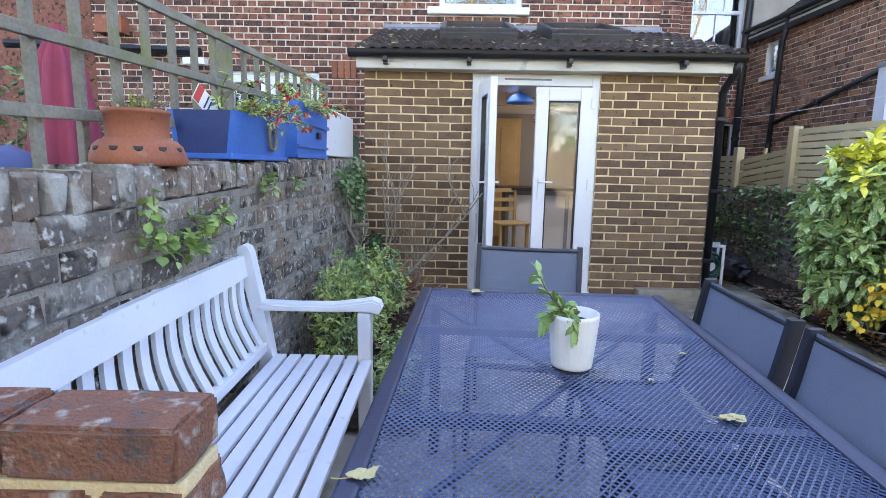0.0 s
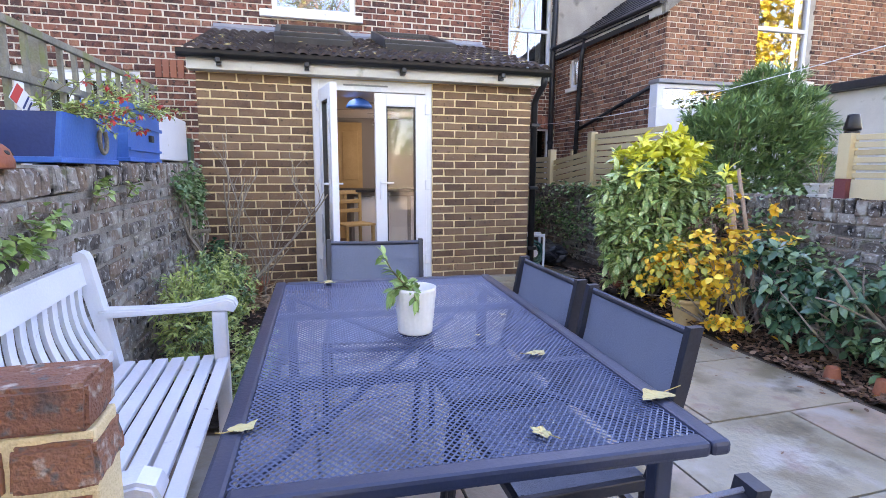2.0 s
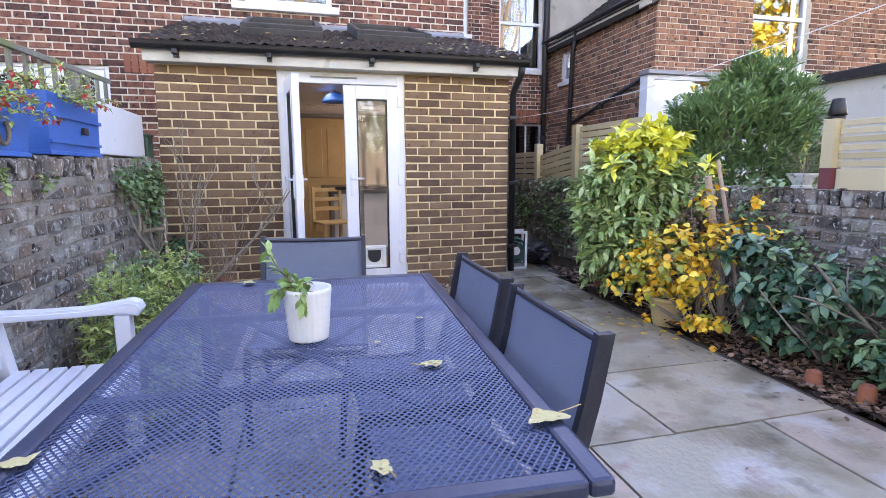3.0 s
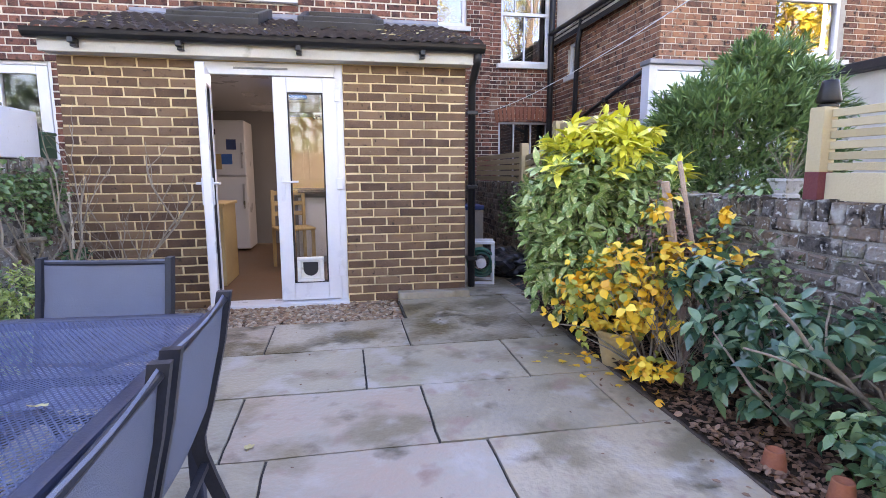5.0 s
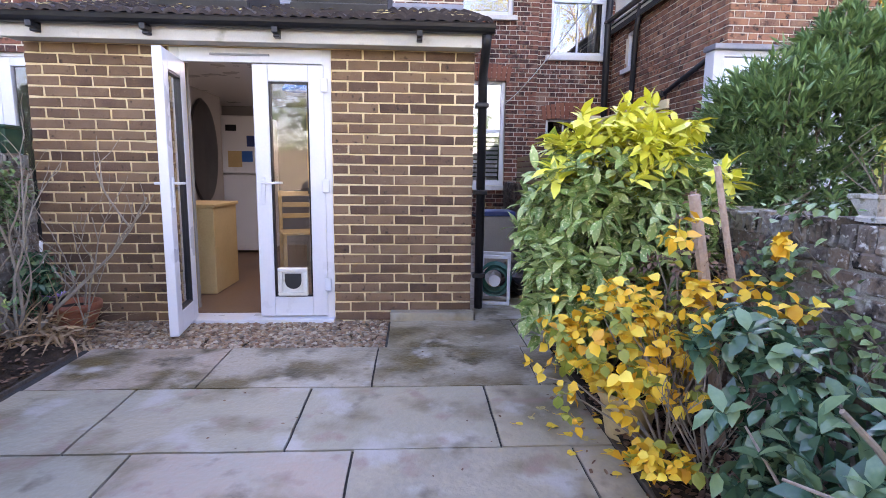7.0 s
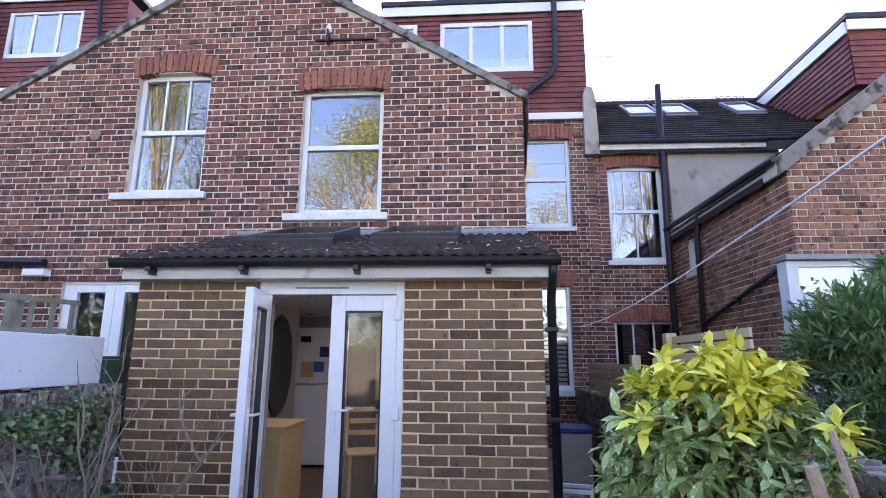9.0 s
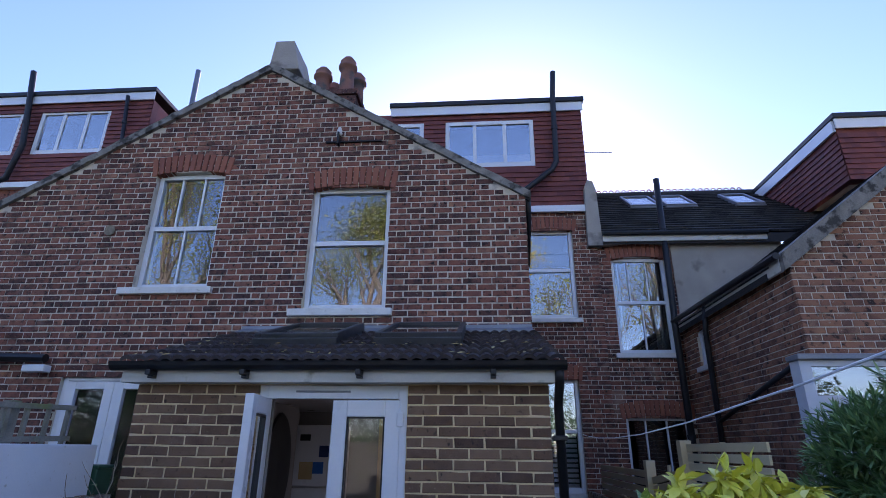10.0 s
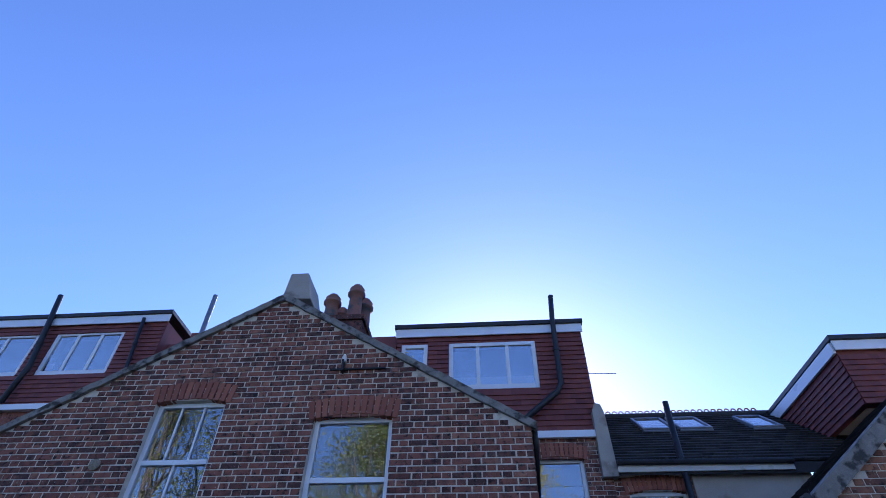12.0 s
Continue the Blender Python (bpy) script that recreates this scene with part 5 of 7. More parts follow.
def leaf_mesh(pos, way, length, width, curl=0.25, simple=False, fold=0.12, lean=None):
    """Leaves as one mesh: pos and way are arrays (n, 3); every leaf is folded along its midrib and curls down."""
    n = len(pos)
    way = way / np.linalg.norm(way, axis=1, keepdims=True)
    side = np.cross(way, np.array([0, 0, 1.0]) + RNG.normal(0, 0.35, (n, 3)))
    side /= np.linalg.norm(side, axis=1, keepdims=True) + 1e-9
    up = np.cross(side, way)
    size = RNG.uniform(0.65, 1.15, (n, 1))
    if simple:
        shape = [(0, 0, 0), (0.5, 1, fold), (1, 0, 0), (0.5, -1, fold), (0.5, 0, 0)]
        quads = [(0, 1, 2, 4), (0, 4, 2, 3)]
    else:
        shape = [(0, 0, 0), (0.3, 0.85, fold), (0.65, 0.9, fold), (1, 0, 0), (0.65, -0.9, fold), (0.3, -0.85, fold), (0.3, 0, 0), (0.65, 0, 0)]
        quads = [(0, 1, 6), (1, 2, 7, 6), (2, 3, 7), (0, 6, 5), (6, 7, 4, 5), (7, 3, 4)]
    k = len(shape)
    out = np.zeros((n, k, 3))
    for i, (u, v, h) in enumerate(shape):
        out[:, i] = pos + way * (u * length * size) + side * (v * width / 2 * size) + up * ((h * width - curl * length * u * u) * size)
    faces = [tuple(j * k + i for i in q) for j in range(n) for q in quads]
    return out.reshape(-1, 3).tolist(), faces


def rosettes(centres, axes, per, tilt):
    """Leaf starts and ways: per leaves round each centre, opened from its axis by about tilt degrees."""
    n = len(centres)
    axes = axes / np.linalg.norm(axes, axis=1, keepdims=True)
    ref = np.cross(axes, RNG.normal(0, 1, (n, 3)))
    ref /= np.linalg.norm(ref, axis=1, keepdims=True)
    other = np.cross(axes, ref)
    pos, way = [], []
    for k in range(per):
        a = 2 * np.pi * k * 0.382 + RNG.uniform(-0.3, 0.3, (n, 1))
        t = np.radians(np.clip(RNG.normal(tilt, 16, (n, 1)), 5, 130))
        way.append(axes * np.cos(t) + (ref * np.cos(a) + other * np.sin(a)) * np.sin(t))
        pos.append(centres - axes * RNG.uniform(0, 0.06, (n, 1)))
    return np.concatenate(pos), np.concatenate(way)


def shell(centre, radii, count, inner=0.55, low=-0.9):
    """Points in the outer part of a lumpy ellipsoid, and the ways out of it."""
    d = RNG.normal(0, 1, (count * 3, 3))
    d /= np.linalg.norm(d, axis=1, keepdims=True)
    d = d[d[:, 2] > low][:count]
    r = RNG.uniform(inner, 1.0, (len(d), 1)) ** 0.6
    lump = np.array([[1 + 0.4 * noise.noise(Vector(v) * 2.3 + Vector(centre))] for v in d])
    p = np.array(centre) + d * r * lump * np.array(radii)
    way = d / np.array(radii)
    way[:, 2] += 0.7
    return p, way


def leaf_mat(name, cols, rough=0.45, stain=None):
    m = mat(name, cols, 14, rough, 0.1, 80, rnd="island", stain=stain)
    b = m.node_tree.nodes["Principled BSDF"]
    b.inputs["Subsurface Weight"].default_value = 0.0
    return m


L_GOLD = leaf_mat("golden_leaf", [(0.50, 0.50, 0.05), (0.74, 0.70, 0.06), (0.85, 0.80, 0.18)], 0.4, ((0.30, 0.40, 0.05), 60, 0.66))
L_AUC = leaf_mat("spotted_leaf", [(0.10, 0.20, 0.055), (0.23, 0.36, 0.10), (0.44, 0.54, 0.22)], 0.3, ((0.70, 0.68, 0.36), 70, 0.54))
L_GREEN = leaf_mat("narrow_green_leaf", [(0.06, 0.14, 0.055), (0.14, 0.26, 0.095), (0.26, 0.38, 0.15)], 0.36)
L_YEL = leaf_mat("autumn_yellow_leaf", [(0.70, 0.30, 0.02), (0.84, 0.50, 0.03), (0.86, 0.64, 0.08)], 0.5, ((0.42, 0.20, 0.04), 40, 0.68))
L_LIME = leaf_mat("lime_leaf", [(0.16, 0.22, 0.03), (0.30, 0.34, 0.06), (0.42, 0.40, 0.08)], 0.5)
L_CAM = leaf_mat("glossy_dark_leaf", [(0.022, 0.075, 0.045), (0.06, 0.15, 0.085), (0.20, 0.31, 0.15)], 0.16)
L_GLOW = leaf_mat("bright_autumn_leaf", [(0.50, 0.40, 0.04), (0.66, 0.56, 0.06), (0.72, 0.66, 0.14)], 0.5)
L_IVY = leaf_mat("ivy_leaf", [(0.05, 0.12, 0.05), (0.13, 0.24, 0.095), (0.26, 0.37, 0.17)], 0.28)
L_DRY = leaf_mat("dry_strap_leaf", [(0.26, 0.15, 0.08), (0.42, 0.28, 0.16), (0.52, 0.38, 0.24)], 0.7)
L_FRESH = leaf_mat("fresh_green_leaf", [(0.18, 0.27, 0.06), (0.34, 0.44, 0.12), (0.50, 0.56, 0.20)], 0.5)
L_BROWN = leaf_mat("dead_brown_leaf", [(0.08, 0.04, 0.025), (0.19, 0.10, 0.06), (0.32, 0.20, 0.13)], 0.7)
L_RED = leaf_mat("red_flower", [(0.45, 0.03, 0.03), (0.65, 0.07, 0.05)], 0.5)
L_SPRIG = leaf_mat("potted_sprig_leaf", [(0.10, 0.20, 0.04), (0.19, 0.32, 0.08), (0.30, 0.42, 0.14)], 0.4)
L_FALL = leaf_mat("fallen_leaf", [(0.30, 0.19, 0.06), (0.48, 0.36, 0.12), (0.52, 0.46, 0.22)], 0.6, ((0.20, 0.10, 0.04), 60, 0.58))
L_STEM = mat("green_stem", [(0.10, 0.09, 0.04), (0.18, 0.15, 0.07)], 20, 0.8, 0.3)


def stems(root, tips, radius, bend=0.1, rnd=random.Random(2)):
    bm = bmesh.new()
    for t in tips:
        a, c = Vector(root), Vector(t)
        mid = a.lerp(c, 0.5) + Vector((rnd.uniform(-bend, bend), rnd.uniform(-bend, bend), rnd.uniform(0, bend)))
        tube(bm, [a, a.lerp(mid, 0.5) + Vector((rnd.uniform(-0.01, 0.01), 0, 0)), mid, mid.lerp(c, 0.5), c], radius, 5, 0.35)
    return bm


def shrub(name, label, centre, radii, clusters, per, length, width, materials, tilt=55, root=None, stem=0.008, simple=False, curl=0.3, inner=0.55, low=-0.9, split=None, group="", lobes=(), bark="bark", twigs=22):
    """A shrub: stems from its root, and leaves in rosettes; lobes: further (centre, radii, clusters). materials: (material, leaf part's name, share)."""
    s = empty(name, label, "shrub", group, at=(root or (centre[0], centre[1], 0.0)))
    if -0.05 < s.location.z < 0.1:
        s.location.z += gz(s.location.y)
    o = np.array(s.location)
    p, way = shell(np.array(centre) - o, radii, clusters, inner, low)
    for c2, r2, n2 in lobes:
        p2, w2 = shell(np.array(c2) - o, r2, n2, inner, low)
        p, way = np.concatenate([p, p2]), np.concatenate([way, w2])
    if split is not None:
        pick = split(p + o)
    else:
        pick = RNG.uniform(0, 1, len(p))
    edges = np.cumsum([0.0] + [m[2] for m in materials])
    for (material, leaf_name, share), a, c in zip(materials, edges, edges[1:]):
        sel = (pick >= a) & (pick < c)
        if sel.any():
            q, w = rosettes(p[sel], way[sel], per, tilt)
            ob = part(leaf_name, leaf_mesh(q, w, length, width, curl, simple), material, s, smooth=not simple)
            ob["kind"] = "stuff"
    tips = p[:: max(1, len(p) // twigs)]
    part("stem", stems((0, 0, 0), tips, stem), M[bark], s)
    return s


shrub("aucuba_shrub", "large spotted shrub with golden leaves on top", (3.0, 4.05, 0.68), (0.50, 0.54, 0.56), 520, 7, 0.118, 0.045,
      [(L_AUC, "green_leaves", 0.5), (L_GOLD, "golden_leaves", 0.5)], 62, stem=0.011, inner=0.3, curl=0.3,
      lobes=[((2.78, 3.95, 1.0), (0.29, 0.32, 0.24), 130), ((3.18, 4.1, 1.08), (0.36, 0.36, 0.25), 170), ((2.98, 4.0, 1.25), (0.38, 0.34, 0.13), 110), ((2.70, 3.95, 0.52), (0.22, 0.30, 0.28), 110),
             ((2.76, 3.95, 1.33), (0.05, 0.08, 0.09), 5), ((2.93, 3.9, 1.42), (0.07, 0.08, 0.07), 6), ((3.12, 3.95, 1.43), (0.06, 0.1, 0.08), 6), ((3.32, 3.95, 1.38), (0.08, 0.1, 0.06), 6), ((3.38, 3.7, 1.10), (0.08, 0.1, 0.08), 7), ((3.22, 3.55, 0.98), (0.08, 0.06, 0.07), 6)],
      split=lambda p: np.clip((p[:, 2] - 1.17) * 0.9 + 0.5 + RNG.normal(0, 0.07, len(p)), 0, 0.999))
shrub("laurel_shrub", "tall dense green shrub behind the garden wall", (4.68, 4.75, 1.18), (0.82, 0.62, 0.80), 2900, 10, 0.105, 0.021, [(L_GREEN, "leaves", 1.0)], 30, root=(4.5, 4.75, -0.12), stem=0.014, simple=True, curl=0.1, inner=0.45,
      lobes=[((4.22, 4.8, 1.55), (0.30, 0.4, 0.34), 260), ((4.85, 4.8, 1.88), (0.4, 0.4, 0.36), 460), ((5.25, 4.8, 1.7), (0.34, 0.4, 0.36), 340)])
shrub("yellow_shrub", "autumn shrub with yellow heart-shaped leaves", (2.76, 3.28, 0.40), (0.36, 0.40, 0.34), 165, 4, 0.052, 0.046,
      [(L_YEL, "yellow_leaves", 0.80), (L_LIME, "lime_leaves", 0.20)], 85, root=(2.92, 3.2, 0.03), stem=0.007, curl=0.4, inner=0.25, bark="twig", twigs=11,
      lobes=[((2.95, 3.12, 0.62), (0.20, 0.26, 0.16), 26), ((2.90, 3.16, 0.88), (0.10, 0.16, 0.12), 9), ((2.78, 2.98, 0.12), (0.15, 0.16, 0.10), 26), ((3.14, 3.05, 0.70), (0.2, 0.24, 0.10), 13), ((3.25, 3.1, 0.9), (0.05, 0.05, 0.10), 5), ((2.55, 3.42, 0.45), (0.10, 0.14, 0.12), 12)])
shrub("camellia_shrub", "glossy dark green camellia bush with drooping leaves", (3.08, 2.62, 0.38), (0.27, 0.38, 0.30), 112, 6, 0.088, 0.046, [(L_CAM, "leaves", 1.0)], 82, root=(3.16, 2.45, 0.03), stem=0.010, inner=0.3, curl=0.35, bark="twig", twigs=9,
      lobes=[((3.0, 2.86, 0.60), (0.20, 0.20, 0.14), 30), ((3.22, 2.3, 0.48), (0.18, 0.22, 0.16), 26), ((2.95, 2.62, 0.20), (0.12, 0.22, 0.14), 20)])
shrub("camellia_shrub", "low glossy green bush at the bed's edge", (3.16, 2.0, 0.14), (0.24, 0.42, 0.14), 130, 5, 0.075, 0.042, [(L_CAM, "leaves", 0.6), (L_IVY, "variegated_leaves", 0.4)], 75, root=(3.18, 1.9, 0.03), stem=0.006, inner=0.2, curl=0.35, bark="twig", twigs=9)
shrub("camellia_shrub", "glossy dark green bush beside the wall", (3.27, 1.3, 0.35), (0.20, 0.4, 0.30), 80, 6, 0.08, 0.042, [(L_CAM, "leaves", 1.0)], 75, root=(3.2, 1.2, 0.03), stem=0.006, inner=0.4, curl=0.35, bark="twig", twigs=9)
shrub("brown_shrub", "dry reddish-brown shrub between green bushes", (3.12, 3.45, 0.55), (0.3, 0.3, 0.45), 150, 5, 0.04, 0.022, [(L_BROWN, "leaves", 1.0)], 70, root=(3.1, 3.4, 0.03), simple=True, inner=0.2)
shrub("bed_shrub", "fine-leaved green shrub behind the bench", (-0.58, 3.3, 0.30), (0.22, 0.5, 0.34), 420, 9, 0.045, 0.014, [(L_FRESH, "leaves", 0.7), (L_GREEN, "dark_leaves", 0.3)], 45, root=(-0.55, 3.25, 0.02), simple=True, inner=0.3, stem=0.004)
shrub("bed_shrub", "low green shrub under the old wall", (-0.52, 4.0, 0.30), (0.24, 0.40, 0.30), 330, 8, 0.042, 0.018, [(L_FRESH, "leaves", 0.6), (L_IVY, "dark_leaves", 0.4)], 60, root=(-0.5, 4.05, 0.02), simple=True, inner=0.3, stem=0.004)
shrub("ground_cover", "low green plants beside the table", (-0.28, 3.0, 0.12), (0.14, 0.55, 0.15), 260, 7, 0.035, 0.016, [(L_FRESH, "leaves", 0.8), (L_GREEN, "dark_leaves", 0.2)], 60, root=(-0.28, 3.0, 0.02), simple=True, inner=0.2, stem=0.003)
shrub("dark_shrub", "dark green leafy plant by the extension", (-0.66, 4.95, 0.35), (0.14, 0.2, 0.22), 80, 6, 0.06, 0.035, [(L_CAM, "leaves", 1.0)], 65, root=(-0.66, 4.95, 0.02), inner=0.3, stem=0.005)


def climber(name, label, spots, x, facing, material, length=0.045, width=0.045, axis="x"):
    """Leaves that lie on a wall in uneven patches. spots: (u, z, radius u, radius z, count)."""
    c = empty(name, label, "climbing plant", at=(x, spots[0][0], spots[0][1]) if axis == "x" else (spots[0][0], x, spots[0][1]))
    o = np.array(c.location)
    pos, way = [], []
    bm = bmesh.new()
    for u, z, ru, rz, n in spots:
        pts = RNG.normal(0, 0.5, (n, 2)) * np.array([ru, rz])
        p = np.zeros((n, 3))
        w = RNG.normal(0, 0.5, (n, 3))
        if axis == "x":
            p[:, 0], p[:, 1], p[:, 2] = x + facing * RNG.uniform(0.005, 0.06, n), u + pts[:, 0], z + pts[:, 1]
            w[:, 0] += facing * 0.7
        else:
            p[:, 1], p[:, 0], p[:, 2] = x + facing * RNG.uniform(0.005, 0.06, n), u + pts[:, 0], z + pts[:, 1]
            w[:, 1] += facing * 0.7
        w[:, 2] -= 0.2
        pos.append(p - o)
        way.append(w)
        for k in range(4):
            q = (p - o)[RNG.integers(0, n, 3)]
            tube(bm, [Vector(v) for v in q], 0.003, 4)
    ob = part("leaves", leaf_mesh(np.concatenate(pos), np.concatenate(way), length, width, 0.2), material, c)
    ob["kind"] = "stuff"
    part("stem", bm, M["bark"], c)["kind"] = "stuff"
    return c


climber("wall_plant", "bright green weeds growing out of the wall", [(1.73, 0.99, 0.045, 0.09, 34), (1.80, 0.935, 0.06, 0.05, 30), (1.93, 0.90, 0.10, 0.045, 46), (2.05, 0.94, 0.09, 0.05, 40), (2.2, 0.97, 0.07, 0.045, 24), (2.645, 1.06, 0.05, 0.07, 30), (3.05, 1.05, 0.05, 0.05, 18)], LX, 1, L_SPRIG, 0.034, 0.032)
climber("ivy", "dark green ivy hanging on the old wall", [(4.55, 1.0, 0.3, 0.14, 300), (4.9, 0.95, 0.26, 0.2, 340), (4.2, 1.02, 0.2, 0.1, 120), (4.8, 0.78, 0.2, 0.15, 110)], LX, 1, L_IVY, 0.04, 0.04)
climber("ivy", "ivy over the low garden wall", [(2.9, 0.55, 0.25, 0.2, 90), (3.3, 0.75, 0.25, 0.15, 90), (3.2, 1.0, 0.2, 0.05, 40), (2.2, 0.5, 0.3, 0.2, 80), (2.55, 0.35, 0.3, 0.2, 80)], RX, -1, L_IVY, 0.045, 0.045)
climber("ivy", "dense dark ivy over the far garden wall", [(5.4, 0.6, 0.5, 0.3, 260), (6.3, 0.55, 0.5, 0.35, 300), (7.2, 0.6, 0.5, 0.3, 220), (6.0, 0.92, 0.7, 0.1, 150), (4.9, 0.5, 0.4, 0.3, 150)], RX, -1, L_IVY, 0.05, 0.05)


def twiggy(name, label, root, height, spread, n, seed, radius=0.008, lean=(0, 0)):
    rnd = random.Random(seed)
    t = empty(name, label, "shrub", at=(root[0], root[1], root[2] + gz(root[1])))
    for k in range(n):
        bm = bmesh.new()
        def grow(p, d, length, r, depth):
            pts = [p]
            for _ in range(5):
                d2 = (d + Vector((rnd.uniform(-0.3, 0.3), rnd.uniform(-0.3, 0.3), rnd.uniform(-0.05, 0.25)))).normalized()
                pts.append(pts[-1] + d2 * length / 5)
                d = d2
            tube(bm, pts, r, 5, 0.4)
            if depth:
                for i in (1, 2, 3, 4):
                    if rnd.random() < 0.75:
                        dd = (d + Vector((rnd.uniform(-0.9, 0.9), rnd.uniform(-0.9, 0.9), rnd.uniform(-0.1, 0.6)))).normalized()
                        grow(pts[i], dd, length * rnd.uniform(0.35, 0.6), r * 0.5, depth - 1)
        d = Vector((rnd.uniform(-spread, spread) + lean[0], rnd.uniform(-spread, spread) + lean[1], 1)).normalized()
        grow(Vector((rnd.uniform(-0.04, 0.04), rnd.uniform(-0.04, 0.04), 0)), d, height * rnd.uniform(0.7, 1.0), radius * rnd.uniform(0.6, 1), 2)
        part("branch", bm, M["twig"], t)
    return t


twiggy("bare_rose", "bare brown rose bush with leafless twigs", (-0.56, 4.6, 0.0), 1.35, 0.34, 6, 3, 0.019)
twiggy("bare_twigs", "thin bare twigs growing from the bed", (-0.30, 4.85, 0.0), 1.0, 0.2, 3, 8, 0.009)
bb = empty("bare_branch", "thick pale bare branches arching through the camellia", "branch", at=(3.36, 2.12, gz(2.12) + 0.03))
for pts, r in (([(0, 0, 0), (-0.06, 0.10, 0.16), (-0.17, 0.18, 0.32), (-0.26, 0.19, 0.40), (-0.34, 0.18, 0.45), (-0.42, 0.19, 0.55), (-0.50, 0.2, 0.63)], 0.013), ([(-0.10, 0.13, 0.24), (-0.22, 0.14, 0.31), (-0.38, 0.15, 0.38), (-0.54, 0.16, 0.45), (-0.62, 0.2, 0.47)], 0.007), ([(-0.26, 0.19, 0.40), (-0.22, 0.24, 0.52), (-0.14, 0.3, 0.6)], 0.006), ([(-0.03, 0.05, 0.08), (0.02, 0.2, 0.25), (-0.02, 0.4, 0.36)], 0.008)):
    part("branch", pipe(pts, r, 7, 0.55), M["twig"], bb)
twiggy("bare_twigs", "dry twigs inside the flower bed", (2.98, 3.0, 0.03), 0.6, 0.6, 9, 15, 0.007)


def litter(name, label, areas, count, material, length=0.045, width=0.035):
    pos, way = [], []
    for x0, x1, y0, y1, z, share in areas:
        n = int(count * share)
        pos.append(np.stack([RNG.uniform(x0, x1, n), RNG.uniform(y0, y1, n), z + RNG.uniform(0.0, 0.012, n)], 1))
        pos[-1][:, 2] += [gz(v) for v in pos[-1][:, 1]]
        if z > 0.035:
            pos[-1][:, 2] = [bed_z(a, c, 0.036 if a > 2 else 0.026) + RNG.uniform(0, 0.014) for a, c in pos[-1][:, :2]]
        w = RNG.normal(0, 1, (n, 3))
        w[:, 2] *= 0.18
        way.append(w)
    ob = part(name, leaf_mesh(np.concatenate(pos), np.concatenate(way), length, width, -0.15), material)
    return tagged(ob, label, "leaf litter", kind="stuff")


litter("leaf_litter", "dead brown leaves lying on the soil", [(2.80, 3.40, 1.0, 5.4, 0.05, 0.5), (2.79, 3.15, 1.4, 3.8, 0.05, 0.38), (-0.8, -0.15, 2.7, 5.0, 0.04, 0.12)], 4200, L_BROWN, 0.04, 0.026)
litter("leaf_litter", "fallen yellow leaves below the shrub", [(2.74, 2.98, 2.85, 3.6, 0.012, 0.45), (2.8, 3.3, 1.8, 4.4, 0.08, 0.55)], 70, L_YEL, 0.055, 0.045)
tagged(part("roof_litter", ROOF_LITTER, L_FALL), "small dry leaves and moss crumbs on the roof tiles", "leaf litter", kind="stuff")
litter("debris", "tiny dark seeds and twigs on the slabs", [(0.3, 2.7, 1.2, 4.5, 0.0, 1.0)], 70, L_BROWN, 0.016, 0.009)
litter("leaf_litter", "small brown leaves at the patio edge", [(2.6, 2.85, 1.2, 4.2, 0.005, 1.0)], 60, L_BROWN, 0.035, 0.02)
n = 170
p = np.stack([RNG.normal(-0.47, 0.13, n), RNG.normal(4.74, 0.10, n), np.full(n, 0.025)], 1)
w = np.stack([RNG.normal(0, 1, n), RNG.normal(-0.3, 0.9, n), RNG.uniform(0.5, 1.3, n)], 1)
tagged(part("dry_grass", leaf_mesh(p, w, 0.34, 0.018, 0.75), L_DRY, smooth=True), "arching dry strap leaves beside the gravel", "dry grass", kind="stuff")


def lobed_leaf(label, x, y, z, size, turn, material, curl=0.25):
    """A fallen leaf with pointed lobes, a little curled."""
    f = empty("fallen_leaf", label, "leaf", "fallen leaves", at=pose(x, y, z, 0, 0, turn))
    bm = bmesh.new()
    pts = []
    for k in range(20):
        a = 2 * math.pi * k / 20
        r = size * (0.46 + 0.05 * math.cos(5 * a + x) + 0.09 * math.cos(2 * a + y) + 0.05 * math.cos(3 * a + 7 * x) + 0.03 * noise.noise((k * 2.7, x * 9, y * 9))) * (1.25 if k == 0 else 1)
        pts.append((r * math.cos(a), r * math.sin(a) * 0.85))
    c = bm.verts.new((0, 0, 0.004))
    vs = [bm.verts.new((u, v, 0.004 + curl * (u * u * 5 + v * v * 16) * (1.2 + 0.8 * math.sin(u * 60 + x * 9)) + 0.003 * noise.noise((u * 90, v * 90, x)))) for u, v in pts]
    for i in range(20):
        bm.faces.new((c, vs[i], vs[(i + 1) % 20]))
    part("blade", bm, material, f)
    part("stalk", pipe([(-size * 0.4, 0, 0.006), (-size * 0.8, 0.004, 0.008), (-size * 1.1, 0.01, 0.012)], 0.0012, 5), material, f)
    return f


def table_z(y):
    return 0.625 + FALL * (y - 1.7)


for x, y, s, a, mm, lab in ((-0.136, 1.198, 0.05, 40, L_FALL, "curled brown-yellow leaf on the table"), (0.44, 1.031, 0.045, 120, L_FALL, "small yellow leaf on the table"), (0.775, 1.115, 0.075, 200, L_FALL, "large yellow-green leaf on the table rim"),
                            (0.624, 1.437, 0.05, 20, L_FALL, "pale curled leaf on the table"), (0.677, 1.819, 0.022, 60, L_FALL, "tiny pale leaf on the table"), (0.114, 2.455, 0.06, 0, L_FALL, "green-yellow leaf at the table's far rim"), (0.516, 1.629, 0.02, 90, L_FALL, "tiny pale leaf on the table")):
    lobed_leaf(lab, x, y, table_z(y), s, a, mm)
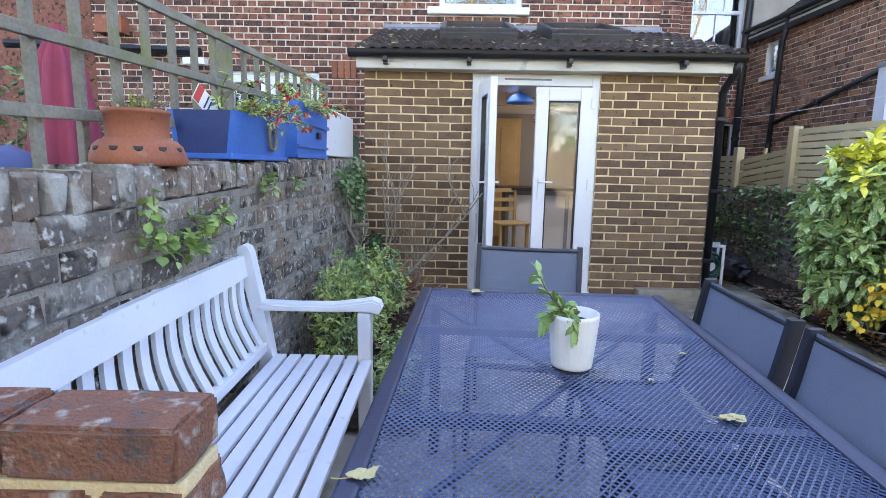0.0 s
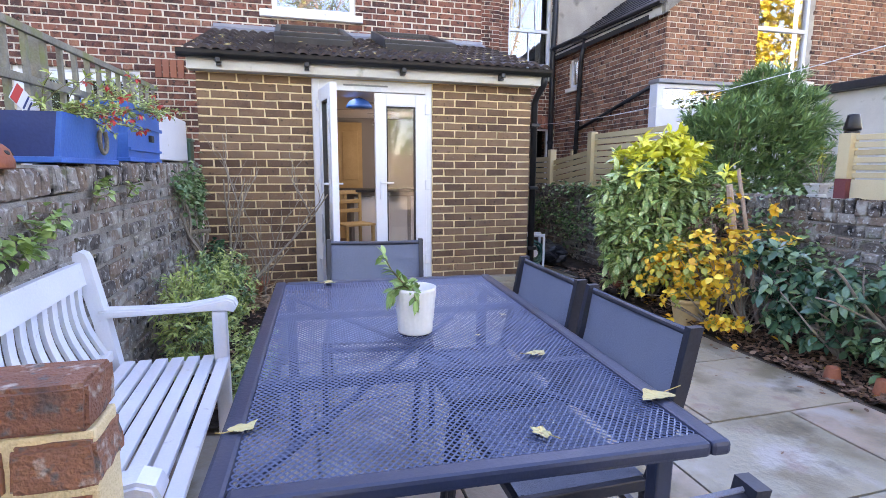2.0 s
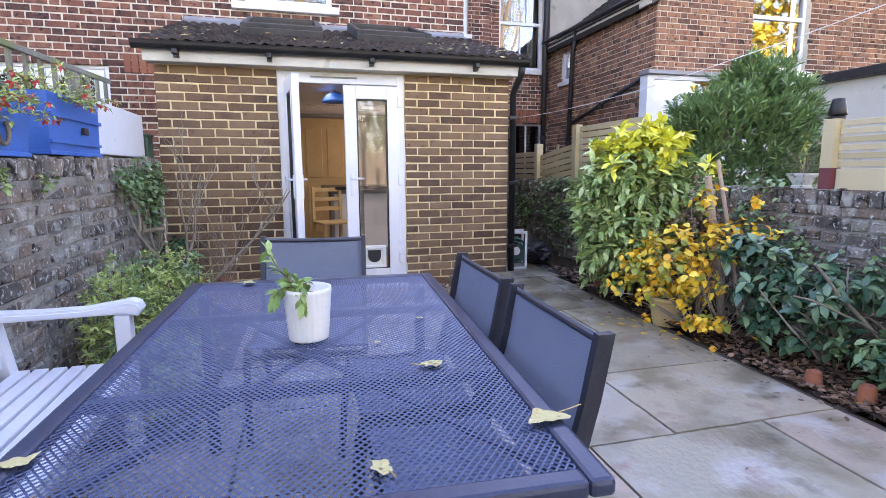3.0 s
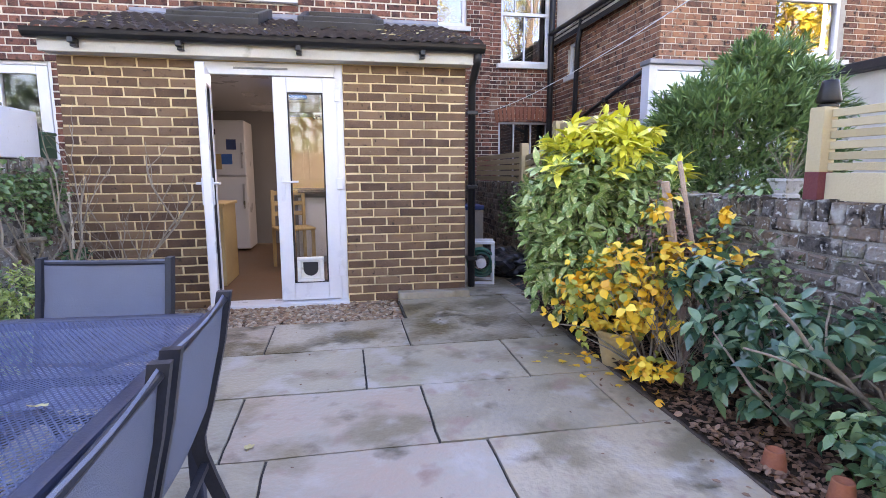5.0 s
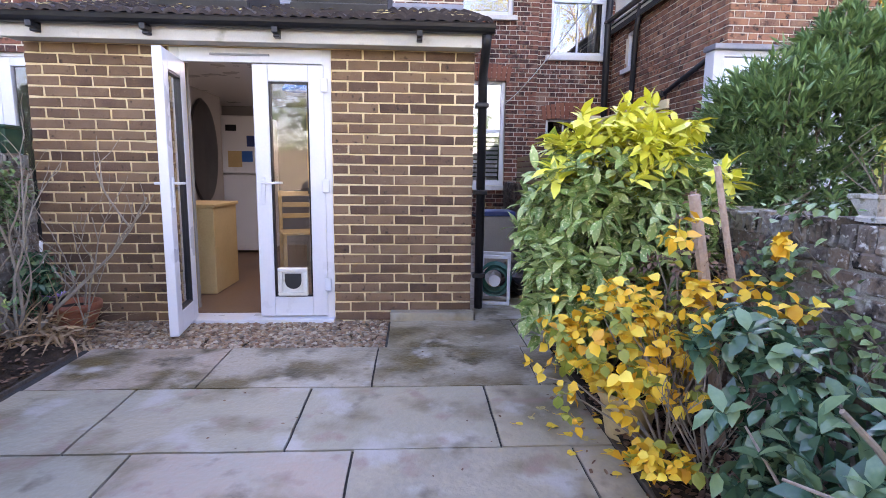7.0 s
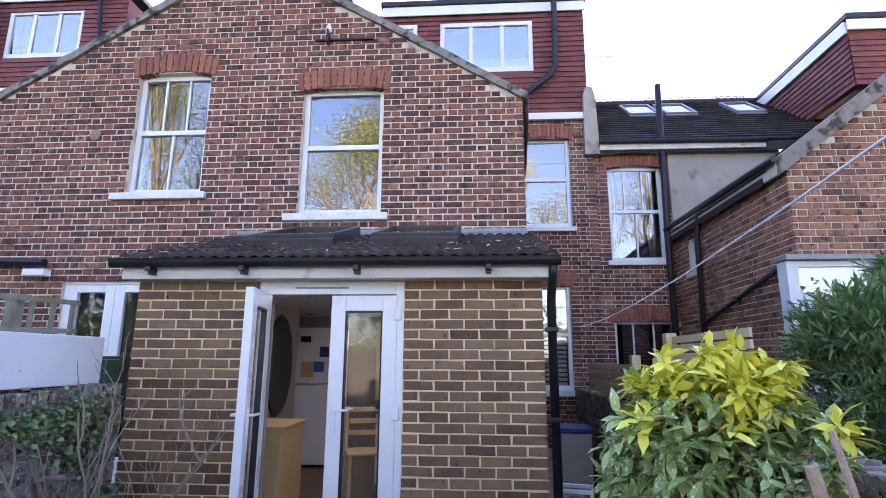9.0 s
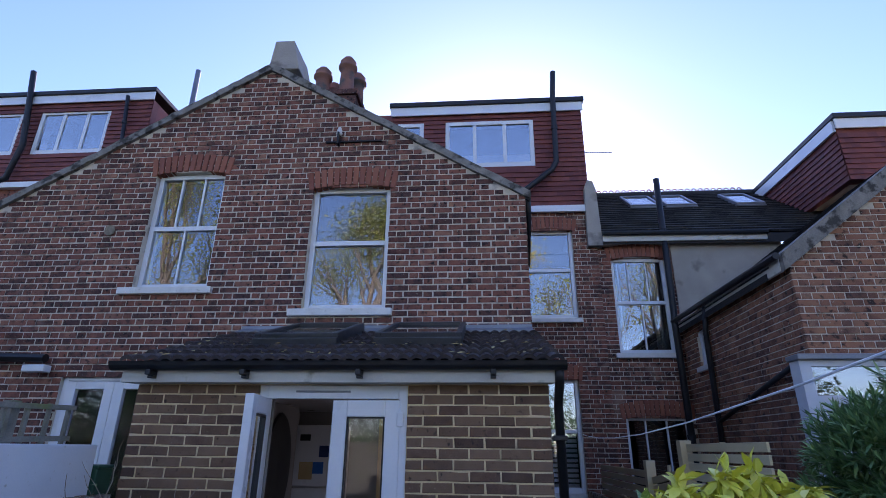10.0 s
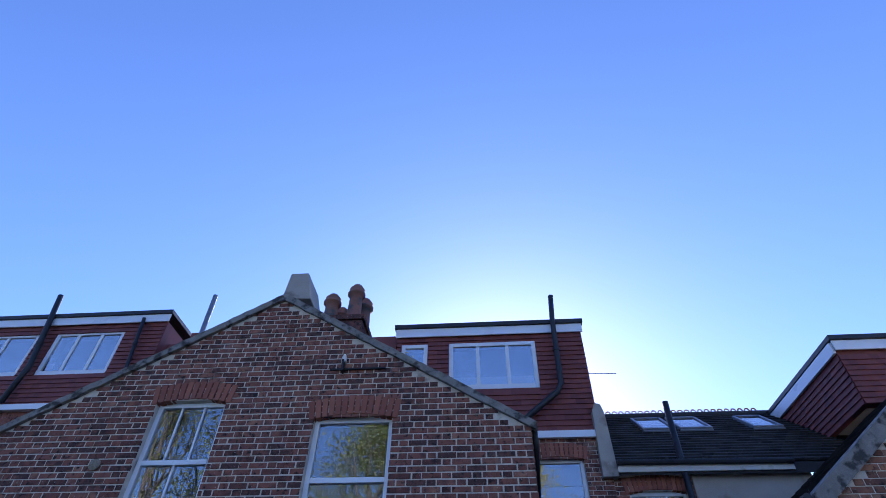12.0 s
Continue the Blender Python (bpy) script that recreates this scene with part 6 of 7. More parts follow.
for x, y, s, a, mm in ((2.401, 3.517, 0.04, 10, L_YEL), (2.544, 3.497, 0.06, 70, L_YEL), (2.537, 3.669, 0.05, 130, L_FALL), (2.566, 3.268, 0.045, 200, L_YEL), (2.683, 3.552, 0.05, 300, L_YEL), (2.731, 3.275, 0.05, 40, L_YEL), (0.874, 2.839, 0.045, 100, L_FALL), (2.621, 3.602, 0.04, 10, L_YEL), (2.469, 3.573, 0.035, 250, L_FALL), (2.60, 3.42, 0.05, 20, L_YEL), (2.66, 3.38, 0.045, 160, L_FALL), (2.70, 3.12, 0.04, 80, L_YEL)):
    lobed_leaf("fallen autumn leaf lying on the stone slabs", x, y, gz(y), s, a, mm, 0.35)

# ---- pots and planters ----
def pot(name, label, at, r0, r1, h, material, wall=0.008, lip=0.0, soil=True, segs=28, category="plant pot"):
    p = empty(name, label, category, at=at)
    prof = [(r0, 0), (r0 + (r1 - r0) * 0.04, h * 0.04), (r0 + (r1 - r0) * 0.93, (h - lip) * 0.93), (r1, h - lip)] + ([(r1 + 0.008, h - lip), (r1 + 0.008, h)] if lip else [(r1, h)]) + [(r1 - wall, h), (r1 - wall - 0.002, h * 0.85), (0.0001, h * 0.84)]
    part("body", lathe(prof, segs), material, p, smooth=True)
    if soil:
        part("soil", lathe([(r1 - wall - 0.003, h * 0.842), (0.001, h * 0.86)], 16), M["soil"], p)
    return p


wp = pot("flower_pot", "white ribbed ceramic flower pot on the table", TABLE @ pose(-0.004, 0.0, 0.687), 0.054, 0.066, 0.145, M["ceramic"], 0.007, segs=72)
for v in wp.children[0].data.vertices:
    if v.co.xy.length > 0.05 and 0.002 < v.co.z < 0.1449:
        v.co.xy *= 1 + 0.014 * math.cos(24 * math.atan2(v.co.y, v.co.x))
sprig = empty("potted_plant", "green leafy sprig leaning out of a white pot", "plant", at=TABLE @ pose(-0.004, 0.0, 0.687 + 0.125))
bm = bmesh.new()
pts_all, way_all = [], []
for tips in ([(0, 0, 0), (-0.04, 0, 0.035), (-0.075, 0.0, 0.075), (-0.10, 0.01, 0.125)], [(0, 0, 0), (-0.04, -0.02, 0.03), (-0.075, -0.03, 0.02), (-0.09, -0.04, -0.01)], [(0, 0, 0), (-0.02, -0.03, 0.03), (-0.015, -0.06, 0.02), (-0.01, -0.07, -0.015)], [(0, 0, 0), (-0.03, 0.02, 0.03), (-0.01, 0.03, 0.03)]):
    tube(bm, tips, 0.004, 6, 0.5)
    for a, c in zip(tips, tips[1:]):
        for k in range(9):
            q = Vector(a).lerp(Vector(c), k / 8)
            d = (Vector(c) - Vector(a)).normalized()
            pts_all.append(q)
            way_all.append(d * 0.8 + Vector(RNG.normal(0, 0.45, 3)))
part("stem", bm, L_STEM, sprig)
part("leaves", leaf_mesh(np.array(pts_all), np.array(way_all), 0.042, 0.017, 0.3), L_SPRIG, sprig)["kind"] = "stuff"

tp = empty("terracotta_planter", "upturned terracotta chimney planter with round holes", "planter", at=Matrix.Translation((-0.93, 1.94, 1.132)) @ Matrix.Scale(0.72, 4))
part("body", lathe([(0.172, 0.0), (0.18, 0.01), (0.18, 0.035), (0.165, 0.08), (0.142, 0.102), (0.122, 0.106), (0.118, 0.116), (0.120, 0.205), (0.127, 0.208), (0.127, 0.224), (0.112, 0.224), (0.11, 0.18), (0.001, 0.17)], 36), M["terracotta"], tp, smooth=True)
# near-black discs on the solid body imitate the shade inside the holes
for k in range(12):
    a = 2 * math.pi * k / 12
    part("hole", lathe([(0.017, 0.0), (0.017, 0.004), (0.001, 0.005)], 12, m=pose(0.164 * math.cos(a), 0.164 * math.sin(a), 0.070, 0, 52, math.degrees(a))), M["dark"], tp)
shrub("potted_weeds", "dry seedlings on top of the terracotta planter", (-0.93, 1.94, 1.285), (0.07, 0.07, 0.04), 40, 4, 0.04, 0.01, [(L_LIME, "leaves", 1.0)], 40, root=(-0.93, 1.94, 1.25), simple=True, stem=0.002)


def trough(label, y0, y1, z0, h, x0, x1, flare, front, end, ring=True):
    b = empty("planter_box", label, "planter", at=(x0, y0, z0))
    def board(poly, a, c, axis, m, name):
        part(name, extrude(poly, axis, a, c), m, b)
    ln, dp = y1 - y0, x0 - x1
    board([(0.0, 0), (flare, h), (flare - 0.018, h), (-0.018, 0)], 0.0, ln, "y", front, "front_board")
    board([(-dp, 0), (-dp - flare, h), (-dp - flare + 0.018, h), (-dp + 0.018, 0)], 0.0, ln, "y", front, "back_board")
    board([(-0.018, 0), (flare - 0.018, h), (-dp - flare + 0.018, h), (-dp + 0.018, 0)], 0.002, 0.02, "y", end, "end_board")
    board([(-0.018, 0), (flare - 0.018, h), (-dp - flare + 0.018, h), (-dp + 0.018, 0)], ln - 0.02, ln - 0.002, "y", end, "end_board")
    part("base_rail", boxes((-dp - 0.012, -0.012, 0, 0.012, ln + 0.012, 0.022), bevel=0.004), front, b)
    part("soil", boxes((-dp + 0.01, 0.021, h * 0.6, -0.01, ln - 0.021, h * 0.85)), M["soil"], b)
    if ring:
        bm = bmesh.new()
        c = Vector((flare * 0.55 + 0.014, ln * 0.62, h * 0.55))
        tube(bm, [c + Vector((0.0, 0.045 * math.cos(a), 0.055 * math.sin(a))) for a in [math.pi * k / 10 * 1.5 - math.pi * 0.25 + math.pi for k in range(11)]], 0.009, 8)
        part("horseshoe", bm, M["bark"], b, "rusty horseshoe")
    return b


# blue box with navy end boards: their shade is put into the colour
trough("blue-painted wooden planter box with a rusty horseshoe", 2.40, 3.05, 1.158, 0.185, -0.85, -1.06, 0.025, M["blue"], M["navy"])
b2 = trough("taller bright blue wooden planter box", 3.30, 3.98, 1.18, 0.31, -0.86, -1.05, 0.012, M["blue"], M["blue"], False)
part("moulding", boxes((0.013, 0.0, 0.19, 0.024, 0.68, 0.21), (0.003, 0.0, 0.06, 0.016, 0.68, 0.075)), M["blue"], b2)
part("hook", boxes((0.008, 0.40, 0.12, 0.026, 0.46, 0.16), bevel=0.004), M["iron"], b2)
wb = empty("white_trough", "plain white rectangular planter box on the wall", "planter", at=(-0.88, 4.06, 1.206))
part("body", boxes((-0.16, 0, 0.0, 0, 1.0, 0.335), bevel=0.008), M["paint"], wb)
gt = empty("green_trough", "dark green plastic trough by the extension", "planter", at=(-0.86, 5.08, 1.21))
part("body", boxes((-0.16, 0, 0.0, 0.0, 0.17, 0.17), (-0.17, -0.005, 0.171, 0.01, 0.175, 0.195), bevel=0.008), mat("green_plastic", [(0.01, 0.05, 0.03), (0.02, 0.08, 0.05)], 5, 0.4, 0.05), gt)


def flowers(label, x, y0, y1, z, n, tall, seed):
    f = empty("flowering_plant", label, "plant", at=(x, (y0 + y1) / 2, z))
    rnd = random.Random(seed)
    bm = bmesh.new()
    pos, way, red, rway = [], [], [], []
    for _ in range(n):
        y = rnd.uniform(y0, y1) - (y0 + y1) / 2
        p = Vector((rnd.uniform(-0.04, 0.03), y, 0))
        d = Vector((rnd.uniform(-0.3, 0.9), rnd.uniform(-0.6, 0.6), 1)).normalized()
        pts = [p]
        for k in range(6):
            d = (d + Vector((rnd.uniform(-0.1, 0.25), rnd.uniform(-0.25, 0.25), -0.22))).normalized()
            pts.append(pts[-1] + d * tall / 6 * rnd.uniform(0.8, 1.4))
            for _ in range(5):
                pos.append(pts[-1])
                way.append(d * 0.4 + Vector((rnd.uniform(-1, 1), rnd.uniform(-1, 1), rnd.uniform(-0.4, 0.8))))
        tube(bm, pts, 0.0025, 4, 0.5)
        if rnd.random() < 0.55:
            for _ in range(7):
                red.append(pts[-1])
                rway.append(Vector((rnd.uniform(-1, 1), rnd.uniform(-1, 1), rnd.uniform(-1, 0.5))))
    part("stem", bm, L_STEM, f)
    part("leaves", leaf_mesh(np.array(pos), np.array(way), 0.035, 0.012, 0.3, True), L_FRESH, f)["kind"] = "stuff"
    part("blossom", leaf_mesh(np.array(red), np.array(rway), 0.028, 0.016, 0.3, True), L_RED, f)["kind"] = "stuff"
    return f


flowers("trailing fuchsia with small red flowers", -0.93, 2.5, 2.98, 1.30, 34, 0.24, 1)
flowers("trailing fuchsia with red flowers in a blue box", -0.93, 3.35, 3.95, 1.43, 30, 0.22, 2)
tag = empty("plant_label", "white plastic plant label with red picture", "label", at=pose(-0.93, 2.47, 1.335, 0, -55, 75))
part("card", boxes((-0.03, -0.001, -0.16, -0.012, 0.001, 0.0), (-0.035, -0.001, 0.0, 0.035, 0.001, 0.13)), M["paint"], tag)
part("picture", boxes((-0.033, -0.0025, 0.095, 0.033, -0.0012, 0.127)), L_RED, tag)
part("writing", boxes((-0.028, -0.0025, 0.06, 0.028, -0.0012, 0.067), (-0.028, -0.0025, 0.04, 0.02, -0.0012, 0.047)), M["navy"], tag)

pot("flower_pot", "small upturned terracotta pot on the soil", (2.898, 2.297, bed_z(2.898, 2.297) - 0.006), 0.048, 0.034, 0.085, M["terracotta"], 0.006, 0, False)
pot("flower_pot", "small terracotta pot at the bed's edge", (2.95, 2.06, bed_z(2.95, 2.06) - 0.006), 0.045, 0.034, 0.08, M["terracotta"], 0.006, 0, False)
pot("flower_pot", "round brown terracotta pot beside the path", (3.0, 4.50, 0.03), 0.07, 0.11, 0.15, M["terracotta"], 0.01, 0.03)
pot("flower_pot", "yellowish ribbed pot under the yellow shrub", (2.86, 3.42, bed_z(2.86, 3.42) - 0.01), 0.09, 0.125, 0.21, M["pine"], 0.012, 0.03)
bowl = pot("terracotta_bowl", "wide terracotta bowl by the extension wall", (-0.42, 4.96, 0.01), 0.10, 0.15, 0.19, M["terracotta"], 0.012, 0.05)
pot("flower_pot", "small black pot with a lilac rim", (-0.585, 4.99, 0.0), 0.05, 0.065, 0.235, M["black"], 0.006, 0.02)
lid = tagged(part("saucer", lathe([(0.001, 0.0), (0.062, 0.0), (0.078, 0.018), (0.073, 0.018), (0.058, 0.006), (0.001, 0.006)], 28, (-0.585, 4.99, 0.237)), mat("lilac_plastic", [(0.30, 0.20, 0.62), (0.40, 0.28, 0.72)], 8, 0.4, 0.05), smooth=True), "lilac plastic saucer lying on a black pot", "saucer")
sq = empty("stone_planter", "weathered white square planter on the wall", "planter", at=Matrix.Translation((3.52, 3.01, 0.965)) @ Matrix.Scale(0.72, 4))
part("body", lathe([(0.085, 0.0), (0.085, 0.02), (0.07, 0.03), (0.115, 0.11), (0.125, 0.115), (0.125, 0.135), (0.11, 0.135), (0.10, 0.11), (0.001, 0.11)], 4, m=pose(0, 0, 0, 0, 0, 45)), M["planter_stone"], sq)
shrub("potted_seedling", "thin seedling with yellowing leaves in a stone planter", (3.52, 3.0, 1.22), (0.04, 0.04, 0.16), 14, 3, 0.035, 0.02, [(L_LIME, "leaves", 1.0)], 60, root=(3.52, 3.0, 1.043), stem=0.003)
spade = empty("garden_spade", "old garden spade with a wooden handle", "spade", at=pose(-0.72, 4.62, 0.0, 4, -4, 20))
part("shaft", pipe([(0, 0, 0.05), (0, 0, 0.52)], 0.016, 10), M["bark"], spade)
part("fork", pipe([(-0.06, 0, 0.66), (-0.05, 0, 0.6), (0, 0, 0.5), (0.05, 0, 0.6), (0.06, 0, 0.66)], 0.011, 8), M["bark"], spade)
part("grip", pipe([(-0.085, 0, 0.665), (0, 0, 0.672), (0.085, 0, 0.665)], 0.017, 10), M["bark"], spade)
part("blade", boxes((-0.085, -0.004, -0.12, 0.085, 0.004, 0.08), bevel=0.003), M["steel"], spade)

for a, c, r in (((3.09, 3.28, 1.155), (3.26, 3.16, 0.05), 0.015), ((2.99, 3.25, 1.045), (3.18, 3.24, 0.05), 0.026)):
    st = empty("garden_stake", "rough wooden stake leaning in the bed", "stake", at=(c[0], c[1], c[2] + gz(c[1])))
    c = (c[0], c[1], c[2] + gz(c[1]))
    part("stick", pipe([(0, 0, 0), ((a[0] - c[0]) * 0.5 + 0.01, (a[1] - c[1]) * 0.5, (a[2] - c[2]) * 0.5), (a[0] - c[0], a[1] - c[1], a[2] - c[2])], r, 8, 0.85), M["stake"], st)

# ---- fences ----
tr = empty("trellis", "weathered green-grey wooden trellis on the old wall", "trellis", at=(-1.09, 1.3, 1.09))
for k in range(21):
    y = 0.085 + k * 0.178
    top = 0.60 + 0.035 * (y - 0.7)
    part("upright", boxes((-0.011, y, -0.02 if k % 5 else -0.04, 0.011, y + 0.03, top + (0.015 if k % 2 else 0)), bevel=0.003), M["old_wood"], tr)
for z in (0.17, 0.37, 0.575):
    bm = boxes((0.012, 0.0, z, 0.03, 3.70, z + 0.034), bevel=0.003)
    for v in bm.verts:
        v.co.z += 0.035 * (v.co.y - 0.7)
    part("rail", bm, M["old_wood"], tr)
for y in (1.72, 3.2):
    part("post", boxes((-0.09, y, -0.05, -0.02, y + 0.07, 0.60 + 0.035 * y), bevel=0.004), M["old_wood"], tr)


def slat_fence(label, x, y0, y1, z0, z1, n, board=0.0, tilt=0.0):
    f = empty("slatted_fence", label, "fence", at=(x, y0, z0))
    ln = y1 - y0
    pitch = (z1 - z0 - board) / n
    for k in range(n):
        z = board + k * pitch
        bm = boxes((0, 0.0, z + 0.006, 0.018, ln, z + pitch - 0.008), bevel=0.002)
        for v in bm.verts:
            v.co.z += tilt * v.co.y
        part("slat", bm, M["timber"], f)
    if board:
        part("gravel_board", boxes((-0.004, 0.0, 0, 0.022, ln, board - 0.004), bevel=0.003), M["timber"], f)
    part("backing_batten", boxes((0.019, ln * 0.5, 0, 0.04, ln * 0.5 + 0.04, z1 - z0)), M["timber"], f)
    return f


def fence_post(x, y, z0, z1, w=0.09, stained=0.0):
    p = empty("fence_post", "square softwood fence post with a maroon foot" if stained else "square softwood fence post", "fence post", at=(x, y, z0))
    if stained:
        part("foot", boxes((-w / 2, -w / 2, 0, w / 2, w / 2, stained), bevel=0.003), M["maroon"], p, "maroon-stained foot")
    part("shaft", boxes((-w / 2, -w / 2, stained, w / 2, w / 2, z1 - z0), bevel=0.003), M["timber"], p)
    return p


fence_post(3.492, 2.805, 0.965, 1.39, 0.078, 0.13)
slat_fence("pale slatted softwood fence on the garden wall", 3.495, 0.9, 2.764, 0.965, 1.385, 6, 0.13)
fence_post(3.50, 5.95, 0.96, 1.62)
slat_fence("pale slatted fence panel above the far wall", 3.50, 4.6, 5.90, 0.97, 1.60, 9)
slat_fence("sloping slatted fence panel beside the passage", 3.50, 6.0, 6.95, 0.97, 1.42, 6, 0.0, -0.12)
fence_post(3.50, 7.0, 0.96, 1.45)
slat_fence("low slatted fence panel at the passage's end", 3.50, 7.05, 9.4, 0.97, 1.36, 5)
lantern = empty("solar_lantern", "small black garden lantern on the fence post", "lantern", at=(3.51, 2.805, 1.39))
part("base", lathe([(0.045, 0), (0.045, 0.012), (0.03, 0.02)], 20), M["black"], lantern)
part("shade", lathe([(0.048, 0.02), (0.052, 0.03), (0.036, 0.105), (0.034, 0.12), (0.001, 0.125)], 20), M["black"], lantern, smooth=True)

# ---- passage clutter ----
reel = empty("hose_reel", "green garden hose on a white reel stand", "hose reel", at=pose(2.60, 5.62, 0, 0, 0, -12))
for y in (0.0, 0.2):
    part("side_frame", boxes((-0.13, y, 0.0, -0.105, y + 0.02, 0.40), (0.105, y, 0.0, 0.13, y + 0.02, 0.40), (-0.13, y, 0.40, 0.13, y + 0.02, 0.43), (-0.13, y, 0.0, 0.13, y + 0.02, 0.03), bevel=0.005), M["paint"], reel)
bm = bmesh.new()
for k in range(9):
    for r in (0.10, 0.135):
        tube(bm, [(r * math.cos(a), 0.03 + k * 0.018, 0.21 + r * math.sin(a)) for a in [2 * math.pi * i / 20 for i in range(21)]], 0.008, 5)
part("hose", bm, mat("teal_hose", [(0.01, 0.10, 0.08), (0.02, 0.17, 0.13)], 9, 0.4, 0.05), reel, "coiled teal-green hose")
part("hub", lathe([(0.05, 0.0), (0.05, 0.2)], 16, m=pose(0, 0.2, 0.21, 90)), M["paint"], reel)
bag = empty("black_tarpaulin", "crumpled black plastic sheet on the ground", "tarpaulin", at=(2.98, 6.2, 0.0))
bm = bmesh.new()
bmesh.ops.create_icosphere(bm, subdivisions=4, radius=1)
for v in bm.verts:
    n = 1 + 0.25 * noise.noise(v.co * 2.2) + 0.10 * noise.noise(v.co * 6)
    v.co = Vector((v.co.x * 0.26 * n, v.co.y * 0.42 * n, max(-0.0, 0.12 + v.co.z * 0.16 * n)))
part("sheet", bm, M["black"], bag)
ub = empty("storage_box", "pale grey plastic storage box with a dark lid", "storage box", at=(2.74, 7.5, 0.0))
part("body", boxes((0, 0, 0, 0.38, 0.4, 0.6), bevel=0.01), M["render"], ub)
part("lid", boxes((-0.01, -0.01, 0.601, 0.39, 0.41, 0.66), bevel=0.01), M["navy"], ub)
tap = empty("garden_tap", "black outdoor tap on the wall", "tap", at=(2.37, 6.2, 0.72))
part("spout", pipe([(0, 0, 0), (0.11, 0, 0.0), (0.15, 0, -0.02), (0.15, 0, -0.07)], 0.014, 8), M["black"], tap)
part("handle", boxes((0.07, -0.03, 0.015, 0.1, 0.03, 0.03), bevel=0.004), M["black"], tap)

# ---- pipes and wires on the houses ----
def rainpipe(label, pts, r=0.045, material="iron"):
    p = empty("drain_pipe", label, "pipe", at=pts[0])
    o = Vector(pts[0])
    part("pipe", pipe([Vector(q) - o for q in pts], r, 10), M[material], p, smooth=True)
    for a, c in zip(pts, pts[1:]):
        if (Vector(a) - Vector(c)).length > 1.0:
            q = Vector(a).lerp(Vector(c), 0.5) - o
            part("collar", lathe([(r + 0.012, -0.03), (r + 0.012, 0.03)], 10, q), M[material], p)
    return p


rainpipe("black soil pipe rising past the dormer", [(3.40, RY - 0.14, 8.8), (3.36, RY - 0.14, 8.2), (3.34, RY - 0.12, 6.72), (3.25, RY - 0.12, 6.55), (2.72, RY - 0.12, 6.12), (2.56, RY - 0.12, 6.0), (2.52, RY - 0.12, 4.5)], 0.055)
rainpipe("tall black soil pipe on the next house", [(5.16, RY - 0.08, 6.3), (5.14, RY - 0.08, 4.2), (5.12, RY - 0.08, 3.5), (5.12, RY - 0.08, 0.0)], 0.055)
rainpipe("black downpipe on the side wall", [(NX - 0.08, 9.1, 3.55), (NX - 0.07, 9.25, 3.2), (NX - 0.07, 9.4, 0.0)], 0.04)
rainpipe("black waste pipe sloping down the side wall", [(NX - 0.06, 7.15, 2.42), (NX - 0.06, 9.35, 1.92)], 0.03)
rainpipe("black soil pipe on the dormer of the next house", [(-8.12, RY - 0.14, 9.4), (-7.98, RY - 0.14, 8.6), (-7.82, RY - 0.12, 7.5), (-7.95, RY - 0.12, 6.7), (-8.6, RY - 0.12, 6.45)], 0.06)
rainpipe("black downpipe on a tiled dormer", [(-5.73, RY - 0.12, 8.65), (-5.60, RY - 0.1, 7.3), (-5.58, RY - 0.1, 6.6)], 0.04)
rainpipe("grey metal boiler flue above the roof", [(-3.71, 9.5, 4.75), (-3.75, 9.5, 8.62)], 0.05, "lead")
rainpipe("black gutter outlet at the gable's corner", [(HX1 + 0.03, HY + 0.05, 4.40), (HX1 + 0.04, HY + 0.2, 4.2), (HX1 + 0.03, HY + 0.6, 3.7)], 0.04)
ins = empty("cable_bracket", "old cable bracket with a white insulator", "bracket", at=(0.07, HY - 0.03, 5.22))
part("bar", boxes((-0.17, 0, 0.0, 0.56, 0.03, 0.018)), M["iron"], ins)
part("arm", boxes((-0.01, -0.06, -0.05, 0.012, 0.03, 0.12)), M["iron"], ins)
part("insulator", lathe([(0.03, 0.1), (0.04, 0.13), (0.028, 0.15), (0.036, 0.17), (0.015, 0.22)], 12), M["ceramic"], ins, smooth=True)
wl_ = empty("floodlight", "white security floodlight on the brick wall", "outdoor light", at=(-3.1, HY - 0.15, 2.33))
part("head", boxes((-0.13, -0.06, -0.04, 0.13, 0.06, 0.04), bevel=0.012), M["paint"], wl_)
part("arm", boxes((-0.02, 0.061, -0.02, 0.02, 0.15, 0.02)), M["black"], wl_)
gutter_l = empty("lean_to_gutter", "black gutter of the neighbouring lean-to", "gutter", at=(-3.8, HY - 0.12, 2.47))
part("trough", pipe([(-1.6, 0, 0.04), (0.75, 0, -0.02)], 0.05, 8), M["black"], gutter_l)
plate = empty("iron_tie_plate", "rusty iron tie plate on the gable wall", "wall plate", at=(-2.75, HY - 0.015, 4.05))
part("plate", lathe([(0.07, 0.0), (0.07, 0.012), (0.02, 0.02)], 10, m=pose(0, 0, 0, 90)), M["bark"], plate)
arch2 = empty("lintel", "soldier-course brick lintel beside the extension", "lintel", kind="structure")
for k in range(4):
    part("arch_brick", boxes((-1.50 + k * 0.078, HY - 0.014, 2.19, -1.432 + k * 0.078, HY + 0.02, 2.39), bevel=0.003), M["arch"], arch2)
line = empty("washing_line", "pale washing line strung along the patio from the rear wall", "washing line", at=(2.974, 10.2, 2.296))
part("cord", pipe([(-0.76 * k / 16, -k * 0.625, -0.509 * k / 16 - 1.64 * (k / 16) * (1 - k / 16)) for k in range(23)], 0.002, 6), M["paint"], line)
part("pole", boxes((-1.085, -13.82, -2.6, -1.005, -13.74, 0.22), bevel=0.004), M["old_wood"], line, "weathered wooden line post")
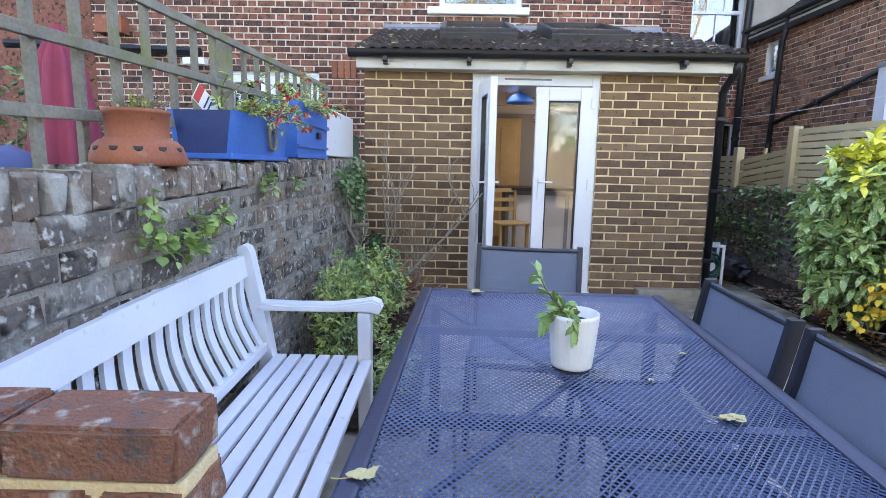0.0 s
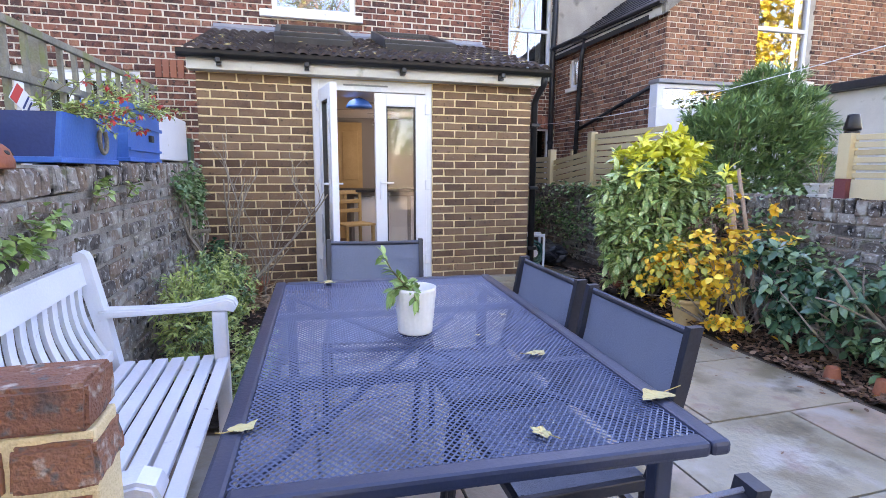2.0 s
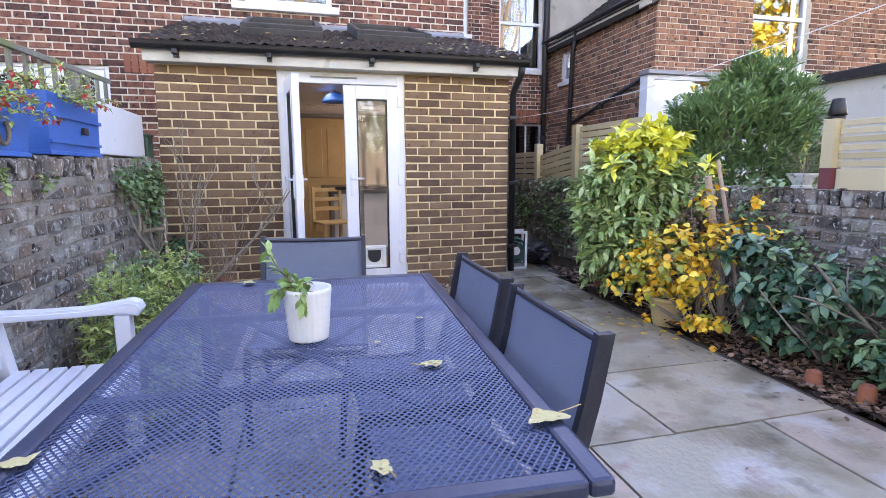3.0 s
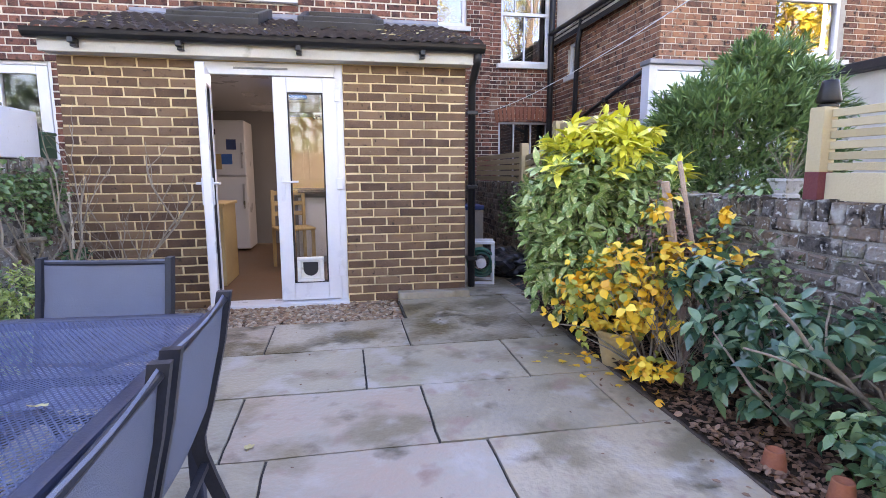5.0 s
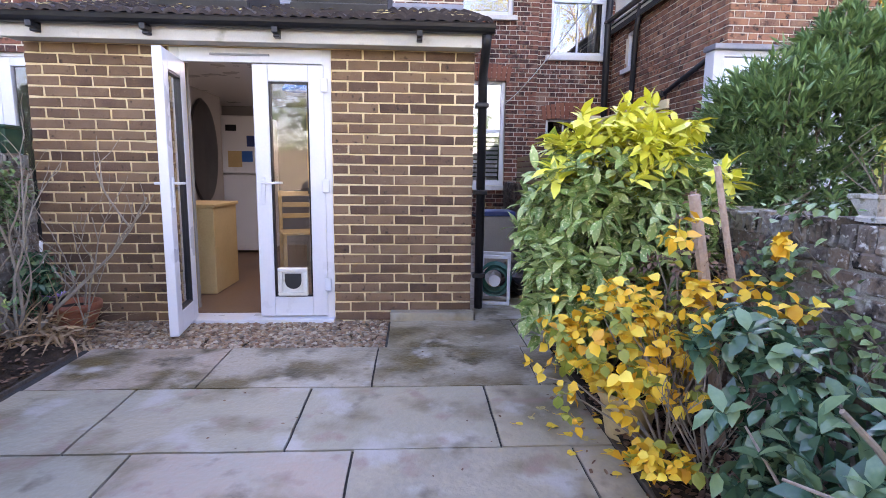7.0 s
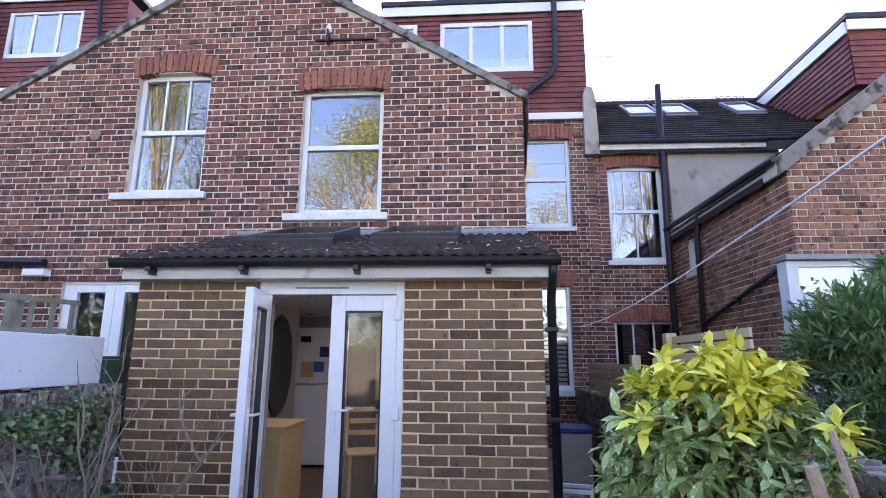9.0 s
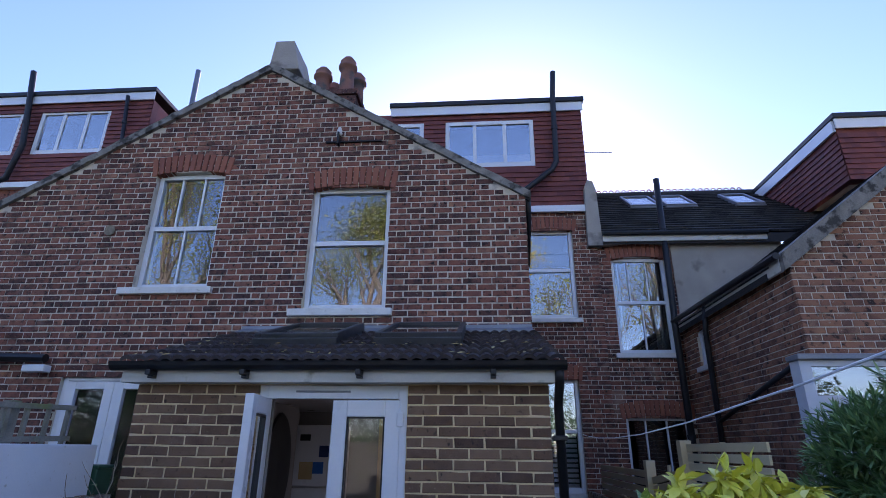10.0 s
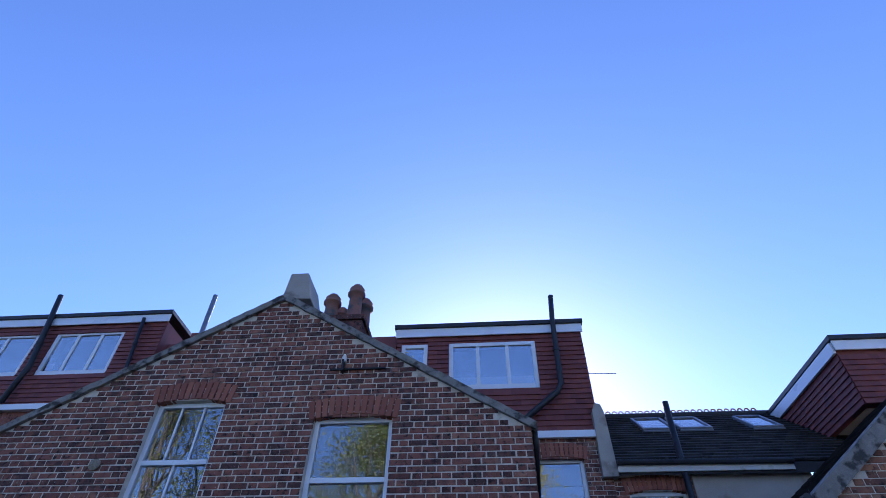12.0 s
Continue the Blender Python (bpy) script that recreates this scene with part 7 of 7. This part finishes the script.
aer = empty("aerial", "thin roof aerial beside the dormer", "aerial", at=(3.9, RY + 0.3, 7.15))
part("rod", pipe([(0, 0, 0), (0.62, 0, -0.02)], 0.008, 5), M["steel"], aer)

# ---- the garden next door, over the old wall ----
par = empty("parasol", "closed maroon parasol in the next garden", "parasol", at=(-2.2, 3.38, -0.12))
bm = bmesh.new()
rings = []
for z, r in ((1.1, 0.15), (1.25, 0.16), (1.5, 0.135), (1.8, 0.10), (2.0, 0.02)):
    rings.append([bm.verts.new((r * (1 + 0.22 * math.cos(8 * a)) * math.cos(a), r * (1 + 0.22 * math.cos(8 * a)) * math.sin(a), z)) for a in [2 * math.pi * k / 48 for k in range(48)]])
for a, c in zip(rings, rings[1:]):
    for i in range(48):
        bm.faces.new((a[i], a[(i + 1) % 48], c[(i + 1) % 48], c[i]))
part("canopy", bm, mat("maroon_cloth", [(0.26, 0.03, 0.06), (0.36, 0.06, 0.10)], 9, 0.8, 0.3, 200), par, smooth=True)
part("pole", pipe([(0, 0, 0), (0, 0, 1.2)], 0.02, 8), M["old_wood"], par)
cov = empty("furniture_cover", "dark blue furniture cover in the next garden", "cover", at=(-1.9, 2.2, -0.12))
bm = bmesh.new()
bmesh.ops.create_icosphere(bm, subdivisions=4, radius=1)
for v in bm.verts:
    n = 1 + 0.18 * noise.noise(v.co * 2)
    v.co = Vector((v.co.x * 0.6 * n, v.co.y * 0.55 * n, max(0, 0.75 + v.co.z * 0.58 * n)))
part("cloth", bm, M["navy"], cov, smooth=True)
shrub("neighbour_bush", "dark green bush in the next garden", (-3.2, 4.2, 0.9), (0.9, 0.9, 0.9), 500, 7, 0.07, 0.035, [(L_IVY, "leaves", 1.0)], 60, root=(-3.2, 4.2, -0.12), simple=True, stem=0.012)
prop = empty("white_prop", "white pole with a yellow tip leaning next door", "pole", at=(-1.7, 1.9, -0.12))
part("pole", pipe([(0, 0, 0), (-0.28, 0.1, 1.72)], 0.016, 8), M["paint"], prop)
part("tip", pipe([(-0.28, 0.1, 1.721), (-0.30, 0.107, 1.82)], 0.017, 8), L_YEL, prop)
birdbox = empty("bird_box", "small orange wooden box on the neighbouring wall", "bird box", at=(-4.12, HY - 0.16, 2.745))
part("box", boxes((-0.16, 0, -0.1, 0.16, 0.159, 0.1), bevel=0.006), M["terracotta"], birdbox)

# ---- behind the camera: back fence, autumn trees that the windows mirror, hedges added to darken reflections ----
bf = empty("back_fence", "brown timber fence at the garden's end", "fence", kind="structure")
for k in range(60):
    part("board", boxes((-9 + k * 0.3, -7.0, -0.12, -8.71 + k * 0.3, -6.97, 1.7)), M["old_wood"], bf)


def tree(label, root, height, crown, radius, leaves, material, seed, trunk=0.22):
    rnd = random.Random(seed)
    t = empty("tree", label, "tree", at=root)
    bm = bmesh.new()
    tips = []
    def grow(p, d, length, r, depth):
        pts = [p]
        for _ in range(5):
            d = (d + Vector((rnd.uniform(-0.16, 0.16), rnd.uniform(-0.16, 0.16), rnd.uniform(0, 0.1)))).normalized()
            pts.append(pts[-1] + d * length / 5)
        tube(bm, pts, r, 7, 0.55)
        if depth == 0:
            tips.extend(pts[2:])
            return
        for i in (2, 3, 4, 5, 5):
            if rnd.random() < 0.85:
                dd = (d * 0.7 + Vector((rnd.uniform(-0.9, 0.9), rnd.uniform(-0.9, 0.9), rnd.uniform(0.0, 0.6)))).normalized()
                grow(pts[i], dd, length * rnd.uniform(0.45, 0.7), r * 0.5, depth - 1)
    grow(Vector((0, 0, 0)), Vector((0.03, 0, 1)), height * 0.55, trunk, 3)
    part("trunk", bm, M["bark"], t, "pale grey-brown trunk and limbs")
    tips = np.array([tuple(q) for q in tips])
    p = tips[RNG.integers(0, len(tips), leaves)] + RNG.normal(0, crown, (leaves, 3))
    part("crown", leaf_mesh(p, RNG.normal(0, 1, (leaves, 3)), 0.16, 0.11, 0.2, True), material, t)["kind"] = "stuff"
    return t


tree("tall autumn tree with thinning yellow leaves", (-0.6, -9.5, -0.12), 17.0, 0.5, 0, 14000, L_GLOW, 4, 0.34)
tree("tall tree with yellow-green autumn leaves", (3.4, -10.5, -0.12), 11.0, 0.55, 0, 2600, L_LIME, 6, 0.13)
tree("tall yellow-leaved tree with a thick pale trunk", (-4.9, -10.0, -0.12), 17.5, 0.65, 0, 14000, L_LIME, 9, 0.40)
tree("yellow autumn tree beyond the neighbouring garden", (11.5, -6.5, -0.12), 13.0, 0.55, 0, 2200, L_LIME, 12, 0.26)
shrub("autumn_tree", "dense golden-yellow tree in the neighbouring gardens", (17.4, -1.2, 5.8), (5.6, 1.6, 4.0), 3600, 6, 0.22, 0.16, [(L_GLOW, "leaves", 1.0)], 60, root=(15.8, -0.9, -0.12), simple=True, stem=0.09)
tree("yellow-green autumn tree over the neighbouring gardens", (-12.5, -9.0, -0.12), 15.0, 0.6, 0, 7000, L_LIME, 21, 0.26)
tree("green autumn tree beside a tall hedge", (7.6, -11.0, -0.12), 13.0, 0.6, 0, 1500, L_FRESH, 23, 0.10)
tree("evergreen tree at the end of the gardens", (1.8, -15.0, -0.12), 9.0, 0.6, 0, 4200, L_GREEN, 14, 0.22)
# unseen bushes added to block the bright horizon from the panes' reflections
for k, (hx, hy) in enumerate(((-7.5, -9), (-3.5, -9.5), (0.5, -9.2), (4.5, -9.4), (8.5, -9.0), (12.5, -8), (-11.5, -8.5), (-15.5, -7.0), (-19.0, -4.0), (16.5, -5), (-7.0, -2.5), (-9.5, 0.8))):
    shrub("hedge_bush", "added dark green hedge that keeps bright sky out of reflections", (hx, hy, 2.0), (2.6, 0.9, 2.6), 1100, 6, 0.17, 0.1, [(L_IVY, "leaves", 1.0)], 60, root=(hx, hy, -0.12), simple=True, stem=0.02)

# ---- bricks and slabs laid one by one ----
brick_parts(ext_bricks, "y", EY, 0.05, -1, M["buff"], ext, 0.002, 0.0045)
near_gable = [r for r in gable_bricks if r[0] > -0.9 and r[1] < 2.42 and 2.7 < r[2] < 4.0][:280]
keep = set(near_gable)
brick_parts(near_gable, "y", HY, 0.03, -1, M["red"], house)
rest = part("brickwork", brick_mesh([r for r in gable_bricks if r not in keep], "y", HY, 0.03, -1, wob=0.002), M["red_i"], house)
rest["kind"] = "stuff"

rnd = random.Random(31)
for i, (y0, y1, xs) in enumerate(ROWS_OF_SLABS):
    for x0, x1 in zip(xs, xs[1:]):
        g = 0.006
        bm = bmesh.new()
        box(bm, x0 + g, y0 + g, -0.04, x1 - g, y1 - g, rnd.uniform(-0.002, 0.002))
        bmesh.ops.subdivide_edges(bm, edges=list(bm.edges), cuts=5, use_grid_fill=True)
        for v in bm.verts:
            if v.co.z > -0.02:
                v.co += Vector((noise.noise(v.co * 9) * 0.004, noise.noise(v.co * 9 + Vector((5, 0, 0))) * 0.004, noise.noise(v.co * 5) * 0.0025))
        part("slab", sloped(bm), M["slab_wet" if 3.6 < y0 < 5.5 else "slab"], patio)
near_left = [r for r in left_bricks if 1.3 < r[0] < 5.0][:300]
keep = set(near_left)
brick_parts(near_left, "x", LX, 0.06, 1, M["old"], lw, 0.006, 0.009)
brick_parts([r for r in left_edge if r[0] > 1.0], "x", LX, 0.2, 1, M["old"], lw, 0.006, 0.009, "coping_brick")
part("brickwork", brick_mesh([r for r in left_bricks if r not in keep] + [r for r in left_edge if r[0] <= 1.0], "x", LX, 0.06, 1, 0.008, 0.006), M["old_i"], lw)["kind"] = "stuff"
near_right = [r for r in right_bricks if 1.6 < r[0] < 4.6 and r[2] > 0.3][:200]
keep = set(near_right)
brick_parts(near_right, "x", RX, 0.06, -1, M["old"], rw, 0.006, 0.009)
brick_parts([r for r in right_edge if 1.0 < r[0] < 5.0], "x", RX, 0.2, -1, M["old"], rw, 0.006, 0.009, "coping_brick")
part("brickwork", brick_mesh([r for r in right_bricks if r not in keep] + [r for r in right_edge if not 1.0 < r[0] < 5.0], "x", RX, 0.06, -1, 0.008, 0.006), M["old_i"], rw)["kind"] = "stuff"
